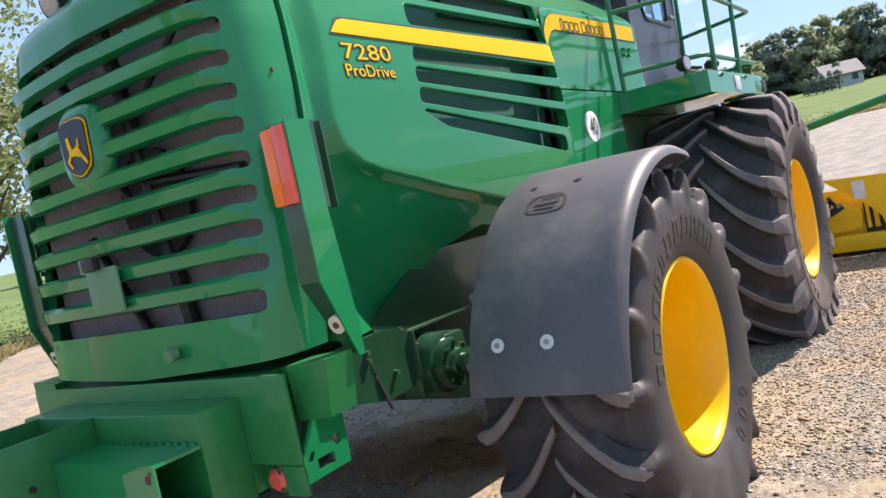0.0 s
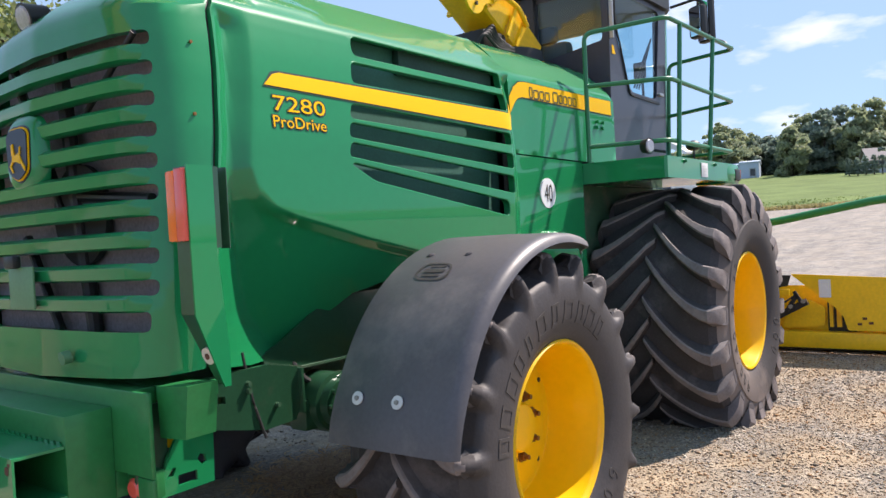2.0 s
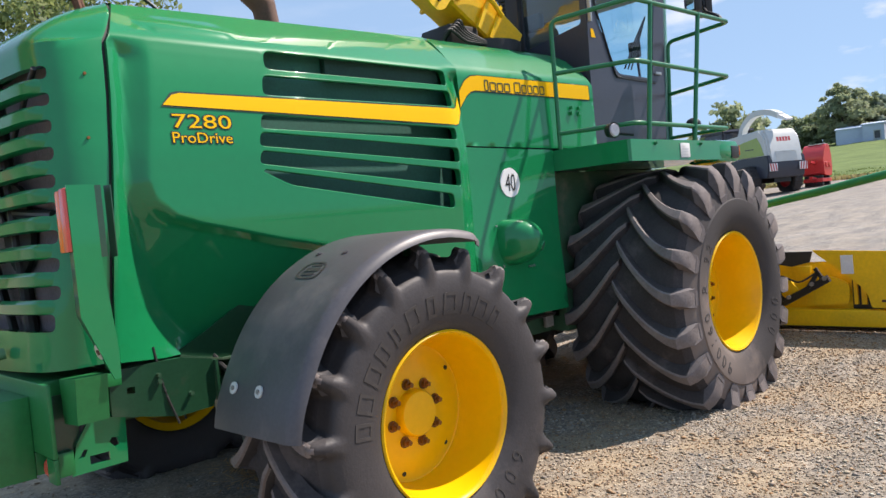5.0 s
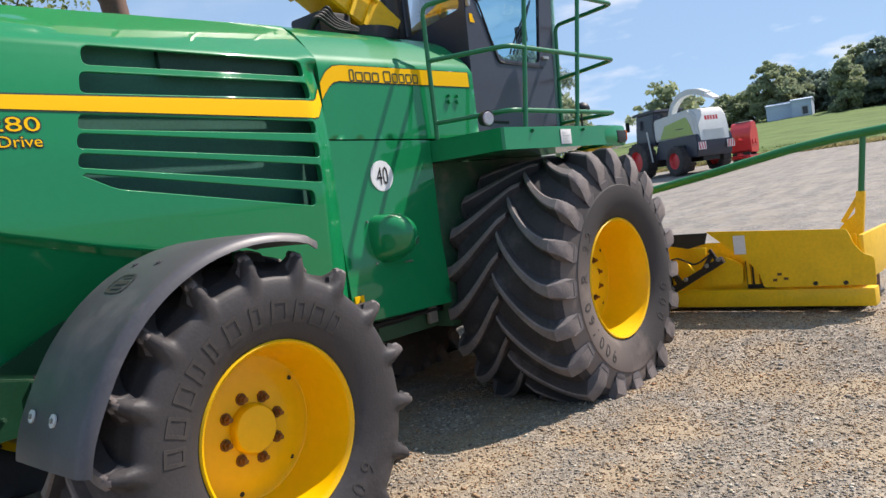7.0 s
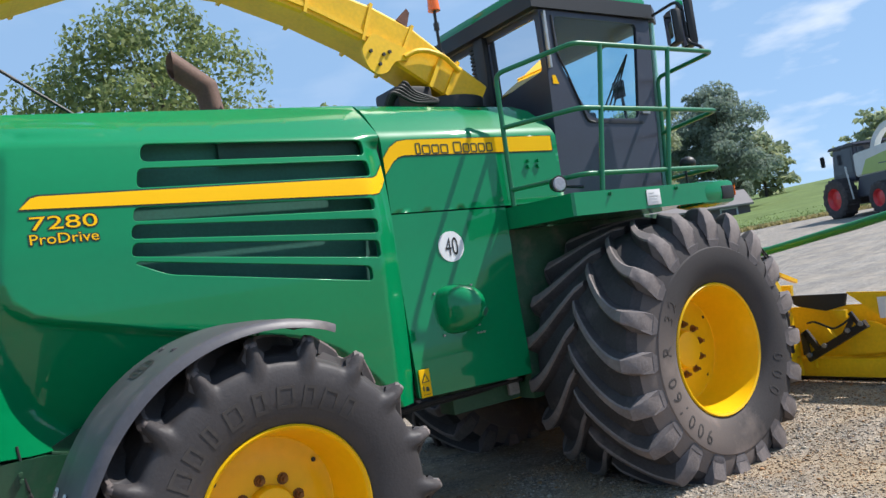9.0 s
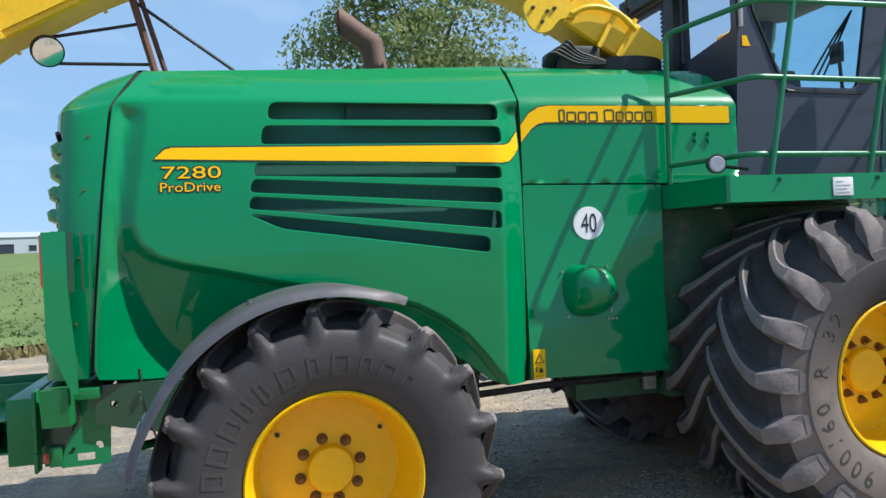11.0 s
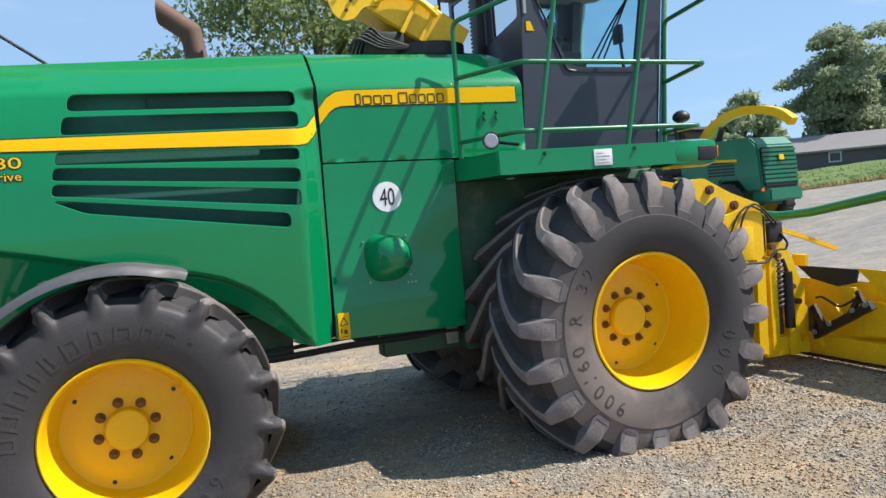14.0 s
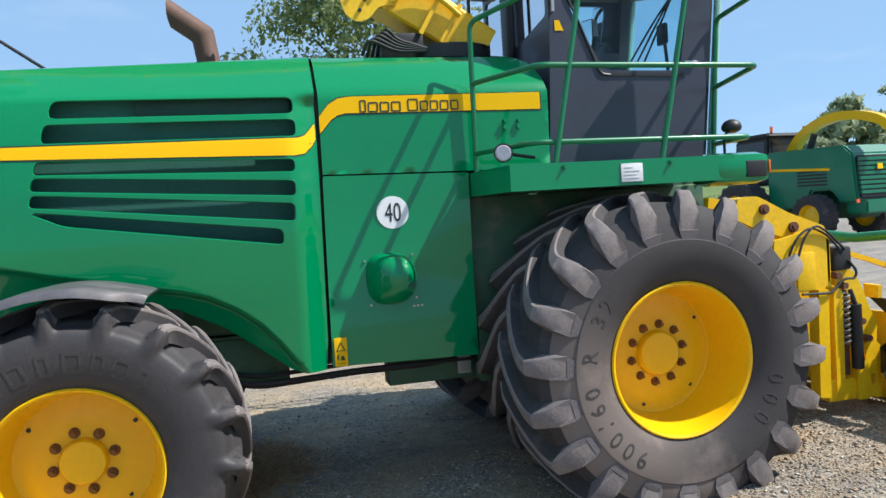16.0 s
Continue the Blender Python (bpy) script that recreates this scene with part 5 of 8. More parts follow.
    def lug(a0, sgn):
        bm = bmesh.new()
        # stations: offset from the middle, angle, foot, crown, half widths of crown and foot
        rows = []
        for i in range(11):
            t = i / 10
            y = (-0.05 + 1.0 * t) * w2
            ang = a0 + sweep_a * (1 - (1 - t) ** 1.55)
            crown = sh + lug_h * table(t, [0, 0.08, 0.8, 1.0], [0.75, 1.0, 1.0, 0.76 if smooth_wall else 0.90])
            wt = table(t, [0, 0.12, 0.7, 1.0], lug_w)
            rows.append((y, ang, surf(y) - 0.015, crown, wt, wt * 1.35 + 0.012))
        end = a0 + sweep_a
        for y, da, foot, crown, wt, wb in shoulder:
            rows.append((w2 * y, end + da, sh + foot, sh + crown, wt, wb))
        rings = []
        for y, ang, rb, rt, wt, wb in rows:
            bev = min(0.010, 0.3 * (rt - rb))
            ring = []
            low, mid_w = rb + (rt - rb) * 0.42, wt + (wb - wt) * (0.5 if not smooth_wall else 0.22)
            for rad, w in ((rb, -wb), (low, -mid_w), (rt - bev, -wt), (rt, -wt + bev), (rt, wt - bev), (rt - bev, wt), (low, mid_w), (rb, wb)):
                a = ang + w / rad
                ring.append(bm.verts.new((hx + rad * math.cos(a), mid - sgn * y, hz + rad * math.sin(a))))
            rings.append(ring)
        n_t = len(rings) - len(shoulder)
        for i, (p, q_) in enumerate(zip(rings, rings[1:])):
            for j in range(8):
                f = bm.faces.new((p[j], p[(j + 1) % 8], q_[(j + 1) % 8], q_[j]))
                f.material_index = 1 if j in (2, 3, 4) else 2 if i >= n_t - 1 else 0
        bm.faces.new(rings[0][::-1])
        bm.faces.new(rings[-1]).material_index = 2
        press(bm)
        part("tread_lug", bm, (M_TYRE, M_LUG, wall if smooth_wall else M_LUG_SIDE), ty, "", 28)

    for i in range(lugs):
        lug(phase + 2 * math.pi * i / lugs, 1)
        lug(phase + 2 * math.pi * (i + 0.5) / lugs, -1)
    for sy in range(1, sides):
        w_2 = shared("wheel", wh, Matrix.Diagonal((1, -1, 1, 1)), harvester)
        w_2["label"] = name
        t_2 = shared("tyre", ty, Matrix.Diagonal((1, -1, 1, 1)), harvester)
        t_2["label"] = "dusty black lugged farm tyre"
        for old, mirrored in ((wh, w_2), (ty, t_2)):
            for c in list(old.children):
                shared(c.name.split(".")[0], c, Matrix(), mirrored)
    return ty, lambda rad: mid - table(rad, [a for a, b in side[:9]], [b for a, b in side[:9]])


front_tyre, front_wall = wheel(FRONT_HUB, 0.43, -1.50, 0.935, 0.88, 20, 10, 0.168, 0.30, "wide front wheel with a deep yellow rim", 2,
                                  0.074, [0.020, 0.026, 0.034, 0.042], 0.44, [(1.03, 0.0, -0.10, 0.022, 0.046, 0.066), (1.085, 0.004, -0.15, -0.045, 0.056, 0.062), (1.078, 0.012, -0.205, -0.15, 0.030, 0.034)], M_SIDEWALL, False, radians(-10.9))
rear_tyre, rear_wall = wheel(REAR_HUB, 0.38, -1.58, 0.755, 0.58, 18, 8, 0.138, 0.24, "rear wheel with a deep yellow rim", 2,
                                0.058, [0.020, 0.024, 0.027, 0.028], 0.40, [(0.985, 0.002, -0.05, 0.030, 0.022, 0.032)], M_SIDEWALL_DARK, True, radians(-4.8 - 22.7))


def arc_words(text, hub, radius, a0, da, size, y, owner, wide=1.0, inward=False):
    """Raised characters round a sidewall. a0: the first one's angle, da: the step; inward: feet towards the hub."""
    for i, ch in enumerate(text):
        if ch == " ":
            continue
        if ch == "-":
            bm = bmesh.new()
            bmesh.ops.create_grid(bm, x_segments=1, y_segments=1, size=0.5)
            for v in bm.verts:
                v.co = Vector(((v.co.x + 0.5) * size * wide * 0.8, (v.co.y + 0.5) * size, 0))
        elif ch == "/":
            bm = bmesh.new()
            bm.faces.new([bm.verts.new((u * size, v * size, 0)) for u, v in ((0.0, 0.0), (0.14, 0.0), (0.44, 1.0), (0.30, 1.0))])
        else:
            bm = letters(ch, size, wide=wide)
        w = max(v.co.x for v in bm.verts)
        a = a0 + i * da
        c, s = math.cos(a), math.sin(a)
        out, along = Vector((c, 0, s)), Vector((s, 0, -c))
        if inward:
            out, along = -out, -along
        base = Vector((hub[0] + radius * c, 0, hub[1] + radius * s))
        lay(bm, lambda u, v: base + along * (u - w / 2) + out * (v - size / 2))
        for v in bm.verts:
            v.co.y = y(math.hypot(v.co.x - hub[0], v.co.z - hub[1])) + 0.004
        f = bmesh.ops.extrude_face_region(bm, geom=list(bm.faces))
        bmesh.ops.translate(bm, vec=(0, -0.0065, 0), verts=[g for g in f["geom"] if isinstance(g, bmesh.types.BMVert)])
        part("sidewall_character" if ch != "-" else "sidewall_bar", bm, M_TYRE_TEXT, owner, "", 0)


arc_words("900/60 R 32", FRONT_HUB, 0.580, radians(238), -radians(9.5), 0.090, front_wall, front_tyre, 0.95)
arc_words("000", FRONT_HUB, 0.565, radians(-15), -radians(12), 0.092, front_wall, front_tyre, 0.95)
for i, a in enumerate((172, 160, 147, 136, 125, 112, 99, 86, 74, 63, 52)):
    # the maker's name on the rubber as plain raised outlines
    bm = bmesh.new()
    wide_ = (0.042, 0.048, 0.046, 0.036, 0.028, 0.046, 0.034, 0.050, 0.036, 0.048, 0.034)[i] * 0.80
    place = lambda u, v: Vector((REAR_HUB[0] + v * math.cos(radians(a) - u / v), rear_wall(v) - 0.0025, REAR_HUB[1] + v * math.sin(radians(a) - u / v)))
    rim_ = [(-wide_, 0.452), (wide_, 0.452), (wide_, 0.545), (-wide_, 0.545)]
    core_ = [(-wide_ + 0.014, 0.466), (wide_ - 0.014, 0.466), (wide_ - 0.014, 0.531), (-wide_ + 0.014, 0.531)]
    sheet(bm, rim_, place, Vector((0, 0.006, 0)), (core_,) if wide_ > 0.014 else (), 0.03)
    part("sidewall_bar", bm, M_TYRE_TEXT, rear_tyre, "", 0)
arc_words("600", REAR_HUB, 0.475, radians(-35), -radians(12), 0.075, rear_wall, rear_tyre, 1.0)

# ---- rear fenders ----
def fender(sy):
    bm = bmesh.new()
    prof = [(-1.075, 0.0), (-1.10, 0.008), (-1.35, 0.010), (-1.585, 0.006), (-1.61, 0.004), (-1.632, -0.012), (-1.640, -0.034), (-1.628, -0.034), (-1.618, -0.016), (-1.60, -0.008), (-1.35, -0.004), (-1.10, -0.006), (-1.075, -0.012)]
    rings = []
    n = 44
    for i in range(n + 1):
        a = radians(65 + (172.5 - 65) * i / n)
        rad = 0.812 + 0.02 * ease((i / n - 0.8) / 0.2) + 0.012 * ease((0.1 - i / n) / 0.1)
        cut = 0.10 * ease((0.10 - i / n) / 0.10)
        rings.append([bm.verts.new(((rad + h) * math.cos(a), sy * (y + (cut if y < -1.4 else 0) * (-(y + 1.4) / 0.24)), 0.63 + (rad + h) * math.sin(a))) for y, h in prof])
    k = len(prof)
    for p, q in zip(rings, rings[1:]):
        for j in range(k):
            bm.faces.new((p[j], p[(j + 1) % k], q[(j + 1) % k], q[j]))
    bm.faces.new(rings[0][::-1])
    bm.faces.new(rings[-1])
    fe = part("fender", bm, M_FENDER, harvester, "curved black plastic fender over the rear wheel", 40)
    for a, y in ((161, -1.385), (161, -1.20), (113, -1.385), (113, -1.20)):
        a = radians(a)
        d = Vector((math.cos(a), 0, math.sin(a)))
        p = Vector((0, sy * y, 0.63)) + d * (0.8325 if a > 2.5 else 0.822)
        bm = bmesh.new()
        cyl(bm, p, p + d * (0.006 if a > 2.5 else 0.003), 0.024 if a > 2.5 else 0.016, seg=20)
        bo = part("fender_bolt", bm, M_PALEGREY if a > 2.5 else M_FENDER, fe)
        bm = bmesh.new()
        cyl(bm, p + d * 0.003, p + d * (0.012 if a > 2.5 else 0.006), 0.009, seg=6)
        part("bolt_head", bm, M_WORNGREY if a > 2.5 else M_FENDER, bo)
    # moulded outline badge on the crown
    bm = bmesh.new()
    loop = soft_poly([(-0.075, -0.05), (0.075, -0.06), (0.085, 0.05), (-0.085, 0.06)], 0.05, 5)

    def on_f(u, v, r):
        a = radians(122) + v / 0.82
        return Vector((r * math.cos(a), sy * (-1.30 + u), 0.63 + r * math.sin(a)))

    inner = [(u * 0.86, v * 0.82) for u, v in loop]
    for i in range(len(loop)):
        j = (i + 1) % len(loop)
        vs = [bm.verts.new(on_f(*q, 0.8245)) for q in (loop[i], loop[j], inner[j], inner[i])]
        bm.faces.new(vs)
    for u0, v0, u1, v1 in ((-0.05, -0.012, 0.05, 0.010), (-0.04, 0.02, 0.045, 0.034), (-0.045, -0.036, 0.03, -0.026)):
        bm.faces.new([bm.verts.new(on_f(u, v, 0.8245)) for u, v in ((u0, v0), (u1, v0), (u1, v1), (u0, v1))])
    part("moulded_badge", bm, M_FENDER_MARK, fe, "", 0)
    bm = bmesh.new()
    for y in (-1.20, -1.38):
        tube(bm, [(0, sy * (y + 0.1), 0.80), (0.02, sy * y, 1.2), (0.03, sy * y, 1.425)], 0.02, 0.05, 8)
    tube(bm, [(0, sy * -0.95, 0.66), (-0.5, sy * -1.0, 0.8), (-0.80, sy * -1.2, 0.78)], 0.02, 0.1, 8)
    part("fender_stay", bm, M_GREEN, fe)


fender(1)
fender(-1)

# ---- platform, rails ----
for sy in (1, -1):
    bm = bmesh.new()
    plan = [(2.155, sy * -0.645), (2.195, sy * -1.235), (2.205, sy * -1.255), (3.60, sy * -1.255), (3.60, sy * -0.45), (2.72, sy * -0.45), (2.72, sy * -0.645)]
    solid(bm, plan, lambda u, v: Vector((u, v, 1.765)), Vector((0, 0, 0.145)))
    deck = part("platform", bm, M_GREEN, harvester, "green sheet steel cab platform", 0)
    bm = bmesh.new()
    box(bm, (3.46, sy * -1.265, 1.735), (3.86, sy * -0.98, 1.925), 0.07)
    pod = part("light_pod", bm, M_GREEN, deck, "rounded green headlight housing")
    bm = bmesh.new()
    box(bm, (3.675, sy * -1.271, 1.775), (3.815, sy * -1.08, 1.872), 0.012)
    part("headlight", bm, M_BLACK, pod)
    bm = bmesh.new()
    box(bm, (3.836, sy * -1.262, 1.795), (3.846, sy * -1.21, 1.872), 0.004)
    part("indicator", bm, M_ORANGE_LENS, pod, "small orange indicator")
    for x in (2.52, 3.18):
        bm = bmesh.new()
        cyl(bm, (x, sy * -1.254, 1.885), (x, sy * -1.275, 1.885), 0.009, seg=10)
        cyl(bm, (x, sy * -1.254, 1.885), (x, sy * -1.262, 1.885), 0.015, seg=6)
        part("rail_bolt", bm, M_GREEN_RAIL, deck)
    y = lambda v: sy * v
    TOP, MID, LOW = 2.885, 2.45, 2.025
    rails = []
    rails.append([(2.19, y(-0.70), 1.90), (2.20, y(-0.70), 2.82), (2.46, y(-1.20), TOP), (3.85, y(-1.25), TOP - 0.01), (3.935, y(-0.665), TOP - 0.03), (3.885, y(-0.64), 1.92)])
    rails.append([(2.195, y(-0.70), MID), (2.42, y(-1.215), MID + 0.005), (3.80, y(-1.24), MID - 0.015), (3.90, y(-0.655), MID - 0.05)])
    rails.append([(2.19, y(-0.70), LOW), (2.38, y(-1.21), LOW + 0.005), (3.73, y(-1.235), LOW - 0.01), (3.885, y(-0.65), LOW)])
    rails.append([(2.48, y(-1.235), 1.90), (2.695, y(-1.21), TOP)])
    rails.append([(3.14, y(-1.235), 1.90), (3.355, y(-1.235), TOP)])
    rail = None
    for pts in rails:
        bm = bmesh.new()
        tube(bm, pts, 0.0165, 0.06, 10)
        rail = part("handrail", bm, M_GREEN_RAIL, harvester, "green tubular handrail", 60)
    bm = bmesh.new()
    cyl(bm, (2.225, y(-1.085), 1.988), (2.215, y(-1.135), 1.986), 0.045, 0.055, seg=20)
    wl_ = part("work_lamp", bm, M_BLACK, harvester, "small round work lamp on the rail")
    bm = bmesh.new()
    cyl(bm, (2.2148, y(-1.1355), 1.986), (2.2135, y(-1.142), 1.986), 0.046, 0.040, seg=20)
    part("lamp_lens", bm, M_LAMP, wl_)
    bm = bmesh.new()
    tube(bm, [(2.225, y(-1.09), 1.99), (2.30, y(-1.03), 1.985), (2.38, y(-1.18), 1.95)], 0.010, 0.04, 8)
    part("lamp_stalk", bm, M_BLACK, wl_)
bm = bmesh.new()
box(bm, (2.865, -1.262, 1.785), (3.0, -1.256, 1.888), 0.001)
paper = part("paper_label", bm, M_PAPER, harvester, "white paper label")
bm = bmesh.new()
for k in range(4):
    box(bm, (2.885, -1.2645, 1.803 + 0.02 * k), (2.885 + (0.09, 0.075, 0.095, 0.05)[k], -1.2632, 1.807 + 0.02 * k))
part("printed_bar", bm, M_PALEGREY, paper)

# ---- cab ----
def cab_plate(name, poly, y, t, material, label="", holes=(), parent=None, step=0.08):
    bm = bmesh.new()
    sheet(bm, poly, lambda u, v: Vector((u, y, v)), Vector((0, t, 0)), holes, step)
    return part(name, bm, material, parent or harvester, label, 0)


for sy in (1, -1):
    t = 0.03 * sy
    win = soft_poly([(3.12, 2.53), (3.66, 2.525), (3.80, 3.30), (2.88, 3.30), (2.89, 2.92)], 0.06, 4)
    side = [(2.70, 1.93), (3.80, 1.93), (3.84, 2.3), (3.96, 3.34), (2.77, 3.34), (2.74, 2.66)]
    cs = cab_plate("cab_side", side, -0.645 * sy, t, M_CAB, "dark slate-grey cab side with a glazed door", (win,))
    cab_plate("door_glass", win, -0.632 * sy, 0.004 * sy, M_GLASS, "tinted door glass", (), cs)
    bm = bmesh.new()
    sweep(bm, [(3.10, sy * -0.648, 2.505), (3.70, sy * -0.648, 2.495)], rect(0.012, 0.02))
    tube(bm, [(2.86, sy * -0.650, 3.30), (2.86, sy * -0.650, 3.02), (2.93, sy * -0.650, 2.88), (3.08, sy * -0.650, 2.51), (3.15, sy * -0.650, 2.50)], 0.008, 0.05, 6)
    part("door_seal", bm, M_BLACK, cs)
    bm = bmesh.new()
    sweep(bm, [(2.765, sy * -0.660, 2.90), (2.775, sy * -0.660, 3.32)], rect(0.018, 0.03))
    part("grab_bar", bm, M_STEEL, cs)
    bm = bmesh.new()
    bm.faces.new([bm.verts.new((u, sy * -0.6495, v)) for u, v in [(2.78, 2.785), (2.84, 2.785), (2.812, 2.85), (2.78, 2.85)]])
    part("yellow_sticker", bm, M_DECAL, cs, "", 0)
    bm = bmesh.new()
    box(bm, (3.69, sy * -0.668, 2.56), (3.78, sy * -0.6465, 2.585), 0.006)
    part("door_handle", bm, M_STEEL, cs)
# flat rear wall: two panes over a dark lower panel, a post with a louvred strip between them
bm = bmesh.new()
panes = [soft_poly([(-0.590, 2.895), (-0.03, 2.81), (-0.03, 3.29), (-0.590, 3.29)], 0.03, 3), soft_poly([(0.20, 2.76), (0.59, 2.76), (0.59, 3.29), (0.20, 3.29)], 0.03, 3)]
sheet(bm, [(-0.642, 1.962), (0.642, 1.962), (0.642, 3.34), (-0.642, 3.34)], lambda u, v: Vector((2.745, u, v)), Vector((0.025, 0, 0)), panes, 0.1)
rear_wall_ = part("cab_rear_wall", bm, M_CAB, harvester, "dark rear wall of the cab with two panes", 0)
for pane in panes:
    bm = bmesh.new()
    sheet(bm, pane, lambda u, v: Vector((2.757, u, v)), None, (), 0.1)
    part("rear_glass", bm, M_GLASS, rear_wall_, "tinted rear pane", 0)
bm = bmesh.new()
box(bm, (2.69, -0.03, 2.66), (2.744, 0.095, 3.34), 0.012)
part("rear_post", bm, M_BLACK, rear_wall_, "black post in the rear wall")
for k in range(17):
    bm = bmesh.new()
    box(bm, (2.722, 0.10, 2.78 + 0.032 * k), (2.744, 0.185, 2.798 + 0.032 * k))
    part("louvre", bm, M_BLACK, rear_wall_)
for p in ([(3.80, 0.59, 1.965), (3.95, 0.58, 3.335)], [(3.80, -0.59, 1.965), (3.95, -0.58, 3.335)]):
    bm = bmesh.new()
    sweep(bm, p, rect(0.075, 0.07))
    part("cab_post", bm, M_BLACK, harvester, "black cab post", 0)
bm = bmesh.new()
plan = [(2.66, -0.67), (3.98, -0.68), (4.14, -0.58), (4.14, 0.58), (3.98, 0.68), (2.66, 0.67)]
solid(bm, plan, lambda u, v: Vector((u, v, 3.345)), Vector((0, 0, 0.115)))
roof = part("cab_roof", bm, M_BLACK, harvester, "black cab roof with a green cap", 30)
bm = bmesh.new()
solid(bm, [(2.72 + (u - 2.66) * 0.96, v * 0.94) for u, v in plan], lambda u, v: Vector((u, v, 3.338)), Vector((0, 0, 0.005)))
part("headliner", bm, M_LINING, roof, "pale grey-brown headliner")
bm = bmesh.new()
box(bm, (2.72, -0.58, 3.463), (4.05, 0.58, 3.56), 0.04)
part("roof_cap", bm, M_GREEN, roof)
bm = bmesh.new()
box(bm, (2.71, -0.612, 1.915), (3.78, 0.612, 1.96))
part("cab_floor", bm, M_CABIN, harvester)
bm = bmesh.new()
bm.faces.new([bm.verts.new((3.86 + 0.12 * (v - 1.96), u, v)) for u, v in ((-0.64, 1.96), (0.64, 1.96), (0.64, 3.34), (-0.64, 3.34))])
part("windscreen", bm, M_GLASS, harvester)
# seat, console, steering wheel
bm = bmesh.new()
box(bm, (2.88, -0.26, 2.35), (3.30, 0.26, 2.50), 0.05)
box(bm, (2.82, -0.25, 2.45), (2.95, 0.25, 2.98), 0.05)
box(bm, (2.83, -0.14, 2.98), (2.91, 0.14, 3.12), 0.04)
box(bm, (2.80, -0.15, 1.96), (3.1, 0.15, 2.36), 0.02)
part("driver_seat", bm, M_CABIN, harvester, "dark cab seat")
bm = bmesh.new()
box(bm, (2.95, -0.50, 1.96), (3.35, -0.34, 2.62), 0.03)
box(bm, (3.05, -0.48, 2.62), (3.32, -0.36, 2.68), 0.02)
cyl(bm, (3.15, -0.42, 2.66), (3.18, -0.42, 2.80), 0.025, seg=12)
part("armrest_console", bm, M_CABIN, harvester)
bm = bmesh.new()
box(bm, (3.42, -0.10, 1.96), (3.56, 0.10, 2.60), 0.03)
cyl(bm, (3.46, 0, 2.58), (3.36, 0, 2.70), 0.03, seg=12)
ring = [(3.36 + 0.10 * math.sin(2 * math.pi * i / 28) * 0.55, 0.19 * math.cos(2 * math.pi * i / 28), 2.71 + 0.10 * math.sin(2 * math.pi * i / 28) * 1.3) for i in range(29)]
sweep(bm, ring, disc(0.016, 8), False)
part("steering_column", bm, M_BLACK, harvester)
bm = bmesh.new()
box(bm, (3.60, -0.58, 2.72), (3.63, -0.47, 2.86), 0.02)
cyl(bm, (3.64, -0.54, 2.5), (3.62, -0.54, 2.75), 0.012, seg=8)
part("monitor", bm, M_BLACK, harvester)
bm = bmesh.new()
for k in range(3):
    tube(bm, [(3.34 + 0.05 * k, -0.58, 2.60), (3.50 + 0.03 * k, -0.60, 2.84), (3.66, -0.62, 3.05)], 0.007, 0.1, 6)
part("wiper_arm", bm, M_BLACK, harvester)
# cab mirrors on the right front corner
for sy in (1, -1):
    for dx, dy, dz, h in ((3.83, -0.985, 3.15, 0.28), (3.965, -1.01, 3.20, 0.42)):
        bm = bmesh.new()
        turn = Matrix.Translation((dx, sy * dy, dz)) @ Matrix.Rotation(radians(-26 * sy), 4, "Z") @ Matrix.Translation((-dx, -sy * dy, -dz))
        box(bm, (dx - 0.05, sy * dy - 0.075, dz - h / 2), (dx + 0.03, sy * dy + 0.075, dz + h / 2), 0.036, turn)
        mi = part("cab_mirror", bm, M_BLACK, harvester, "tall black cab mirror")
        bm = bmesh.new()
        box(bm, (dx - 0.054, sy * dy - 0.060, dz - h / 2 + 0.02), (dx - 0.050, sy * dy + 0.060, dz + h / 2 - 0.02), 0.001, turn)
        part("mirror_glass", bm, M_MIRROR, mi)
    bm = bmesh.new()
    tube(bm, [(3.95, sy * -0.70, 3.36), (3.93, sy * -0.95, 3.38), (3.90, sy * -1.02, 3.30), (3.88, sy * -1.04, 3.02), (3.80, sy * -1.20, 2.93), (3.80, sy * -1.23, 2.87)], 0.013, 0.05, 8)
    part("mirror_arm", bm, M_BLACK, harvester)
bm = bmesh.new()
cyl(bm, (2.52, 0.30, 2.66), (2.52, 0.30, 3.66), 0.013, seg=8)
cyl(bm, (2.52, 0.30, 3.30), (2.52, 0.30, 3.325), 0.034, seg=12)
cyl(bm, (2.52, 0.30, 3.50), (2.52, 0.30, 3.56), 0.024, seg=10)
pole = part("lamp_pole", bm, M_BLACK, harvester, "thin black lamp pole behind the cab")
bm = bmesh.new()
cyl(bm, (2.52, 0.30, 3.66), (2.52, 0.30, 3.76), 0.052, 0.044, seg=18)
part("beacon", bm, M_ORANGE_LENS, pole, "orange warning beacon")

# the windscreen's pale rounded edge
for sy in (1, -1):
    bm = bmesh.new()
    tube(bm, [(3.88, sy * -0.615, 1.95), (4.04, sy * -0.60, 3.33)], 0.026, 0.02, 8)
    part("windscreen_edge", bm, M_GLASS_EDGE, harvester, "pale green windscreen edge", 60)
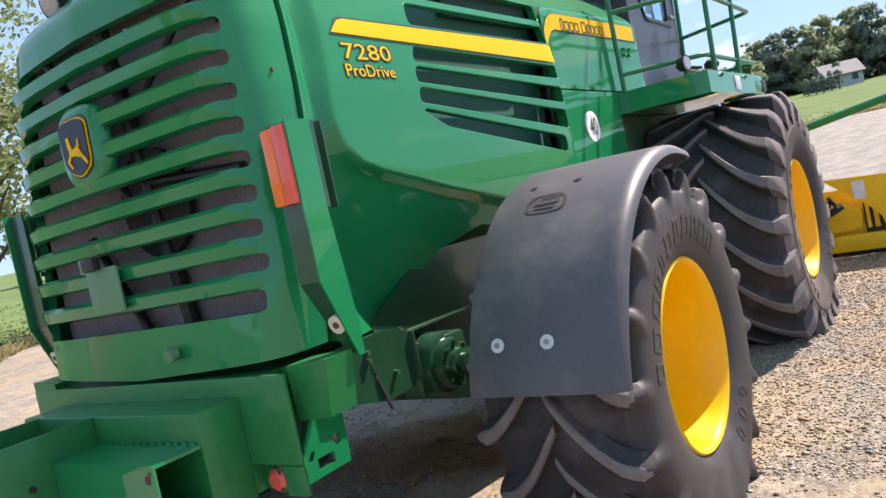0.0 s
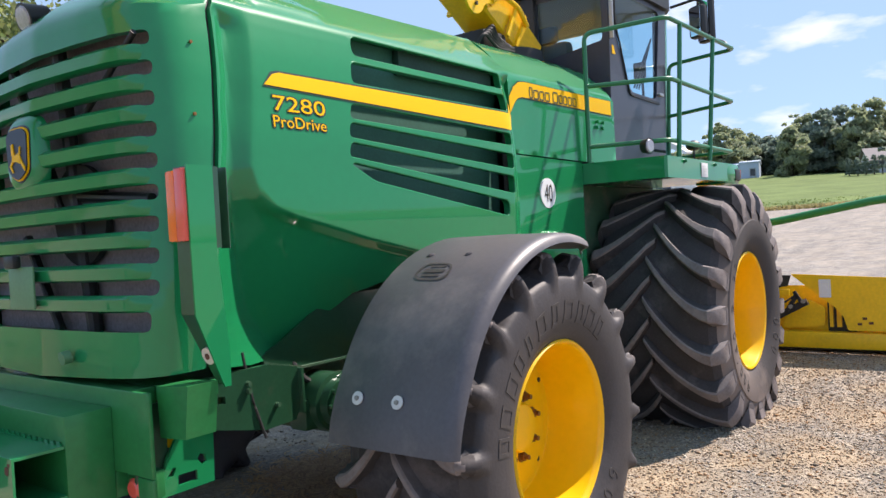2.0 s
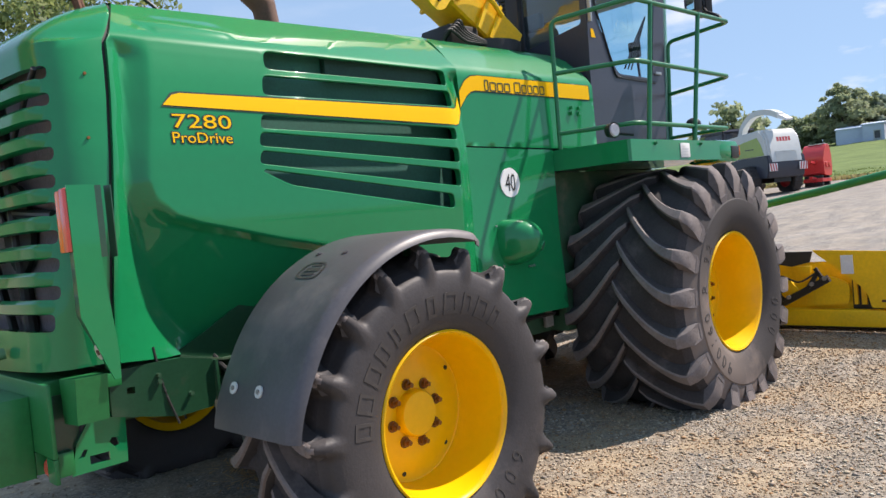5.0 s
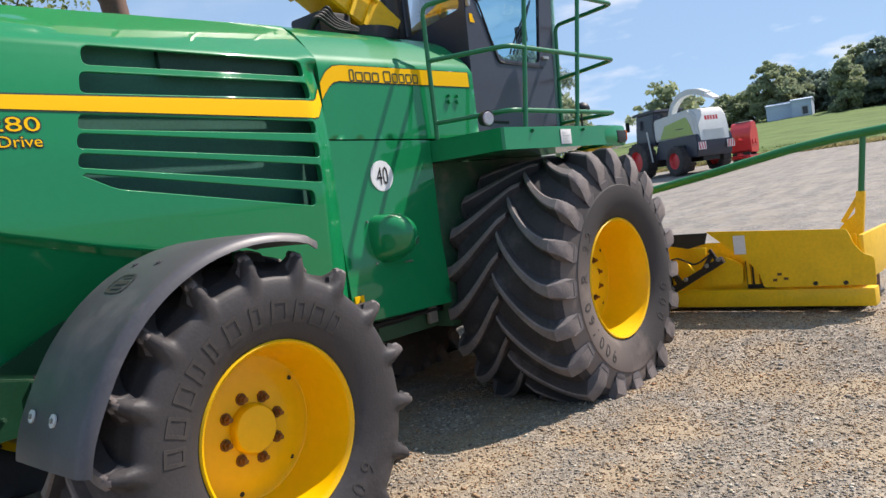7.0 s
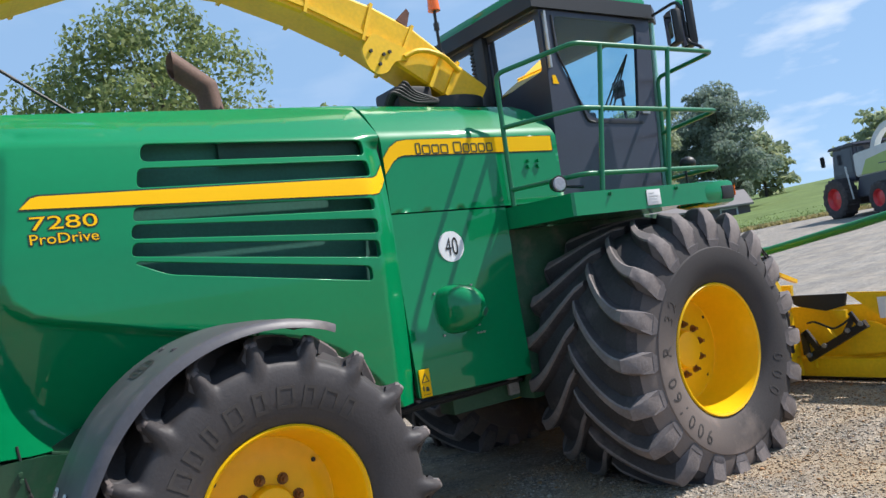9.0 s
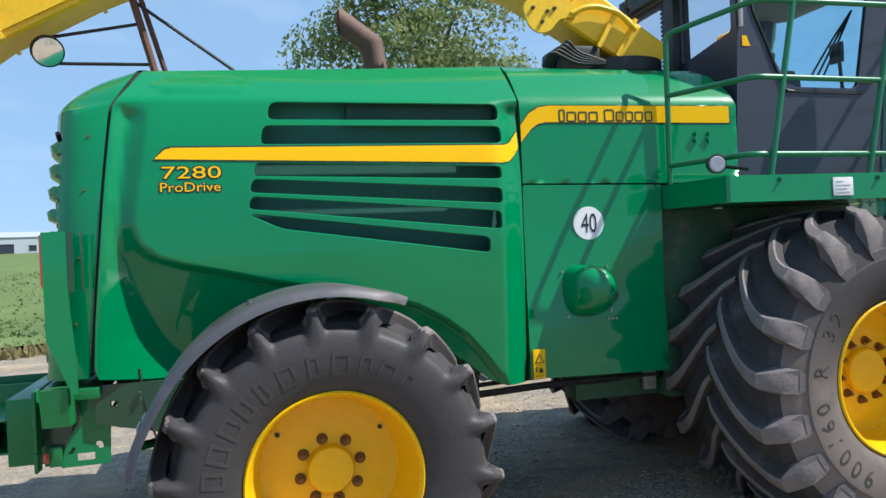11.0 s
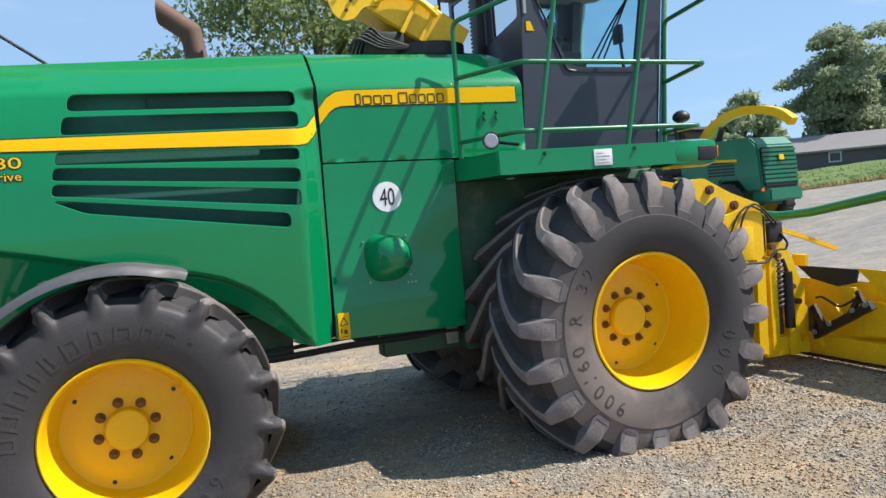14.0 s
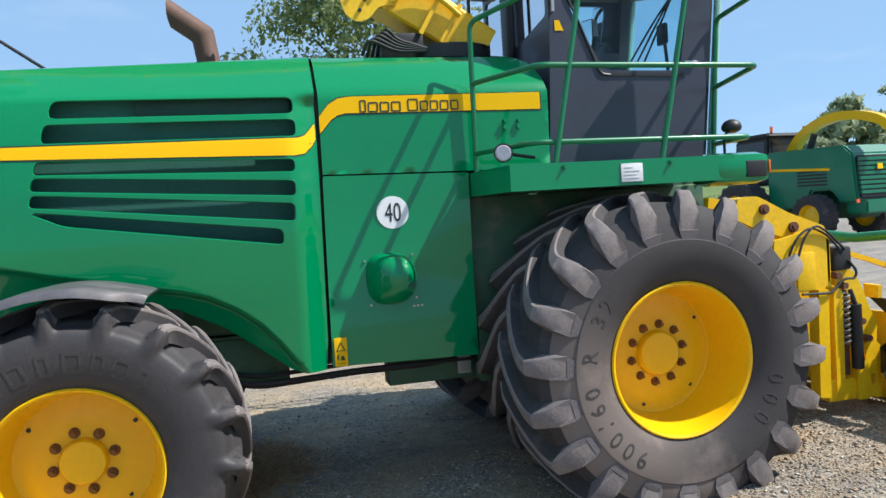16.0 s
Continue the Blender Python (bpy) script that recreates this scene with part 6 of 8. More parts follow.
# convex wide-angle mirror over the headlight
for sy in (1, -1):
    bm = bmesh.new()
    bmesh.ops.create_uvsphere(bm, u_segments=24, v_segments=14, radius=0.063)
    for v in bm.verts:
        v.co.z *= 0.85 if v.co.z > 0 else 0.6
    bmesh.ops.transform(bm, matrix=Matrix.Translation((3.87, sy * -0.87, 2.11)), verts=bm.verts)
    ball = part("convex_mirror", bm, M_BLACK, harvester, "black domed mirror on a stalk", 60)
    bm = bmesh.new()
    tube(bm, [(3.79, sy * -0.90, 1.91), (3.79, sy * -0.90, 2.06), (3.87, sy * -0.88, 2.10)], 0.009, 0.04, 8)
    part("mirror_stalk", bm, M_BLACK, ball)

# ---- discharge spout, exhaust, rear mirror ----
spine = [(2.50, 2.80), (2.24, 2.955), (1.87, 3.19), (1.58, 3.335), (1.15, 3.48), (0.68, 3.61), (0.2, 3.645), (-0.2, 3.585), (-0.6, 3.42), (-1.1, 3.20), (-1.6, 2.955), (-2.05, 2.66), (-2.5, 2.30)]
tall = [0.25, 0.27, 0.30, 0.26, 0.21, 0.19, 0.19, 0.19, 0.19, 0.20, 0.25, 0.32, 0.30]
bm = bmesh.new()
profs = [[(-0.15, -h / 2), (-0.13, -h / 2 - 0.012), (0.13, -h / 2 - 0.012), (0.15, -h / 2), (0.165, h / 2 - 0.02), (0.15, h / 2), (-0.15, h / 2), (-0.165, h / 2 - 0.02)] for h in tall]
sweep(bm, [(x, 0, z) for x, z in spine], profs)
spout = part("discharge_spout", bm, M_YELLOW_WORN, harvester, "worn yellow arched discharge spout", 30)
for i in range(1, 11):
    (x, z), h = spine[i], tall[i]
    bm = bmesh.new()
    t = Vector((spine[i + 1][0] - spine[i - 1][0], 0, spine[i + 1][1] - spine[i - 1][1])).normalized()
    sweep(bm, [Vector((x, 0, z)) - t * 0.012, Vector((x, 0, z)) + t * 0.012], rect(0.352, h + 0.026))
    part("spout_flange", bm, M_YELLOW_WORN, spout, "", 0)
bm = bmesh.new()
solid(bm, soft_poly([(1.49, 3.13), (1.53, 3.0), (1.60, 2.955), (1.68, 2.975), (1.75, 3.06), (1.88, 3.07), (1.88, 3.15), (1.72, 3.20), (1.60, 3.26)], 0.035, 3), lambda u, v: Vector((u, -0.19, v)), Vector((0, 0.02, 0)))
part("pivot_plate", bm, M_YELLOW_WORN, spout)
bm = bmesh.new()
tube(bm, [(1.83, -0.19, 3.09), (1.92, -0.20, 3.135), (2.02, -0.20, 3.145), (2.17, -0.20, 3.11), (2.30, -0.19, 3.0)], 0.019, 0.05, 10)
sweep(bm, [(2.15, -0.185, 3.10), (2.02, -0.185, 2.88)], rect(0.02, 0.03))
part("spout_strut", bm, M_YELLOW_WORN, spout)
for x, z in ((1.62, 3.03), (1.66, 3.10), (1.71, 3.12), (1.56, 3.12)):
    bm = bmesh.new()
    cyl(bm, (x, -0.191, z), (x, -0.205, z), 0.013, seg=8)
    part("spout_bolt", bm, M_BLACK, spout)
for k in range(7):
    x = 1.22 + 0.075 * k
    z = table(x, [1.15, 1.58, 1.87], [3.40, 3.245, 3.08])
    bm = bmesh.new()
    cyl(bm, (x, -0.158, z), (x, -0.166, z - 0.001), 0.008, seg=8)
    part("spout_bolt", bm, M_RUSTY, spout)
bm = bmesh.new()
sweep(bm, [(x, -0.164, z - h / 2 + 0.035) for (x, z), h in zip(spine[2:11], tall[2:11])], rect(0.012, 0.03))
part("spout_rib", bm, M_YELLOW_WORN, spout, "", 0)
bm = bmesh.new()
cyl(bm, (2.25, 0, 2.66), (2.25, 0, 2.80), 0.30, seg=32)
box(bm, (1.75, -0.16, 2.72), (2.05, 0.16, 2.90), 0.03)
part("spout_turntable", bm, M_BLACK, harvester)
for k in range(5):
    bm = bmesh.new()
    tube(bm, [(1.62 + 0.04 * k, -0.18 + 0.05 * k, 2.74), (1.66 + 0.03 * k, -0.22, 2.84 + 0.02 * k), (1.85, -0.2, 2.76 + 0.02 * k), (2.1, -0.22, 2.76)], 0.012, 0.06, 6)
    part("hydraulic_hose", bm, M_RUBBER, harvester)
bm = bmesh.new()
solid(bm, [(1.83, 3.37), (1.93, 3.46), (1.95, 3.43), (1.91, 3.32)], lambda u, v: Vector((u, -0.16, v)), Vector((0, 0.02, 0)))
part("spout_lug", bm, M_RUSTY, spout)
# spout rest with a round mirror at the tail
bm = bmesh.new()
tube(bm, [(-0.76, -0.02, 2.64), (-0.92, -0.02, 3.28)], 0.022, 0.02, 8)
tube(bm, [(-0.70, 0.06, 2.64), (-0.88, 0.06, 3.28)], 0.016, 0.02, 8)
rest = part("spout_rest", bm, M_RUSTY, harvester, "rusty spout rest")
for pts in ([(-0.86, -0.02, 2.98), (-1.38, -0.02, 2.88)], [(-0.80, -0.02, 2.745), (-1.34, -0.02, 2.74)], [(-0.30, -0.02, 2.70), (-0.80, -0.02, 3.06), (-1.0, -0.02, 3.2)]):
    bm = bmesh.new()
    tube(bm, pts, 0.010, 0.02, 8)
    part("rest_bar", bm, M_BLACK, rest)
bm = bmesh.new()
sweep(bm, [(-1.35, -0.02, 2.815), (-1.335, -0.065, 2.795)], disc(0.088, 20))
rm = part("rear_mirror", bm, M_BLACK, harvester, "oval rear-view mirror on bars")
bm = bmesh.new()
sweep(bm, [(-1.3345, -0.0665, 2.7943), (-1.3335, -0.0695, 2.793)], disc(0.079, 20))
part("mirror_glass", bm, M_MIRROR, rm)
bm = bmesh.new()
# two straight lengths, mitred at the bend and slashed upright at the mouth
foot, bend, mouth = Vector((0.680, 0.46, 2.55)), Vector((0.612, 0.46, 3.03)), Vector((0.385, 0.46, 3.195))
low_way, top_way = (bend - foot).normalized(), (mouth - bend).normalized()
mitre = (low_way + top_way).normalized()
rings = []
for k in range(24):
    off = Vector((math.cos(2 * math.pi * k / 24) * low_way.z, math.sin(2 * math.pi * k / 24), -math.cos(2 * math.pi * k / 24) * low_way.x)) * 0.079
    at_bend = foot + off + low_way * ((bend - foot - off).dot(mitre) / low_way.dot(mitre))
    at_mouth = at_bend + top_way * ((mouth.x - at_bend.x) / top_way.x)
    at_mouth -= top_way * (0.045 * min(1.0, abs(at_mouth.z - mouth.z) / 0.115) ** 4)
    rings.append([bm.verts.new(p) for p in (foot + off, at_bend - low_way * 0.012, at_bend + top_way * 0.012, at_mouth, at_mouth + Vector((0.004, 0, 0)) + (mouth - at_mouth) * 0.07, at_bend + (bend - at_bend) * 0.1)])
for a, b in zip(rings, rings[1:] + rings[:1]):
    for j in range(5):
        bm.faces.new((a[j], b[j], b[j + 1], a[j + 1]))
part("exhaust_pipe", bm, M_EXHAUST, harvester, "rusty brown bent exhaust pipe", 50)

# ---- feeder house and lift frame ahead of the front wheels ----
bm = bmesh.new()
sweep(bm, [(3.85, 0, 1.40), (4.10, 0, 1.36), (4.55, 0, 1.05), (4.85, 0, 0.75)], rect(1.10, 0.55))
feeder = part("feeder_house", bm, M_YELLOW_WORN, harvester, "worn yellow feeder house", 20)
for sy in (1, -1):
    F = lambda y: (lambda u, v: Vector((u, sy * y, v)))
    T = lambda w: Vector((0, sy * w, 0))
    bm = bmesh.new()
    solid(bm, soft_poly([(3.86, 1.53), (3.92, 1.655), (4.06, 1.66), (4.30, 1.535), (4.58, 1.43), (4.58, 1.31), (4.30, 1.36), (4.05, 1.44)], 0.03, 3), F(-0.84), T(0.16))
    arm = part("lift_arm", bm, M_YELLOW_WORN, feeder, "worn yellow lift arm with pins", 0)
    for x, z in ((4.10, 1.57), (4.32, 1.44)):
        bm = bmesh.new()
        cyl(bm, (x, sy * -0.84, z), (x, sy * -0.862, z), 0.034, seg=16)
        cyl(bm, (x, sy * -0.862, z), (x, sy * -0.872, z), 0.018, seg=8)
        part("arm_pin", bm, M_RUSTY, arm)
    bm = bmesh.new()
    solid(bm, soft_poly([(4.10, 1.0), (4.48, 1.02), (4.53, 1.08), (4.53, 1.33), (4.45, 1.415), (4.36, 1.415), (4.10, 1.36)], 0.03, 3), F(-0.93), T(0.02))
    box(bm, (4.50, sy * -0.93, 1.02), (4.53, sy * -0.66, 1.36), 0.006)
    frame_p = part("lift_frame", bm, M_YELLOW_WORN, feeder, "chipped yellow lift frame with hoses", 0)
    bm = bmesh.new()
    box(bm, (4.26, sy * -0.945, 1.02), (4.40, sy * -0.931, 1.27), 0.012)
    part("cover_box", bm, M_YELLOW_WORN, frame_p)
    for pts in ([(4.40, 0.30), (4.485, 0.29), (4.50, 1.015), (4.42, 1.015)], [(4.535, 0.30), (4.598, 0.30), (4.610, 0.99), (4.565, 1.03), (4.535, 0.96)], [(4.70, 0.25), (4.79, 0.25), (4.79, 0.50), (4.73, 0.56), (4.70, 0.50)]):
        bm = bmesh.new()
        solid(bm, soft_poly(pts, 0.012, 2), F(-0.94), T(0.09))
        part("frame_post", bm, M_YELLOW_WORN, frame_p, "", 0)
    bm = bmesh.new()
    sheet(bm, soft_poly([(4.795, 0.62), (4.84, 0.66), (4.915, 0.60), (4.915, 0.24), (4.795, 0.26)], 0.012, 2), F(-0.92), T(0.03), [soft_poly([(4.83, 0.33), (4.885, 0.33), (4.885, 0.41), (4.83, 0.41)], 0.02, 3)], 0.05)
    part("hook_plate", bm, M_YELLOW_WORN, frame_p, "", 0)
    bm = bmesh.new()
    box(bm, (4.484, sy * -0.925, 0.255), (4.702, sy * -0.80, 0.40), 0.012)
    part("frame_foot", bm, M_YELLOW_WORN, frame_p)
    bm = bmesh.new()
    solid(bm, soft_poly([(4.57, 1.10), (4.62, 1.165), (4.735, 1.12), (4.80, 1.01), (4.86, 0.85), (4.915, 0.74), (4.90, 0.60), (4.80, 0.60), (4.785, 0.72), (4.72, 0.90), (4.655, 1.01), (4.58, 1.04)], 0.025, 3), F(-0.90), T(0.06))
    part("curved_bracket", bm, M_YELLOW_WORN, frame_p, "", 0)
    bm = bmesh.new()
    cyl(bm, (4.695, sy * -0.955, 0.47), (4.690, sy * -0.955, 0.90), 0.038, seg=16)
    cyl(bm, (4.690, sy * -0.955, 0.90), (4.665, sy * -0.94, 1.00), 0.016, seg=10)
    part("lift_cylinder", bm, M_BLACK, frame_p, "black hydraulic cylinder")
    bm = bmesh.new()
    sweep(bm, [(4.625 + 0.022 * math.cos(i * 0.7), sy * -0.945 + 0.022 * math.sin(i * 0.7), 0.63 + 0.0042 * i) for i in range(86)], disc(0.006, 6))
    part("coil_spring", bm, M_WORNGREY, frame_p, "dull steel coil spring")
    bm = bmesh.new()
    box(bm, (4.615, sy * -0.92, 0.42), (4.665, sy * -0.86, 1.0), 0.01)
    part("spring_guide", bm, M_RUSTY, frame_p)
    bm = bmesh.new()
    box(bm, (4.555, sy * -0.935, 1.13), (4.70, sy * -0.80, 1.29), 0.025)
    part("hose_coupler", bm, M_RUBBER, frame_p, "black hose coupler block")
    for k in (0, 2):
        bm = bmesh.new()
        tube(bm, [(4.18 + 0.035 * k, sy * (-0.945 - 0.006 * k), 1.22), (4.25 + 0.03 * k, sy * -0.955, 1.37), (4.36 + 0.02 * k, sy * -0.955, 1.44 + 0.006 * k), (4.50, sy * -0.945, 1.38 + 0.01 * k), (4.60 + 0.02 * k, sy * -0.94, 1.27)], 0.008, 0.08, 6)
        part("frame_hose", bm, M_RUBBER, frame_p)
    bm = bmesh.new()
    tube(bm, [(4.66, sy * -0.94, 1.20), (4.72, sy * -0.95, 1.12), (4.70, sy * -0.95, 1.07), (4.62, sy * -0.95, 1.08), (4.56, sy * -0.95, 1.03), (4.50, sy * -0.955, 0.99), (4.28, sy * -0.955, 1.0)], 0.009, 0.05, 6)
    part("frame_hose", bm, M_RUBBER, frame_p)
    for x, z in ((4.62, 1.03), (4.75, 0.78), (4.80, 0.66), (4.57, 1.10)):
        bm = bmesh.new()
        cyl(bm, (x, sy * -0.90, z), (x, sy * -0.96, z), 0.022, seg=10)
        part("frame_pin", bm, M_RUSTY, frame_p)

# ---- header in front ----
header = thing("crop_header", (5.3, 0, GROUND), "low yellow crop header mounted ahead of the front wheels", "header")
for sy in (1, -1):
    Y = lambda u, v: Vector((4.93, sy * u, v))
    bm = bmesh.new()
    solid(bm, soft_poly([(-1.36, 0.92), (-2.52, 0.86), (-2.56, 0.74), (-2.62, 0.66), (-2.70, 0.62), (-2.70, 0.40), (-1.83, 0.40), (-1.80, 0.52), (-1.74, 0.60)], 0.02, 2), Y, Vector((0.012, 0, 0)))
    cover_plate = part("rear_cover_plate", bm, M_YELLOW_WORN, header, "flat yellow cover plate with a pale label", 0)
    bm = bmesh.new()
    box(bm, (4.922, sy * -1.705, 0.70), (4.929, sy * -1.605, 0.865))
    part("pale_label", bm, M_PAPER, cover_plate)
    for a, b in ((-1.95, 0.50), (-2.0, 0.46), (-1.91, 0.45)):
        bm = bmesh.new()
        box(bm, (4.925, sy * a, b), (4.929, sy * (a - 0.035), b + 0.022))
        part("chipped_label", bm, M_RUSTY, cover_plate)
    for u in (-2.25, -2.48):
        bm = bmesh.new()
        cyl(bm, (4.93, sy * u, 0.425), (4.915, sy * u, 0.425), 0.018, seg=8)
        part("cover_bolt", bm, M_BLACK, cover_plate)
    bm = bmesh.new()
    box(bm, (4.95, sy * -2.68, 0.225), (5.10, sy * -0.02, 0.375), 0.012)
    part("bottom_beam", bm, M_YELLOW_WORN, header, "chipped yellow bottom beam")
    bm = bmesh.new()
    box(bm, (5.0, sy * -2.62, 0.42), (5.9, sy * -2.58, 0.80), 0.01)
    part("side_wall", bm, M_YELLOW_WORN, header)
    bm = bmesh.new()
    solid(bm, soft_poly([(-1.27, 0.40), (-1.28, 0.53), (-1.36, 0.66), (-1.50, 0.67), (-1.64, 0.60), (-1.63, 0.43)], 0.04, 3), lambda u, v: Vector((5.0, sy * u, v)), Vector((0.03, 0, 0)))
    part("drive_cover", bm, M_YELLOW_WORN, header, "rounded yellow drive cover", 0)
    for u0, u1 in ((-1.67, -1.70), (-1.73, -1.77)):
        bm = bmesh.new()
        solid(bm, [(u0, 0.42), (u1, 0.42), (u1, 0.64), (u0, 0.70)], lambda u, v: Vector((5.0, sy * u, v)), Vector((0.06, 0, 0)))
        part("inner_rib", bm, M_YELLOW_WORN, header, "", 0)
    bm = bmesh.new()
    box(bm, (5.07, sy * -2.55, 0.37), (5.09, sy * -0.05, 0.80))
    part("inner_wall", bm, M_YELLOW_WORN, header)
    # added black panel imitates the dark gap beside the ribs
    bm = bmesh.new()
    box(bm, (5.035, sy * -1.88, 0.376), (5.068, sy * -1.65, 0.66))
    part("drive_recess", bm, M_BLACK, header)
    bm = bmesh.new()
    sweep(bm, [(4.90, sy * -0.99, 0.385), (4.90, sy * -1.505, 0.665)], rect(0.05, 0.062))
    guard = part("drive_shaft_guard", bm, M_BLACK, header, "black hinged support bar")
    for a0, z0, a1, z1, w in ((-1.0, 0.62, -1.10, 0.46, 0.05), (-0.99, 0.60, -0.99, 0.42, 0.05), (-1.33, 0.58, -1.42, 0.72, 0.035), (-1.46, 0.66, -1.40, 0.76, 0.03)):
        bm = bmesh.new()
        sweep(bm, [(4.88, sy * a0, z0), (4.88, sy * a1, z1)], rect(0.03, w))
        part("bar_stay", bm, M_BLACK, guard)
    for a0, z0 in ((-1.02, 0.42), (-1.16, 0.50), (-1.37, 0.62), (-1.48, 0.67)):
        bm = bmesh.new()
        cyl(bm, (4.868, sy * a0, z0), (4.850, sy * a0, z0), 0.020, seg=10)
        part("bar_pin", bm, M_WORNGREY, guard)
    bm = bmesh.new()
    tube(bm, [(4.90, sy * -1.02, 0.68), (4.87, sy * -1.10, 0.70), (4.87, sy * -1.25, 0.63), (4.87, sy * -1.32, 0.66), (4.90, sy * -1.40, 0.72)], 0.009, 0.04, 6)
    part("bar_hose", bm, M_RUBBER, guard)
    bm = bmesh.new()
    solid(bm, [(-0.80, 0.915), (-1.36, 0.906), (-1.33, 0.807), (-1.174, 0.771), (-0.93, 0.82)], lambda u, v: Vector((4.95, sy * u, v)), Vector((0.02, 0, 0)))
    part("rubber_flap", bm, M_RUBBER, header)
    for poly in ([(-1.235, 0.777), (-1.35, 0.775), (-1.344, 0.713), (-1.28, 0.708)], [(-1.13, 0.62), (-1.17, 0.64), (-1.24, 0.54), (-1.19, 0.50)], [(-0.79, 1.01), (-0.92, 1.005), (-0.912, 0.918), (-0.80, 0.918)], [(-0.95, 0.60), (-1.02, 0.58), (-1.03, 0.30), (-0.95, 0.30)]):
        bm = bmesh.new()
        solid(bm, poly, lambda u, v: Vector((4.915, sy * u, v)), Vector((0.034, 0, 0)))
        part("linkage_plate", bm, M_YELLOW_WORN, header, "", 0)
    # crop guide post and the bowed green push bar
    bm = bmesh.new()
    sweep(bm, [(5.55, sy * -2.42, 0.40), (5.60, sy * -2.50, 1.12)], rect(0.05, 0.07))
    solid(bm, soft_poly([(-2.30, 0.44), (-2.46, 0.44), (-2.50, 0.98), (-2.38, 0.88), (-2.30, 0.80)], 0.03, 3), lambda u, v: Vector((5.56, sy * u, v)), Vector((0.02, 0, 0)))
    sweep(bm, [(5.58, sy * -2.34, 0.86), (5.60, sy * -2.48, 1.08)], rect(0.03, 0.04))
    part("guide_post", bm, M_YELLOW_WORN, header, "", 0)
    bm = bmesh.new()
    cyl(bm, (5.60, sy * -2.50, 1.10), (5.60, sy * -2.555, 1.60), 0.026, seg=12)
    part("green_post", bm, M_GREEN_RAIL, header)
bm = bmesh.new()
half = [(0.0, 1.275), (0.35, 1.30), (0.58, 1.335), (0.9, 1.385), (1.2, 1.43), (1.6, 1.50), (1.95, 1.56), (2.35, 1.605), (2.75, 1.63)]
sweep(bm, [(5.6, y, z) for y, z in [(-a, b) for a, b in half[::-1]] + half[1:]], disc(0.040, 12))
part("push_bar", bm, M_GREEN_DULL, header, "long bowed green push bar", 60)
bm = bmesh.new()
sweep(bm, [(4.75, -0.50, 1.30), (5.25, -0.50, 1.14), (5.70, -0.50, 0.975)], rect(0.04, 0.035))
part("marker_arm", bm, M_YELLOW, header)
bm = bmesh.new()
cyl(bm, (5.55, -2.55, 0.32), (5.55, 2.55, 0.32), 0.20, seg=20)
part("intake_drum", bm, M_RUSTY, header)
bm = bmesh.new()
box(bm, (5.11, -2.55, 0.185), (5.9, 2.55, 0.217), 0.01)
part("bottom_pan", bm, M_BLACK, header)
for y in (-1.6, -0.5, 0.5, 1.6):
    bm = bmesh.new()
    box(bm, (5.45, y - 0.06, 0.158), (5.85, y + 0.06, 0.184), 0.006)
    part("skid_shoe", bm, M_BLACK, header)

# ---- trees ----
def leaf_cloud(centres, radii, count, size, rng, flat=0.55):
    """Many single leaves as small bent quads, thick near the clump's rim."""
    verts, faces = [], []
    c = np.array(centres)
    r = np.array(radii)
    which = rng.choice(len(c), count, p=r ** 2 / np.sum(r ** 2))
    d = rng.normal(size=(count, 3))
    d /= np.linalg.norm(d, axis=1)[:, None]
    d[:, 2] = np.where(d[:, 2] < -0.3, -d[:, 2] * 0.5, d[:, 2])
    p = c[which] + d * (r[which] * rng.uniform(0.45, 1.08, count) ** 0.6)[:, None] * np.array([1, 1, 0.8])
    n = d + rng.normal(size=(count, 3)) * 0.7
    n /= np.linalg.norm(n, axis=1)[:, None]
    a = np.cross(n, rng.normal(size=(count, 3)))
    a /= np.linalg.norm(a, axis=1)[:, None]
    b = np.cross(n, a)
    s = size * rng.uniform(0.6, 1.4, count)[:, None]
    quad = np.stack([p - a * s, p + b * s * flat, p + a * s, p - b * s * flat], axis=1)
    return quad.reshape(-1, 3), np.arange(count * 4).reshape(-1, 4)


def mesh_of(name, verts, faces, material):
    me = bpy.data.meshes.new(name)
    me.from_pydata([tuple(v) for v in verts], [], [tuple(int(i) for i in f) for f in faces])
    me.materials.append(material)
    return me


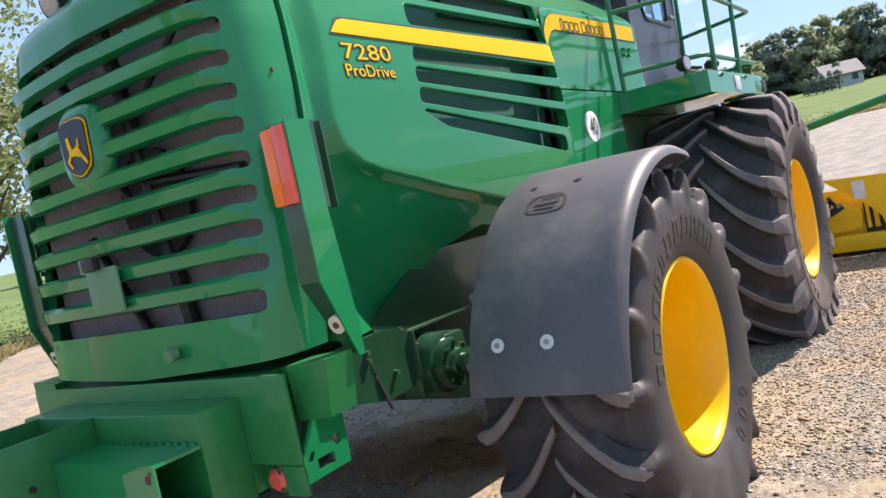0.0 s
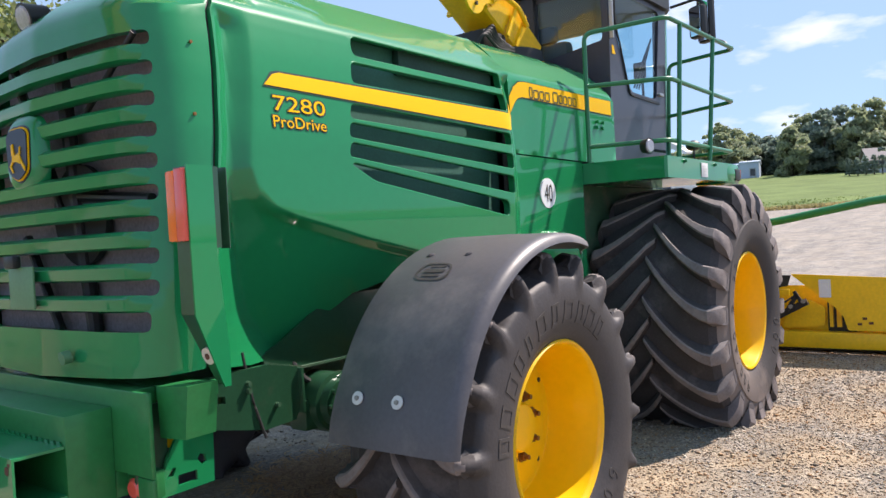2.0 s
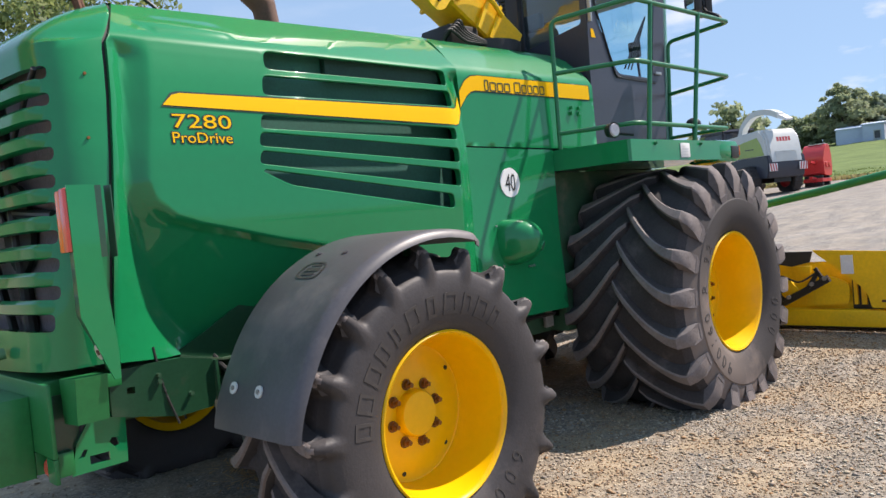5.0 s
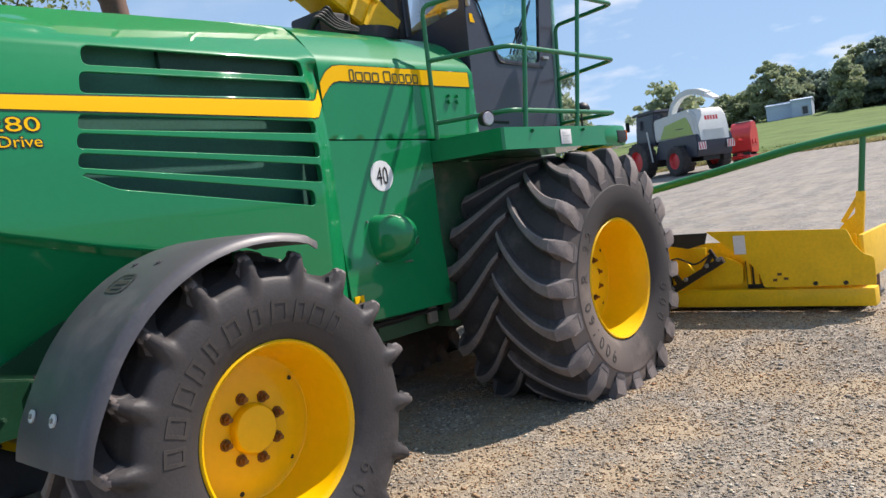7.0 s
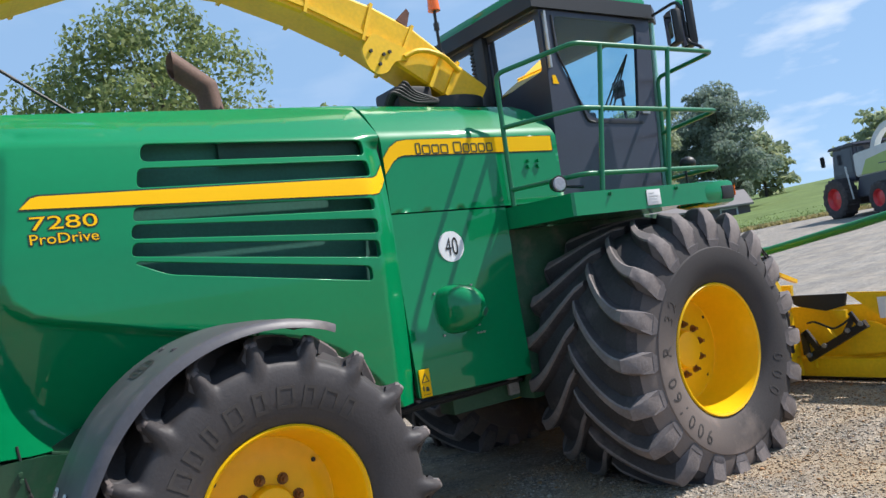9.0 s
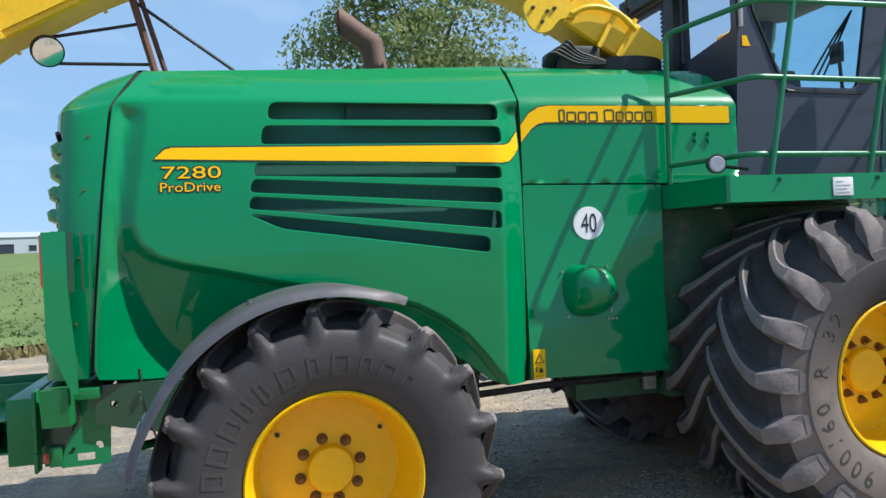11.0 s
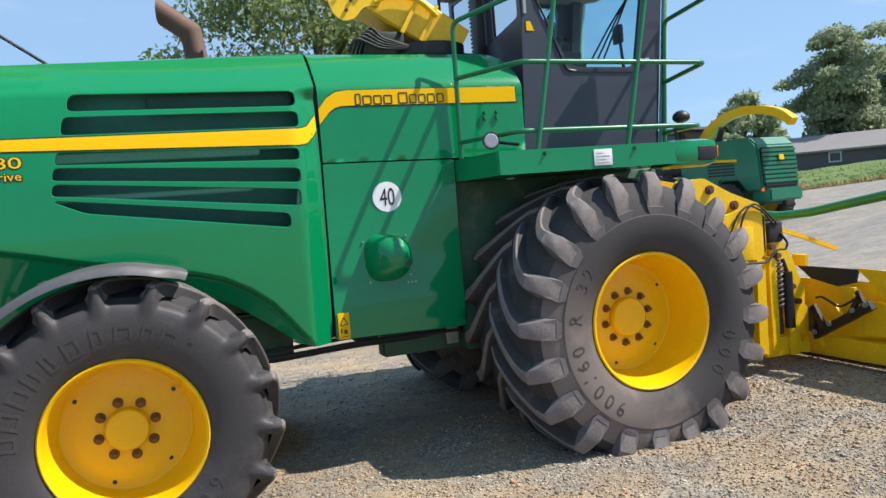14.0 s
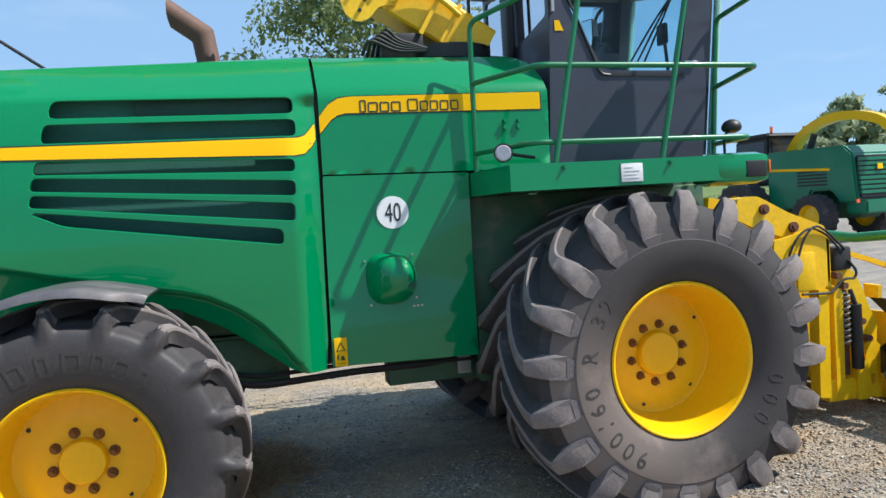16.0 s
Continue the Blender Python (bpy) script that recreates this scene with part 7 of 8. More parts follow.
def tree(name, x, y, height, spread, seed, leaves, size, material, label, low=0.25, group="", full=1.0):
    rng = np.random.default_rng(seed)
    z0 = rise(x, y)
    t = thing(name, (x, y, z0), label, "tree", group)
    bm = bmesh.new()
    lean = rng.uniform(-0.04, 0.04, 2)
    top = Vector((x + lean[0] * height, y + lean[1] * height, z0 + height * 0.72))
    k = height * 0.022
    path = [Vector((x, y, z0 - 0.1)), Vector((x, y, z0 + height * 0.2)).lerp(top, 0.12), Vector((x, y, z0 + height * 0.4)).lerp(top, 0.3), top]
    sweep(bm, path, [disc(k * q, 8) for q in (1.25, 1.0, 0.75, 0.25)])
    centres, radii = [], []
    n = 15
    for i in range(n):
        a = 2.4 * i + rng.uniform(-0.3, 0.3)
        h = low + (0.92 - low) * (i + 0.5) / n
        w = spread * (0.5 + 0.5 * math.sin(math.pi * min(1.0, 0.16 + 0.86 * (h - low) / (1 - low)))) * rng.uniform(0.62, 1.0) * (1.0 if h < 0.75 else 0.72)
        c = Vector((x + math.cos(a) * w * 0.62, y + math.sin(a) * w * 0.62, z0 + height * h))
        start = Vector((x, y, z0 + height * max(0.15, h - 0.22))).lerp(top, 0.2 * h)
        mid = start.lerp(c, 0.55) + Vector((0, 0, -0.04 * height))
        sweep(bm, [start, mid, c], [disc(k * q, 6) for q in (0.45, 0.28, 0.08)])
        centres.append(tuple(c))
        radii.append(w * rng.uniform(0.42, 0.60))
        for j in range(2):
            e = c + Vector(rng.normal(size=3)) * w * 0.36
            centres.append(tuple(e))
            radii.append(w * rng.uniform(0.20, 0.34))
    centres.append((top.x, top.y, z0 + height * 0.90))
    radii.append(spread * 0.34)
    part("trunk", bm, M_BARK, t, "", 60)
    v, f = leaf_cloud(centres, [q * full for q in radii], leaves, size, rng)
    ob = new("crown", mesh_of("crown", v, f, material))
    adopt(ob, t)
    return t


tree("tree", 5.8, 18.4, 10.6, 4.9, 3, 26000, 0.088, M_LEAF, "leafy broad green tree behind the harvester")
far = [(57.8, 45.2, 11.8, 4.7), (67.5, 42.2, 13.0, 5.6), (52, 54, 3.6, 3.0)]
for i, (x, y, h, s) in enumerate(far):
    tree("tree", x, y, h, s, 20 + i, 34000, 0.17, M_LEAF_DARK_HAZED if i == 1 else M_LEAF_HAZED, "tall dark leafy tree beyond the barn" if i == 1 else "tall pale green tree beyond the barn", 0.12, "trees beyond the barn", 1.2)
row = [(104.8, 29.2, 7.6, 3.4), (111, 28.8, 7.0, 3.4), (118.5, 28.5, 5.8, 3.2), (114, 25.5, 5.4, 3.2), (110.6, 23, 5.2, 3.0), (99.2, 19.1, 6.3, 2.4), (105.4, 18.6, 7.9, 3.2), (103.9, 16.1, 8.2, 3.3), (108, 14.8, 8.6, 3.4), (102.5, 12.1, 7.9, 3.2), (104.7, 10.4, 9.0, 3.5), (108, 8, 9.2, 3.6), (104.5, 5.5, 9.0, 3.5), (107, 2.5, 8.6, 3.6), (107, -0.9, 8.2, 3.4), (107, -5, 8.4, 3.6), (106, -10, 9, 3.8), (109.7, 33.8, 4.6, 3.0), (109, 37, 4.6, 3.2), (112, 20.5, 6.0, 3.2), (114, 13.0, 6.5, 3.4)]
for i, (x, y, h, s) in enumerate(row):
    tree("tree", x, y, h, s, 40 + i, 8500, 0.25, M_LEAF_DARK_HAZED if i in (2, 3, 4, 7, 8, 12, 19, 20) else M_LEAF_HAZED, "distant hazy tree in a row past the field", 0.0, "row of trees past the field", 0.97)
row2 = [(85, 62, 10, 5), (95, 55, 9, 5), (70, 70, 9, 5), (110, 46, 8, 5), (40, 75, 8, 4.5)]
for i, (x, y, h, s) in enumerate(row2):
    tree("tree", x, y, h, s, 70 + i, 2600, 0.45, M_LEAF_HAZED, "distant hazy tree in a hedgerow", 0.05, "hedgerow trees")

# ---- field ----
EDGE = [(-160, 4), (-40, 8.5), (-10, 9.6), (-4, 10.2), (3, 13), (12, 22), (24, 31), (31, 24), (38, 18), (41, 10), (42, 0), (43, -20), (46, -80), (300, -80), (300, 300), (-160, 300)]


def in_field(x, y):
    return inside((x, y), EDGE)


fx = [-160 + 4 * i for i in range(0, 30)] + [-42 + 1.2 * i for i in range(0, 92)] + [68.5 + 4 * i for i in range(0, 58)]
fy = [-80 + 4 * i for i in range(0, 20)] + [-1 + 1.2 * i for i in range(0, 45)] + [53 + 4 * i for i in range(0, 62)]
frng = np.random.default_rng(8)


def canopy(x, y):
    return rise(x, y) + 0.16 + 0.10 * noise.noise(Vector((x * 0.8, y * 0.8, 0))) + 0.05 * noise.noise(Vector((x * 2.7, y * 2.7, 5)))


field = tagged(sheet_mesh("crop_field", fx, fy, canopy, in_field, M_FIELD), "low green leafy crop field under sun", "field", kind="structure")
# leaves standing along the near margins
pts = []
while len(pts) < 42000:
    x, y = frng.uniform(-16, 48), frng.uniform(-14, 46)
    if in_field(x, y) and (not in_field(x - 0.6, y - 5.0) or not in_field(x - 5.0, y - 0.6) or frng.uniform() < 0.22):
        pts.append((x, y))
P = np.array([(x, y, canopy(x, y) - 0.10) for x, y in pts])
k = len(P)
up = np.stack([frng.normal(0, 1.0, k), frng.normal(0, 1.0, k), np.ones(k)], 1)
up /= np.linalg.norm(up, axis=1)[:, None]
sd = np.cross(up, frng.normal(size=(k, 3)))
sd /= np.linalg.norm(sd, axis=1)[:, None]
hgt = frng.uniform(0.12, 0.21, k)[:, None]
wid = frng.uniform(0.03, 0.06, k)[:, None]
quad = np.stack([P, P + up * hgt * 0.6 + sd * wid, P + up * hgt, P + up * hgt * 0.6 - sd * wid], 1).reshape(-1, 3)
tagged(new("crop_leaves", mesh_of("crop_leaves", quad, np.arange(k * 4).reshape(-1, 4), M_CROP)), "green crop leaves along the field margin", "crop", kind="stuff")
pts = []
while len(pts) < 22000:
    x, y = frng.uniform(-18, 46), frng.uniform(-14, 34)
    if not in_field(x, y) and (in_field(x + 0.35, y + 0.95) or in_field(x + 0.95, y + 0.3)):
        pts.append((x, y))
P = np.array([(x, y, rise(x, y)) for x, y in pts])
k = len(P)
up = np.stack([frng.normal(0, 0.5, k), frng.normal(0, 0.5, k), np.ones(k)], 1)
sd = np.cross(up, frng.normal(size=(k, 3)))
sd /= np.linalg.norm(sd, axis=1)[:, None]
hgt, wid = frng.uniform(0.06, 0.24, k)[:, None], frng.uniform(0.008, 0.02, k)[:, None]
quad = np.stack([P + sd * wid * 2, P - sd * wid * 2, P + up * hgt - sd * wid, P + up * hgt + sd * wid], 1).reshape(-1, 3)
tagged(new("dry_verge_grass", mesh_of("dry_verge_grass", quad, np.arange(k * 4).reshape(-1, 4), M_DRY)), "dry tan grass along the gravel's edge", "grass", kind="stuff")


# ---- buildings ----
def gable_house(name, x, y, size, turn, wall_h, ridge, wall, roof, label, windows=(), overhang=0.3, sink=0.6):
    """size: length along its own x, and depth; windows: (u, low, width, height) on its near long wall (-y side)."""
    L, W = size
    z0 = rise(x, y)
    t = thing(name, (x, y, z0), label, "building")
    m = Matrix.Translation((x, y, z0)) @ Matrix.Rotation(radians(turn), 4, "Z")
    holes = [[(u - w / 2, lo), (u + w / 2, lo), (u + w / 2, lo + h), (u - w / 2, lo + h)] for u, lo, w, h in windows]
    bm = bmesh.new()
    sheet(bm, [(-L / 2, -sink), (L / 2, -sink), (L / 2, wall_h), (-L / 2, wall_h)], lambda u, v: m @ Vector((u, -W / 2, v)), m.to_3x3() @ Vector((0, 0.15, 0)), holes, 3.0)
    f = lambda *q: bm.faces.new([bm.verts.new(m @ Vector(p)) for p in q])
    f((-L / 2, W / 2, -sink), (L / 2, W / 2, -sink), (L / 2, W / 2, wall_h), (-L / 2, W / 2, wall_h))
    for s in (-1, 1):
        f((s * L / 2, -W / 2, -sink), (s * L / 2, W / 2, -sink), (s * L / 2, W / 2, wall_h), (s * L / 2, 0, ridge), (s * L / 2, -W / 2, wall_h))
    part("wall", bm, wall, t, "", 0)
    o = overhang
    drop = (ridge - wall_h) / (W / 2) * o
    bm = bmesh.new()
    for s in (-1, 1):
        q = [(-L / 2 - o, s * (W / 2 + o), wall_h - drop), (L / 2 + o, s * (W / 2 + o), wall_h - drop), (L / 2 + o, 0, ridge + 0.02), (-L / 2 - o, 0, ridge + 0.02)]
        fc = bm.faces.new([bm.verts.new(m @ Vector(p)) for p in q])
        r = bmesh.ops.extrude_face_region(bm, geom=[fc])
        bmesh.ops.translate(bm, vec=(0, 0, 0.15), verts=[g for g in r["geom"] if isinstance(g, bmesh.types.BMVert)])
    part("roof", bm, roof, t, "", 0)
    for (u, lo, w, h) in windows:
        bm = bmesh.new()
        box(bm, (u - w / 2, -W / 2 + 0.10, lo), (u + w / 2, -W / 2 + 0.12, lo + h), m=m)
        wi = part("window", bm, M_WIN_DARK, t)
        bm = bmesh.new()
        for a, b in (((u - w / 2 - 0.12, lo - 0.12), (u + w / 2 + 0.12, lo)), ((u - w / 2 - 0.12, lo + h), (u + w / 2 + 0.12, lo + h + 0.12)), ((u - w / 2 - 0.12, lo), (u - w / 2, lo + h)), ((u + w / 2, lo), (u + w / 2 + 0.12, lo + h))):
            box(bm, (a[0], -W / 2 - 0.05, a[1]), (b[0], -W / 2 + 0.06, b[1]), m=m)
        part("window_frame", bm, M_WALL_WHITE, wi)
    return t


gable_house("barn", 54.5, 41.0, (15, 7), -48, 1.15, 2.4, M_WALL_BROWN, M_ROOF_GREY, "long low brown barn with a grey roof", ((-5.0, 0.3, 0.7, 0.6), (-1.5, 0.3, 0.7, 0.6), (2.6, 0.3, 0.7, 0.6), (5.8, 0.25, 1.2, 0.65)))
gable_house("house", 94, 8.6, (3.6, 5.0), -70, 1.35, 2.7, M_WALL_WHITE, M_ROOF_GREY, "white gabled house among trees past the field", ((-0.8, 0.5, 0.6, 0.8), (1.0, 0.5, 0.6, 0.8)))
for i in range(5):
    bx, by = 86.5, 10.8 - 0.75 * i
    z0 = rise(bx, by)
    t = thing("cypress", (bx, by, z0), "dark narrow cypress beside the house", "tree", "cypresses by the house")
    h = (2.0, 2.1, 2.2, 2.3, 4.4)[i]
    bm = bmesh.new()
    cyl(bm, (bx, by, z0 - 0.1), (bx, by, z0 + h * 0.5), 0.07, 0.04, seg=6)
    part("trunk", bm, M_BARK, t)
    rr = np.random.default_rng(90 + i)
    v, f = leaf_cloud([(bx, by, z0 + h * q) for q in (0.2, 0.4, 0.6, 0.78, 0.92)], [0.42, 0.44, 0.38, 0.28, 0.15], 700, 0.12, rr)
    ob = new("crown", mesh_of("crown", v, f, M_LEAF_DARK_HAZED))
    adopt(ob, t)
gable_house("shed", 103.5, 27.7, (3.3, 6), -78, 1.7, 2.1, M_WALL_BLUE, M_WALL_BLUE, "pale blue metal shed beyond the field", (), 0.1)
gable_house("shed", 103.2, 25.1, (2.3, 6), -78, 1.9, 2.2, M_WALL_BLUE, M_WALL_BLUE, "pale blue metal shed beyond the field", ((0.4, 0.2, 0.6, 0.9),), 0.1)
gable_house("warehouse", -49, 168, (30, 16), 20, 3.2, 4.4, M_WALL_WHITE, M_WALL_WHITE, "long white warehouse on the horizon", ((-9.0, 0.0, 5.2, 2.0), (1.5, 0.0, 6.5, 1.9), (8.0, 0.4, 1.4, 1.2)), 0.2)
gable_house("shed", -33.5, 171, (6, 8), 20, 2.9, 3.4, M_WALL_WHITE, M_WALL_WHITE, "small white shed on the horizon", (), 0.2)
px, py = -43.7, 138.4
pole = thing("utility_pole", (px, py, rise(px, py)), "thin wooden utility pole with a cross-arm", "pole")
bm = bmesh.new()
cyl(bm, (px, py, rise(px, py) - 0.5), (px, py, rise(px, py) + 8.2), 0.13, 0.10, seg=8)
part("mast", bm, M_BARK, pole)
bm = bmesh.new()
box(bm, (px - 1.1, py - 0.06, rise(px, py) + 7.6), (px + 1.1, py + 0.06, rise(px, py) + 7.75))
part("cross_arm", bm, M_BARK, pole)
mx_, my_ = -6.0, 9.05
marker = thing("marker_post", (mx_, my_, rise(mx_, my_)), "tan wooden marker post with a red panel", "post")
bm = bmesh.new()
mm = Matrix.Translation((mx_, my_, rise(mx_, my_))) @ Matrix.Rotation(radians(-3), 4, "Y")
box(bm, (-0.18, -0.05, -0.1), (0.18, 0.05, 2.1), 0.01, mm)
part("board", bm, M_WOODPOST, marker)
bm = bmesh.new()
box(bm, (-0.12, -0.06, 1.0), (0.08, -0.052, 1.75), 0.0, mm)
part("red_panel", bm, M_REDPAINT, marker)


# ---- other machines in the yard ----
def small_wheel(t, m, x, y, r, w, rim, name="wheel"):
    bm = bmesh.new()
    lathe(bm, [(r * 0.55, -w * 0.46), (r * 0.62, -w / 2), (r * 0.88, -w * 0.5), (r * 0.97, -w * 0.42), (r * 0.97, 0), (r * 0.97, w * 0.42), (r * 0.88, w / 2), (r * 0.62, w / 2), (r * 0.55, w * 0.46)], (0, 0, 0), 96)
    for v in bm.verts:
        rad = math.hypot(v.co.x, v.co.z)
        if rad > r * 0.92:
            turn = math.atan2(v.co.z, v.co.x) + abs(v.co.y) / w * 0.5
            k = 1 + (0.055 if (turn * 18 / (2 * math.pi)) % 1.0 < 0.45 else -0.01)
            v.co.x, v.co.z = v.co.x * k, v.co.z * k
    bmesh.ops.transform(bm, matrix=m @ Matrix.Translation((x, y, r)), verts=bm.verts)
    wh = part(name, bm, M_TYRE, t, "", 30)
    bm = bmesh.new()
    lathe(bm, [(r * 0.56, -w * 0.47), (r * 0.50, -w * 0.40), (r * 0.46, -w * 0.2), (r * 0.2, -w * 0.22), (0.01, -w * 0.26), (0.01, w * 0.26), (r * 0.46, w * 0.2), (r * 0.56, w * 0.47)], (0, 0, 0), 28)
    bmesh.ops.transform(bm, matrix=m @ Matrix.Translation((x, y, r)), verts=bm.verts)
    part("rim", bm, rim, wh)


def small_harvester(name, x, y, turn, body, rim, label, tail_mat, spout_mat, stripe_mat):
    """A forage harvester across the yard; its own x points ahead, its tail at x = 0."""
    z0 = rise(x, y)
    t = thing(name, (x, y, z0), label, "forage harvester")
    m = Matrix.Translation((x, y, z0)) @ Matrix.Rotation(radians(turn), 4, "Z")

    def shape(nm, poly, y0, y1, material, lab="", parent=None, bev=0.05):
        bm = bmesh.new()
        f = bm.faces.new([bm.verts.new((u, y0, v)) for u, v in poly])
        r = bmesh.ops.extrude_face_region(bm, geom=[f])
        bmesh.ops.translate(bm, vec=(0, y1 - y0, 0), verts=[g for g in r["geom"] if isinstance(g, bmesh.types.BMVert)])
        if bev:
            bmesh.ops.bevel(bm, geom=list(bm.edges), offset=bev, segments=2, affect="EDGES")
        bmesh.ops.transform(bm, matrix=m, verts=bm.verts)
        return part(nm, bm, material, parent or t, lab, 30)

    shape("hood", [(0.0, 1.10), (0.12, 2.45), (0.40, 2.72), (3.3, 2.78), (3.3, 0.95), (1.9, 0.95), (1.6, 1.45), (0.9, 1.45), (0.6, 1.05)], -0.86, 0.86, body)
    shape("tail_panel", [(-0.05, 1.15), (0.06, 2.40), (0.16, 2.40), (0.10, 1.15)], -0.78, 0.78, tail_mat)
    for k in range(8):
        zz = 1.30 + 0.135 * k
        shape("tail_slat", [(-0.07 + 0.012 * k, zz), (-0.07 + 0.012 * k, zz + 0.09), (0.06, zz + 0.09), (0.06, zz)], -0.75, 0.75, body, "", None, 0.0)
    shape("badge", [(-0.075, 1.98), (-0.06, 2.14), (-0.05, 2.14), (-0.05, 1.98)], -0.10, 0.10, M_DECAL, "", None, 0.0)
    for sy in (-1, 1):
        shape("flank_stripe", [(0.9, 2.02), (3.1, 2.16), (3.1, 2.24), (0.9, 2.10)], sy * 0.862, sy * 0.868, stripe_mat, "", None, 0.0)
        for k in range(5):
            shape("flank_slot", [(1.0, 1.60 + 0.10 * k), (2.1, 1.62 + 0.10 * k), (2.1, 1.68 + 0.10 * k), (1.0, 1.66 + 0.10 * k)], sy * 0.861, sy * 0.866, M_BLACK, "", None, 0.0)
    shape("bumper", [(-0.20, 0.72), (-0.20, 1.12), (0.5, 1.12), (0.5, 0.72)], -0.74, 0.74, body)
    for sy in (-1, 1):
        shape("tail_light", [(-0.06, 1.05), (-0.06, 1.15), (-0.02, 1.15), (-0.02, 1.05)], sy * 0.95, sy * 0.84, M_RED_LENS, "", None, 0.0)
    shape("chassis", [(0.3, 0.6), (0.3, 1.1), (4.6, 1.1), (4.6, 0.6)], -0.45, 0.45, M_CHASSIS)
    cab = shape("cab", [(3.35, 1.75), (3.30, 3.3), (4.75, 3.3), (4.95, 1.75)], -0.75, 0.75, M_BLACK)
    for sy in (-1, 1):
        shape("cab_window", [(3.50, 2.35), (3.45, 3.18), (4.60, 3.18), (4.72, 2.35)], sy * 0.752, sy * 0.758, M_WIN_DARK, "", cab, 0.0)
    shape("rear_window", [(3.30, 2.55), (3.28, 3.2), (3.295, 3.2), (3.315, 2.55)], -0.6, 0.6, M_WIN_DARK, "", cab, 0.0)
    shape("cab_roof", [(3.15, 3.3), (3.2, 3.42), (4.9, 3.42), (5.0, 3.3)], -0.85, 0.85, M_BLACK, "", None, 0.03)
    bm = bmesh.new()
    pts = [(3.1, 0, 2.7), (2.7, 0, 3.2), (2.0, 0, 3.55), (1.2, 0, 3.68), (0.4, 0, 3.58), (-0.2, 0, 3.38), (-0.55, 0, 3.08)]
    sweep(bm, rounded(pts, 0.3, 4), rect(0.30, 0.26))
    bmesh.ops.transform(bm, matrix=m, verts=bm.verts)
    part("spout", bm, spout_mat, t, "", 40)
    for dx, dy in ((3.2, -0.7), (3.2, 0.7)):
        bm = bmesh.new()
        cyl(bm, m @ Vector((dx, dy, 3.42)), m @ Vector((dx, dy, 3.62)), 0.05, seg=10)
        part("beacon", bm, M_ORANGE_LENS, t)
    bm = bmesh.new()
    cyl(bm, m @ Vector((2.0, 0.4, 2.75)), m @ Vector((1.8, 0.4, 3.2)), 0.1, seg=10)
    part("exhaust", bm, M_BLACK, t)
    for sy in (-1, 1):
        small_wheel(t, m, 1.25, sy * 1.15, 0.68, 0.5, rim)
        small_wheel(t, m, 4.1, sy * 1.15, 0.95, 0.7, rim)
    return t


small_harvester("forage_harvester", 18.5, 12.9, 97, M_TEAL_HAZED, M_YELLOW, "green forage harvester with yellow spout parked across the yard", M_BLACK, M_YELLOW, M_DECAL)


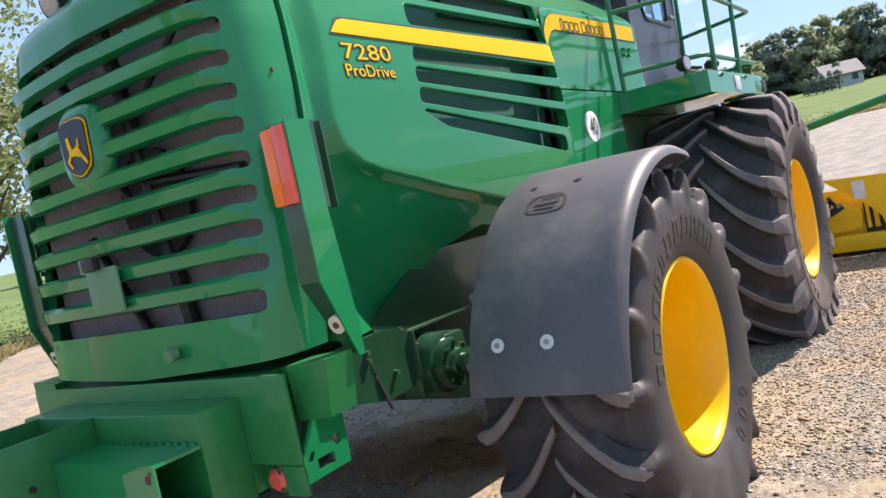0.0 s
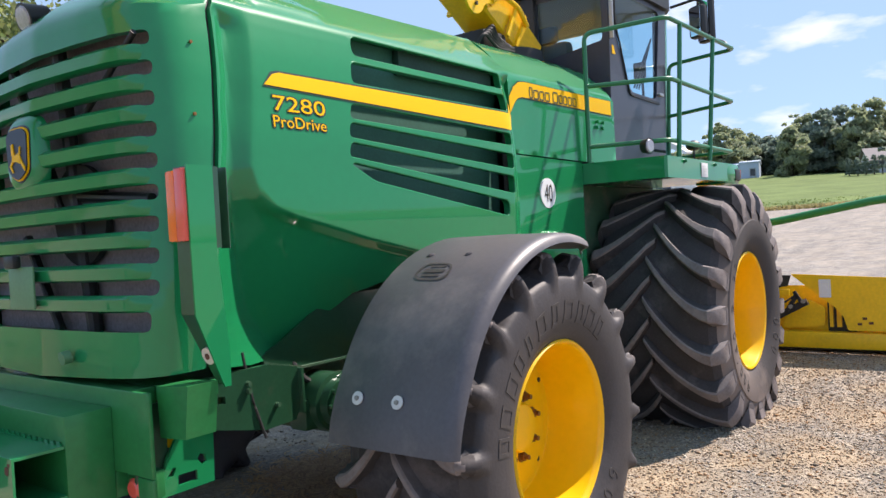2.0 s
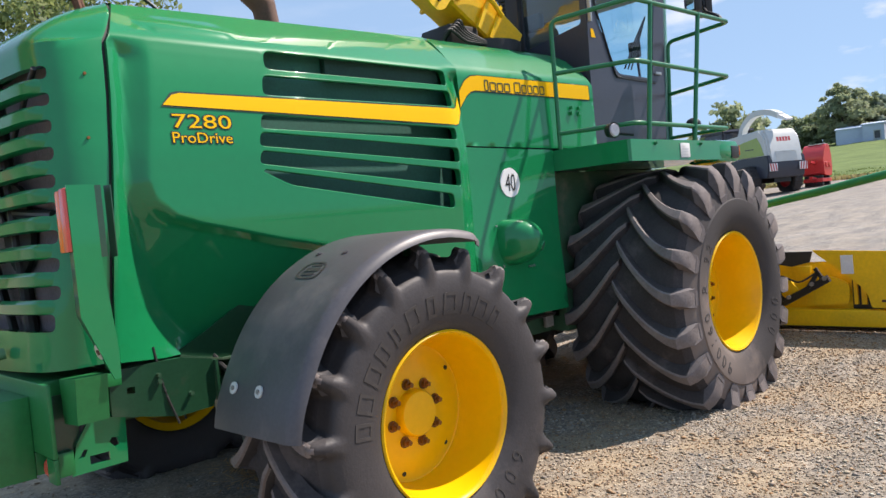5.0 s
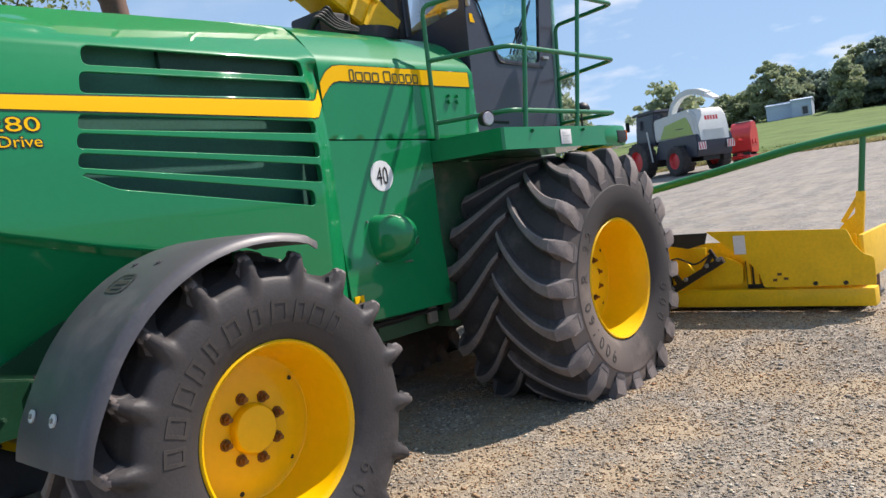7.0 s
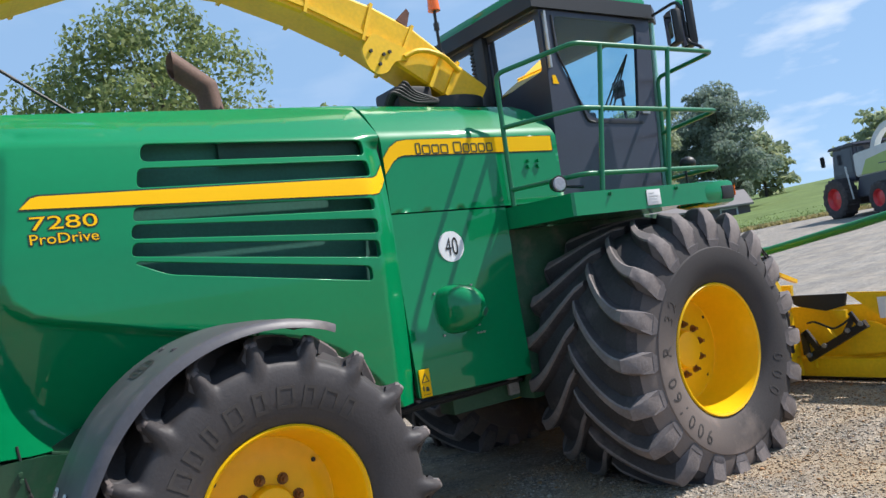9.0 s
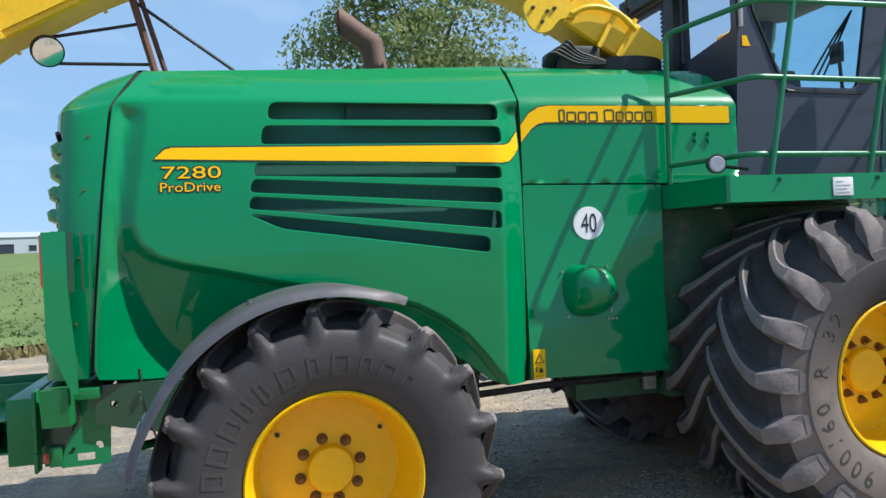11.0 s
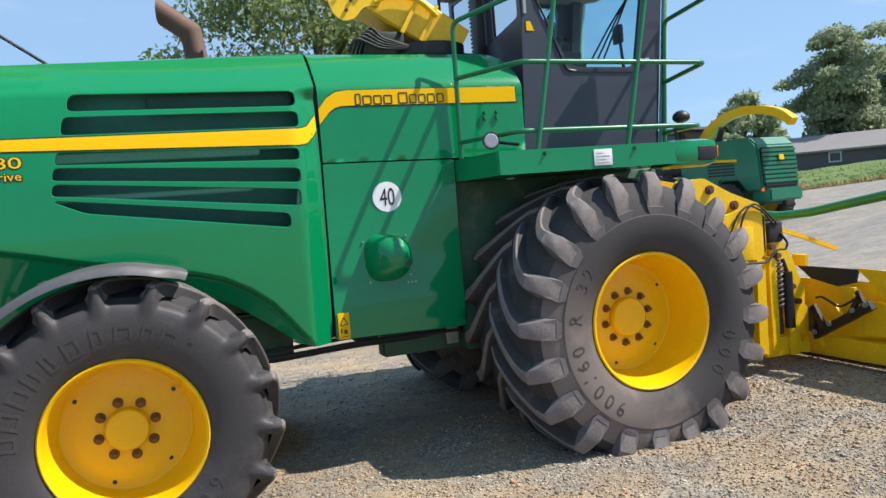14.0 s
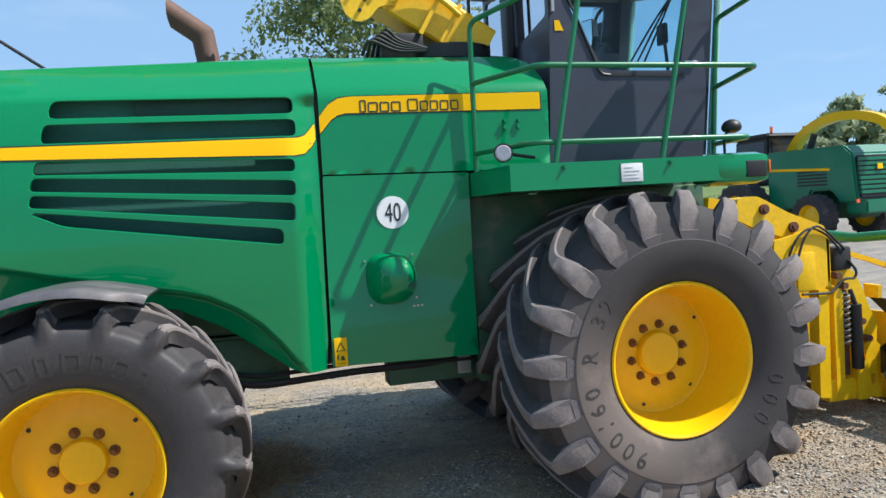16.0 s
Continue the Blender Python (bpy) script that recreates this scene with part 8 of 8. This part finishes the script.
def pale_harvester(x, y, turn):
    """The pale harvester: dark lower body, lime flank, white tail with a louvred panel and striped warning boards."""
    z0 = rise(x, y)
    t = thing("forage_harvester", (x, y, z0), "pale lime and white forage harvester with red wheel rims", "forage harvester")
    m = Matrix.Translation((x, y, z0)) @ Matrix.Rotation(radians(turn), 4, "Z")

    def shape(nm, poly, y0, y1, material, lab="", parent=None, bev=0.0):
        bm = bmesh.new()
        solid(bm, poly, lambda u, v: Vector((u, y0, v)), Vector((0, y1 - y0, 0)))
        if bev:
            bmesh.ops.bevel(bm, geom=list(bm.edges), offset=bev, segments=2, affect="EDGES")
        bmesh.ops.transform(bm, matrix=m, verts=bm.verts)
        return part(nm, bm, material, parent or t, lab, 30)

    shape("lower_body", [(0.05, 0.75), (-0.10, 1.35), (0.0, 1.75), (2.9, 1.75), (3.3, 0.85), (1.9, 0.85), (1.7, 1.35), (0.85, 1.35), (0.65, 0.75)], -0.98, 0.98, M_CAB, "dark grey lower body", None, 0.04)
    shape("hood", [(0.0, 1.70), (0.18, 2.60), (0.5, 2.95), (3.2, 2.80), (3.2, 1.75)], -0.93, 0.93, M_PALEGREY, "pale grey-white hood", None, 0.06)
    tail_w = shape("tail_panel", [(-0.10, 1.42), (0.10, 2.58), (0.36, 2.93), (0.46, 2.85), (0.22, 1.42)], -0.80, 0.80, M_PALEGREY, "pale grey tail panel", None, 0.03)
    for k in range(5):
        shape("tail_slat", [(-0.105 + 0.0155 * k, 1.52 + 0.09 * k), (-0.097 + 0.0155 * k, 1.57 + 0.09 * k), (0.0 + 0.0155 * k, 1.57 + 0.09 * k), (0.0 + 0.0155 * k, 1.52 + 0.09 * k)], -0.55, 0.55, M_PALEGREY, "", tail_w)
    for k in range(5):
        shape("badge_bar", [(0.06, 2.36), (0.095, 2.56), (0.11, 2.56), (0.08, 2.36)], -0.36 + 0.15 * k, -0.25 + 0.15 * k, M_REDPAINT, "", tail_w)
    for sy in (-1, 1):
        shape("flank_panel", [(0.22, 1.78), (0.42, 2.30), (0.66, 2.62), (2.3, 2.42), (2.75, 1.80)], sy * 0.932, sy * 0.945, M_LIME, "lime green flank panel")
        shape("vent_bar", [(0.9, 2.10), (1.5, 2.12), (1.5, 2.16), (0.9, 2.14)], sy * 0.946, sy * 0.95, M_CAB)
        bo = shape("warning_board", [(-0.16, 1.04), (-0.16, 1.38), (-0.13, 1.38), (-0.13, 1.04)], sy * 0.98, sy * 0.58, M_WHITE, "white board with red slanted stripes")
        for k in range(3):
            bm = bmesh.new()
            u0 = 0.60 + 0.13 * k
            solid(bm, [(u0, 1.05), (u0 + 0.065, 1.05), (u0 + 0.115, 1.37), (u0 + 0.05, 1.37)], lambda u, v: Vector((-0.164, sy * u, v)), Vector((0.003, 0, 0)))
            bmesh.ops.transform(bm, matrix=m, verts=bm.verts)
            part("red_stripe", bm, M_REDPAINT, bo, "", 0)
    shape("chassis", [(0.3, 0.55), (0.3, 1.0), (4.6, 1.0), (4.6, 0.55)], -0.45, 0.45, M_BLACK)
    cab = shape("cab", [(3.30, 1.6), (3.25, 3.2), (4.80, 3.2), (5.05, 1.6)], -0.82, 0.82, M_CAB, "", None, 0.05)
    for sy in (-1, 1):
        shape("cab_window", [(3.45, 2.0), (3.42, 3.1), (4.68, 3.1), (4.82, 2.0)], sy * 0.822, sy * 0.828, M_WIN_DARK, "", cab)
        shape("step_rail", [(3.1, 0.8), (3.35, 2.3), (3.40, 2.3), (3.15, 0.8)], sy * 1.25, sy * 1.20, M_PALEGREY)
        shape("mirror", [(4.9, 2.5), (4.9, 3.0), (5.0, 3.0), (5.0, 2.5)], sy * 1.35, sy * 1.15, M_BLACK, "", None, 0.03)
    shape("rear_window", [(3.23, 2.4), (3.22, 3.1), (3.24, 3.1), (3.26, 2.4)], -0.65, 0.65, M_WIN_DARK, "", cab)
    shape("cab_roof", [(3.1, 3.2), (3.15, 3.34), (4.95, 3.34), (5.1, 3.2)], -0.9, 0.9, M_CAB, "", None, 0.04)
    bm = bmesh.new()
    sweep(bm, rounded([(3.0, 0, 2.75), (2.7, 0, 3.35), (2.1, 0, 3.75), (1.4, 0, 3.85), (0.6, 0, 3.72), (0.1, 0, 3.5)], 0.3, 4), rect(0.30, 0.26))
    bmesh.ops.transform(bm, matrix=m, verts=bm.verts)
    spout_p = part("spout", bm, M_PALEGREY, t, "pale grey arched spout", 40)
    shape("spout_flap", [(0.15, 3.62), (-0.45, 3.30), (-0.42, 3.22), (0.15, 3.40)], -0.17, 0.17, M_WHITE, "", spout_p)
    for sy in (-1, 1):
        small_wheel(t, m, 1.25, sy * 1.12, 0.68, 0.5, M_REDPAINT)
        small_wheel(t, m, 4.15, sy * 1.15, 0.92, 0.7, M_REDPAINT)


pale_harvester(32.9, 9.4, 60)
rx, ry = 36.6, 9.4
rz = rise(rx, ry)
red = thing("red_implement", (rx, ry, rz), "red farm implement parked beside the pale harvester", "implement")
bm = bmesh.new()
solid(bm, soft_poly([(-0.45, 0.50), (0.50, 0.45), (0.62, 0.80), (0.58, 1.50), (0.35, 1.95), (0.0, 1.98), (-0.35, 1.60), (-0.50, 1.30)], 0.16, 4), lambda u, v: Vector((rx + u, ry - 0.5, rz + v)), Vector((0, 1.0, 0)))
hopper = part("hopper", bm, M_REDPAINT, red, "", 40)
bm = bmesh.new()
box(bm, (rx - 0.02, ry - 0.40, rz + 1.975), (rx + 0.36, ry + 0.30, rz + 2.0), 0.005)
part("white_panel", bm, M_WHITE, hopper, "white top panel")
for k in range(2):
    bm = bmesh.new()
    cyl(bm, (rx - 0.15 + 0.4 * k, ry - 0.50, rz + 1.0), (rx - 0.15 + 0.4 * k, ry - 0.54, rz + 1.0), 0.14, seg=18)
    part("side_cap", bm, M_REDPAINT, hopper)
for z0, z1 in ((1.15, 1.10), (0.40, 0.32)):
    bm = bmesh.new()
    sweep(bm, [(rx - 1.15, ry - 0.1, rz + z0), (rx - 0.44, ry - 0.1, rz + z1)], rect(0.14, 0.12))
    part("drawbar", bm, M_REDPAINT, red)
bm = bmesh.new()
box(bm, (rx - 0.6, ry - 0.45, rz + 0.18), (rx + 0.6, ry + 0.45, rz + 0.36), 0.03)
part("low_frame", bm, M_REDPAINT, red)
for q in (-0.45, 0.42):
    bm = bmesh.new()
    box(bm, (rx + q - 0.1, ry - 0.42, rz), (rx + q + 0.1, ry + 0.42, rz + 0.50), 0.03)
    part("stand", bm, M_BLACK, red)

# ---- gravel stones ----
srng = np.random.default_rng(5)
count = 85000
sx = srng.uniform(-1.2, 7.5, count)
sy_ = srng.uniform(-4.2, 3.5, count)
near = srng.uniform(0, 1, count) < 0.62
sx = np.where(near, srng.uniform(0.3, 5.2, count), sx)
sy_ = np.where(near, srng.uniform(-3.4, -0.2, count), sy_)
rad = np.clip(srng.lognormal(math.log(0.0056), 0.45, count), 0.003, 0.024)
base = np.array([(1, 0, 0), (-0.5, 0.87, 0), (-0.5, -0.87, 0), (0.45, 0.6, 0.75), (-0.8, 0.1, 0.7), (0.4, -0.65, 0.8), (0.0, 0.0, -0.8)])
tri = np.array([(0, 1, 3), (1, 4, 3), (1, 2, 4), (2, 5, 4), (2, 0, 5), (0, 3, 5), (3, 4, 5), (0, 6, 1), (1, 6, 2), (2, 6, 0)])
ang = srng.uniform(0, 2 * math.pi, count)
ca, sa = np.cos(ang), np.sin(ang)
jit = base[None] * (1 + srng.uniform(-0.25, 0.25, (count, 7, 3))) * np.stack([np.ones(count), srng.uniform(0.6, 1.0, count), srng.uniform(0.28, 0.6, count)], 1)[:, None, :]
vx = jit[..., 0] * ca[:, None] - jit[..., 1] * sa[:, None]
vy = jit[..., 0] * sa[:, None] + jit[..., 1] * ca[:, None]
V = np.stack([vx, vy, jit[..., 2]], -1) * rad[:, None, None]
V += np.stack([sx, sy_, GROUND + np.interp(sx, RAMP_X, RAMP_Z) + rad * 0.15], -1)[:, None, :]
F = (tri[None] + (np.arange(count) * 7)[:, None, None]).reshape(-1, 3)
me = bpy.data.meshes.new("gravel")
me.vertices.add(count * 7)
me.vertices.foreach_set("co", V.reshape(-1))
me.loops.add(len(F) * 3)
me.loops.foreach_set("vertex_index", F.reshape(-1))
me.polygons.add(len(F))
me.polygons.foreach_set("loop_start", np.arange(len(F)) * 3)
me.update(calc_edges=True)
me.validate()
me.materials.append(M_STONE)
tagged(new("gravel", me), "loose grey and tan gravel stones", "gravel", kind="stuff")

# ---- loose straw fallen under the machine ----
wrng = np.random.default_rng(12)
n_straw = 17000
ang, far_ = wrng.uniform(0, 2 * math.pi, n_straw), np.abs(wrng.normal(0, 0.22, n_straw))
P = np.stack([0.60 + far_ * np.cos(ang) * 1.1, 0.22 + far_ * np.sin(ang) * 1.3, GROUND + 0.004 + wrng.uniform(0, 0.05, n_straw) * np.exp(-far_ * 4)], 1)
along = np.stack([np.cos(ang * 7.3), np.sin(ang * 7.3), wrng.normal(0, 0.18, n_straw)], 1) * wrng.uniform(0.012, 0.05, n_straw)[:, None]
side_ = np.stack([-along[:, 1], along[:, 0], np.zeros(n_straw)], 1)
side_ = side_ / np.linalg.norm(side_, axis=1)[:, None] * wrng.uniform(0.003, 0.007, n_straw)[:, None]
quad = np.stack([P - along - side_, P + along - side_, P + along + side_, P - along + side_], 1).reshape(-1, 3)
tagged(new("straw", mesh_of("straw", quad, np.arange(n_straw * 4).reshape(-1, 4), M_STRAW)), "scattered brown straw and chaff on the gravel", "straw", kind="stuff")
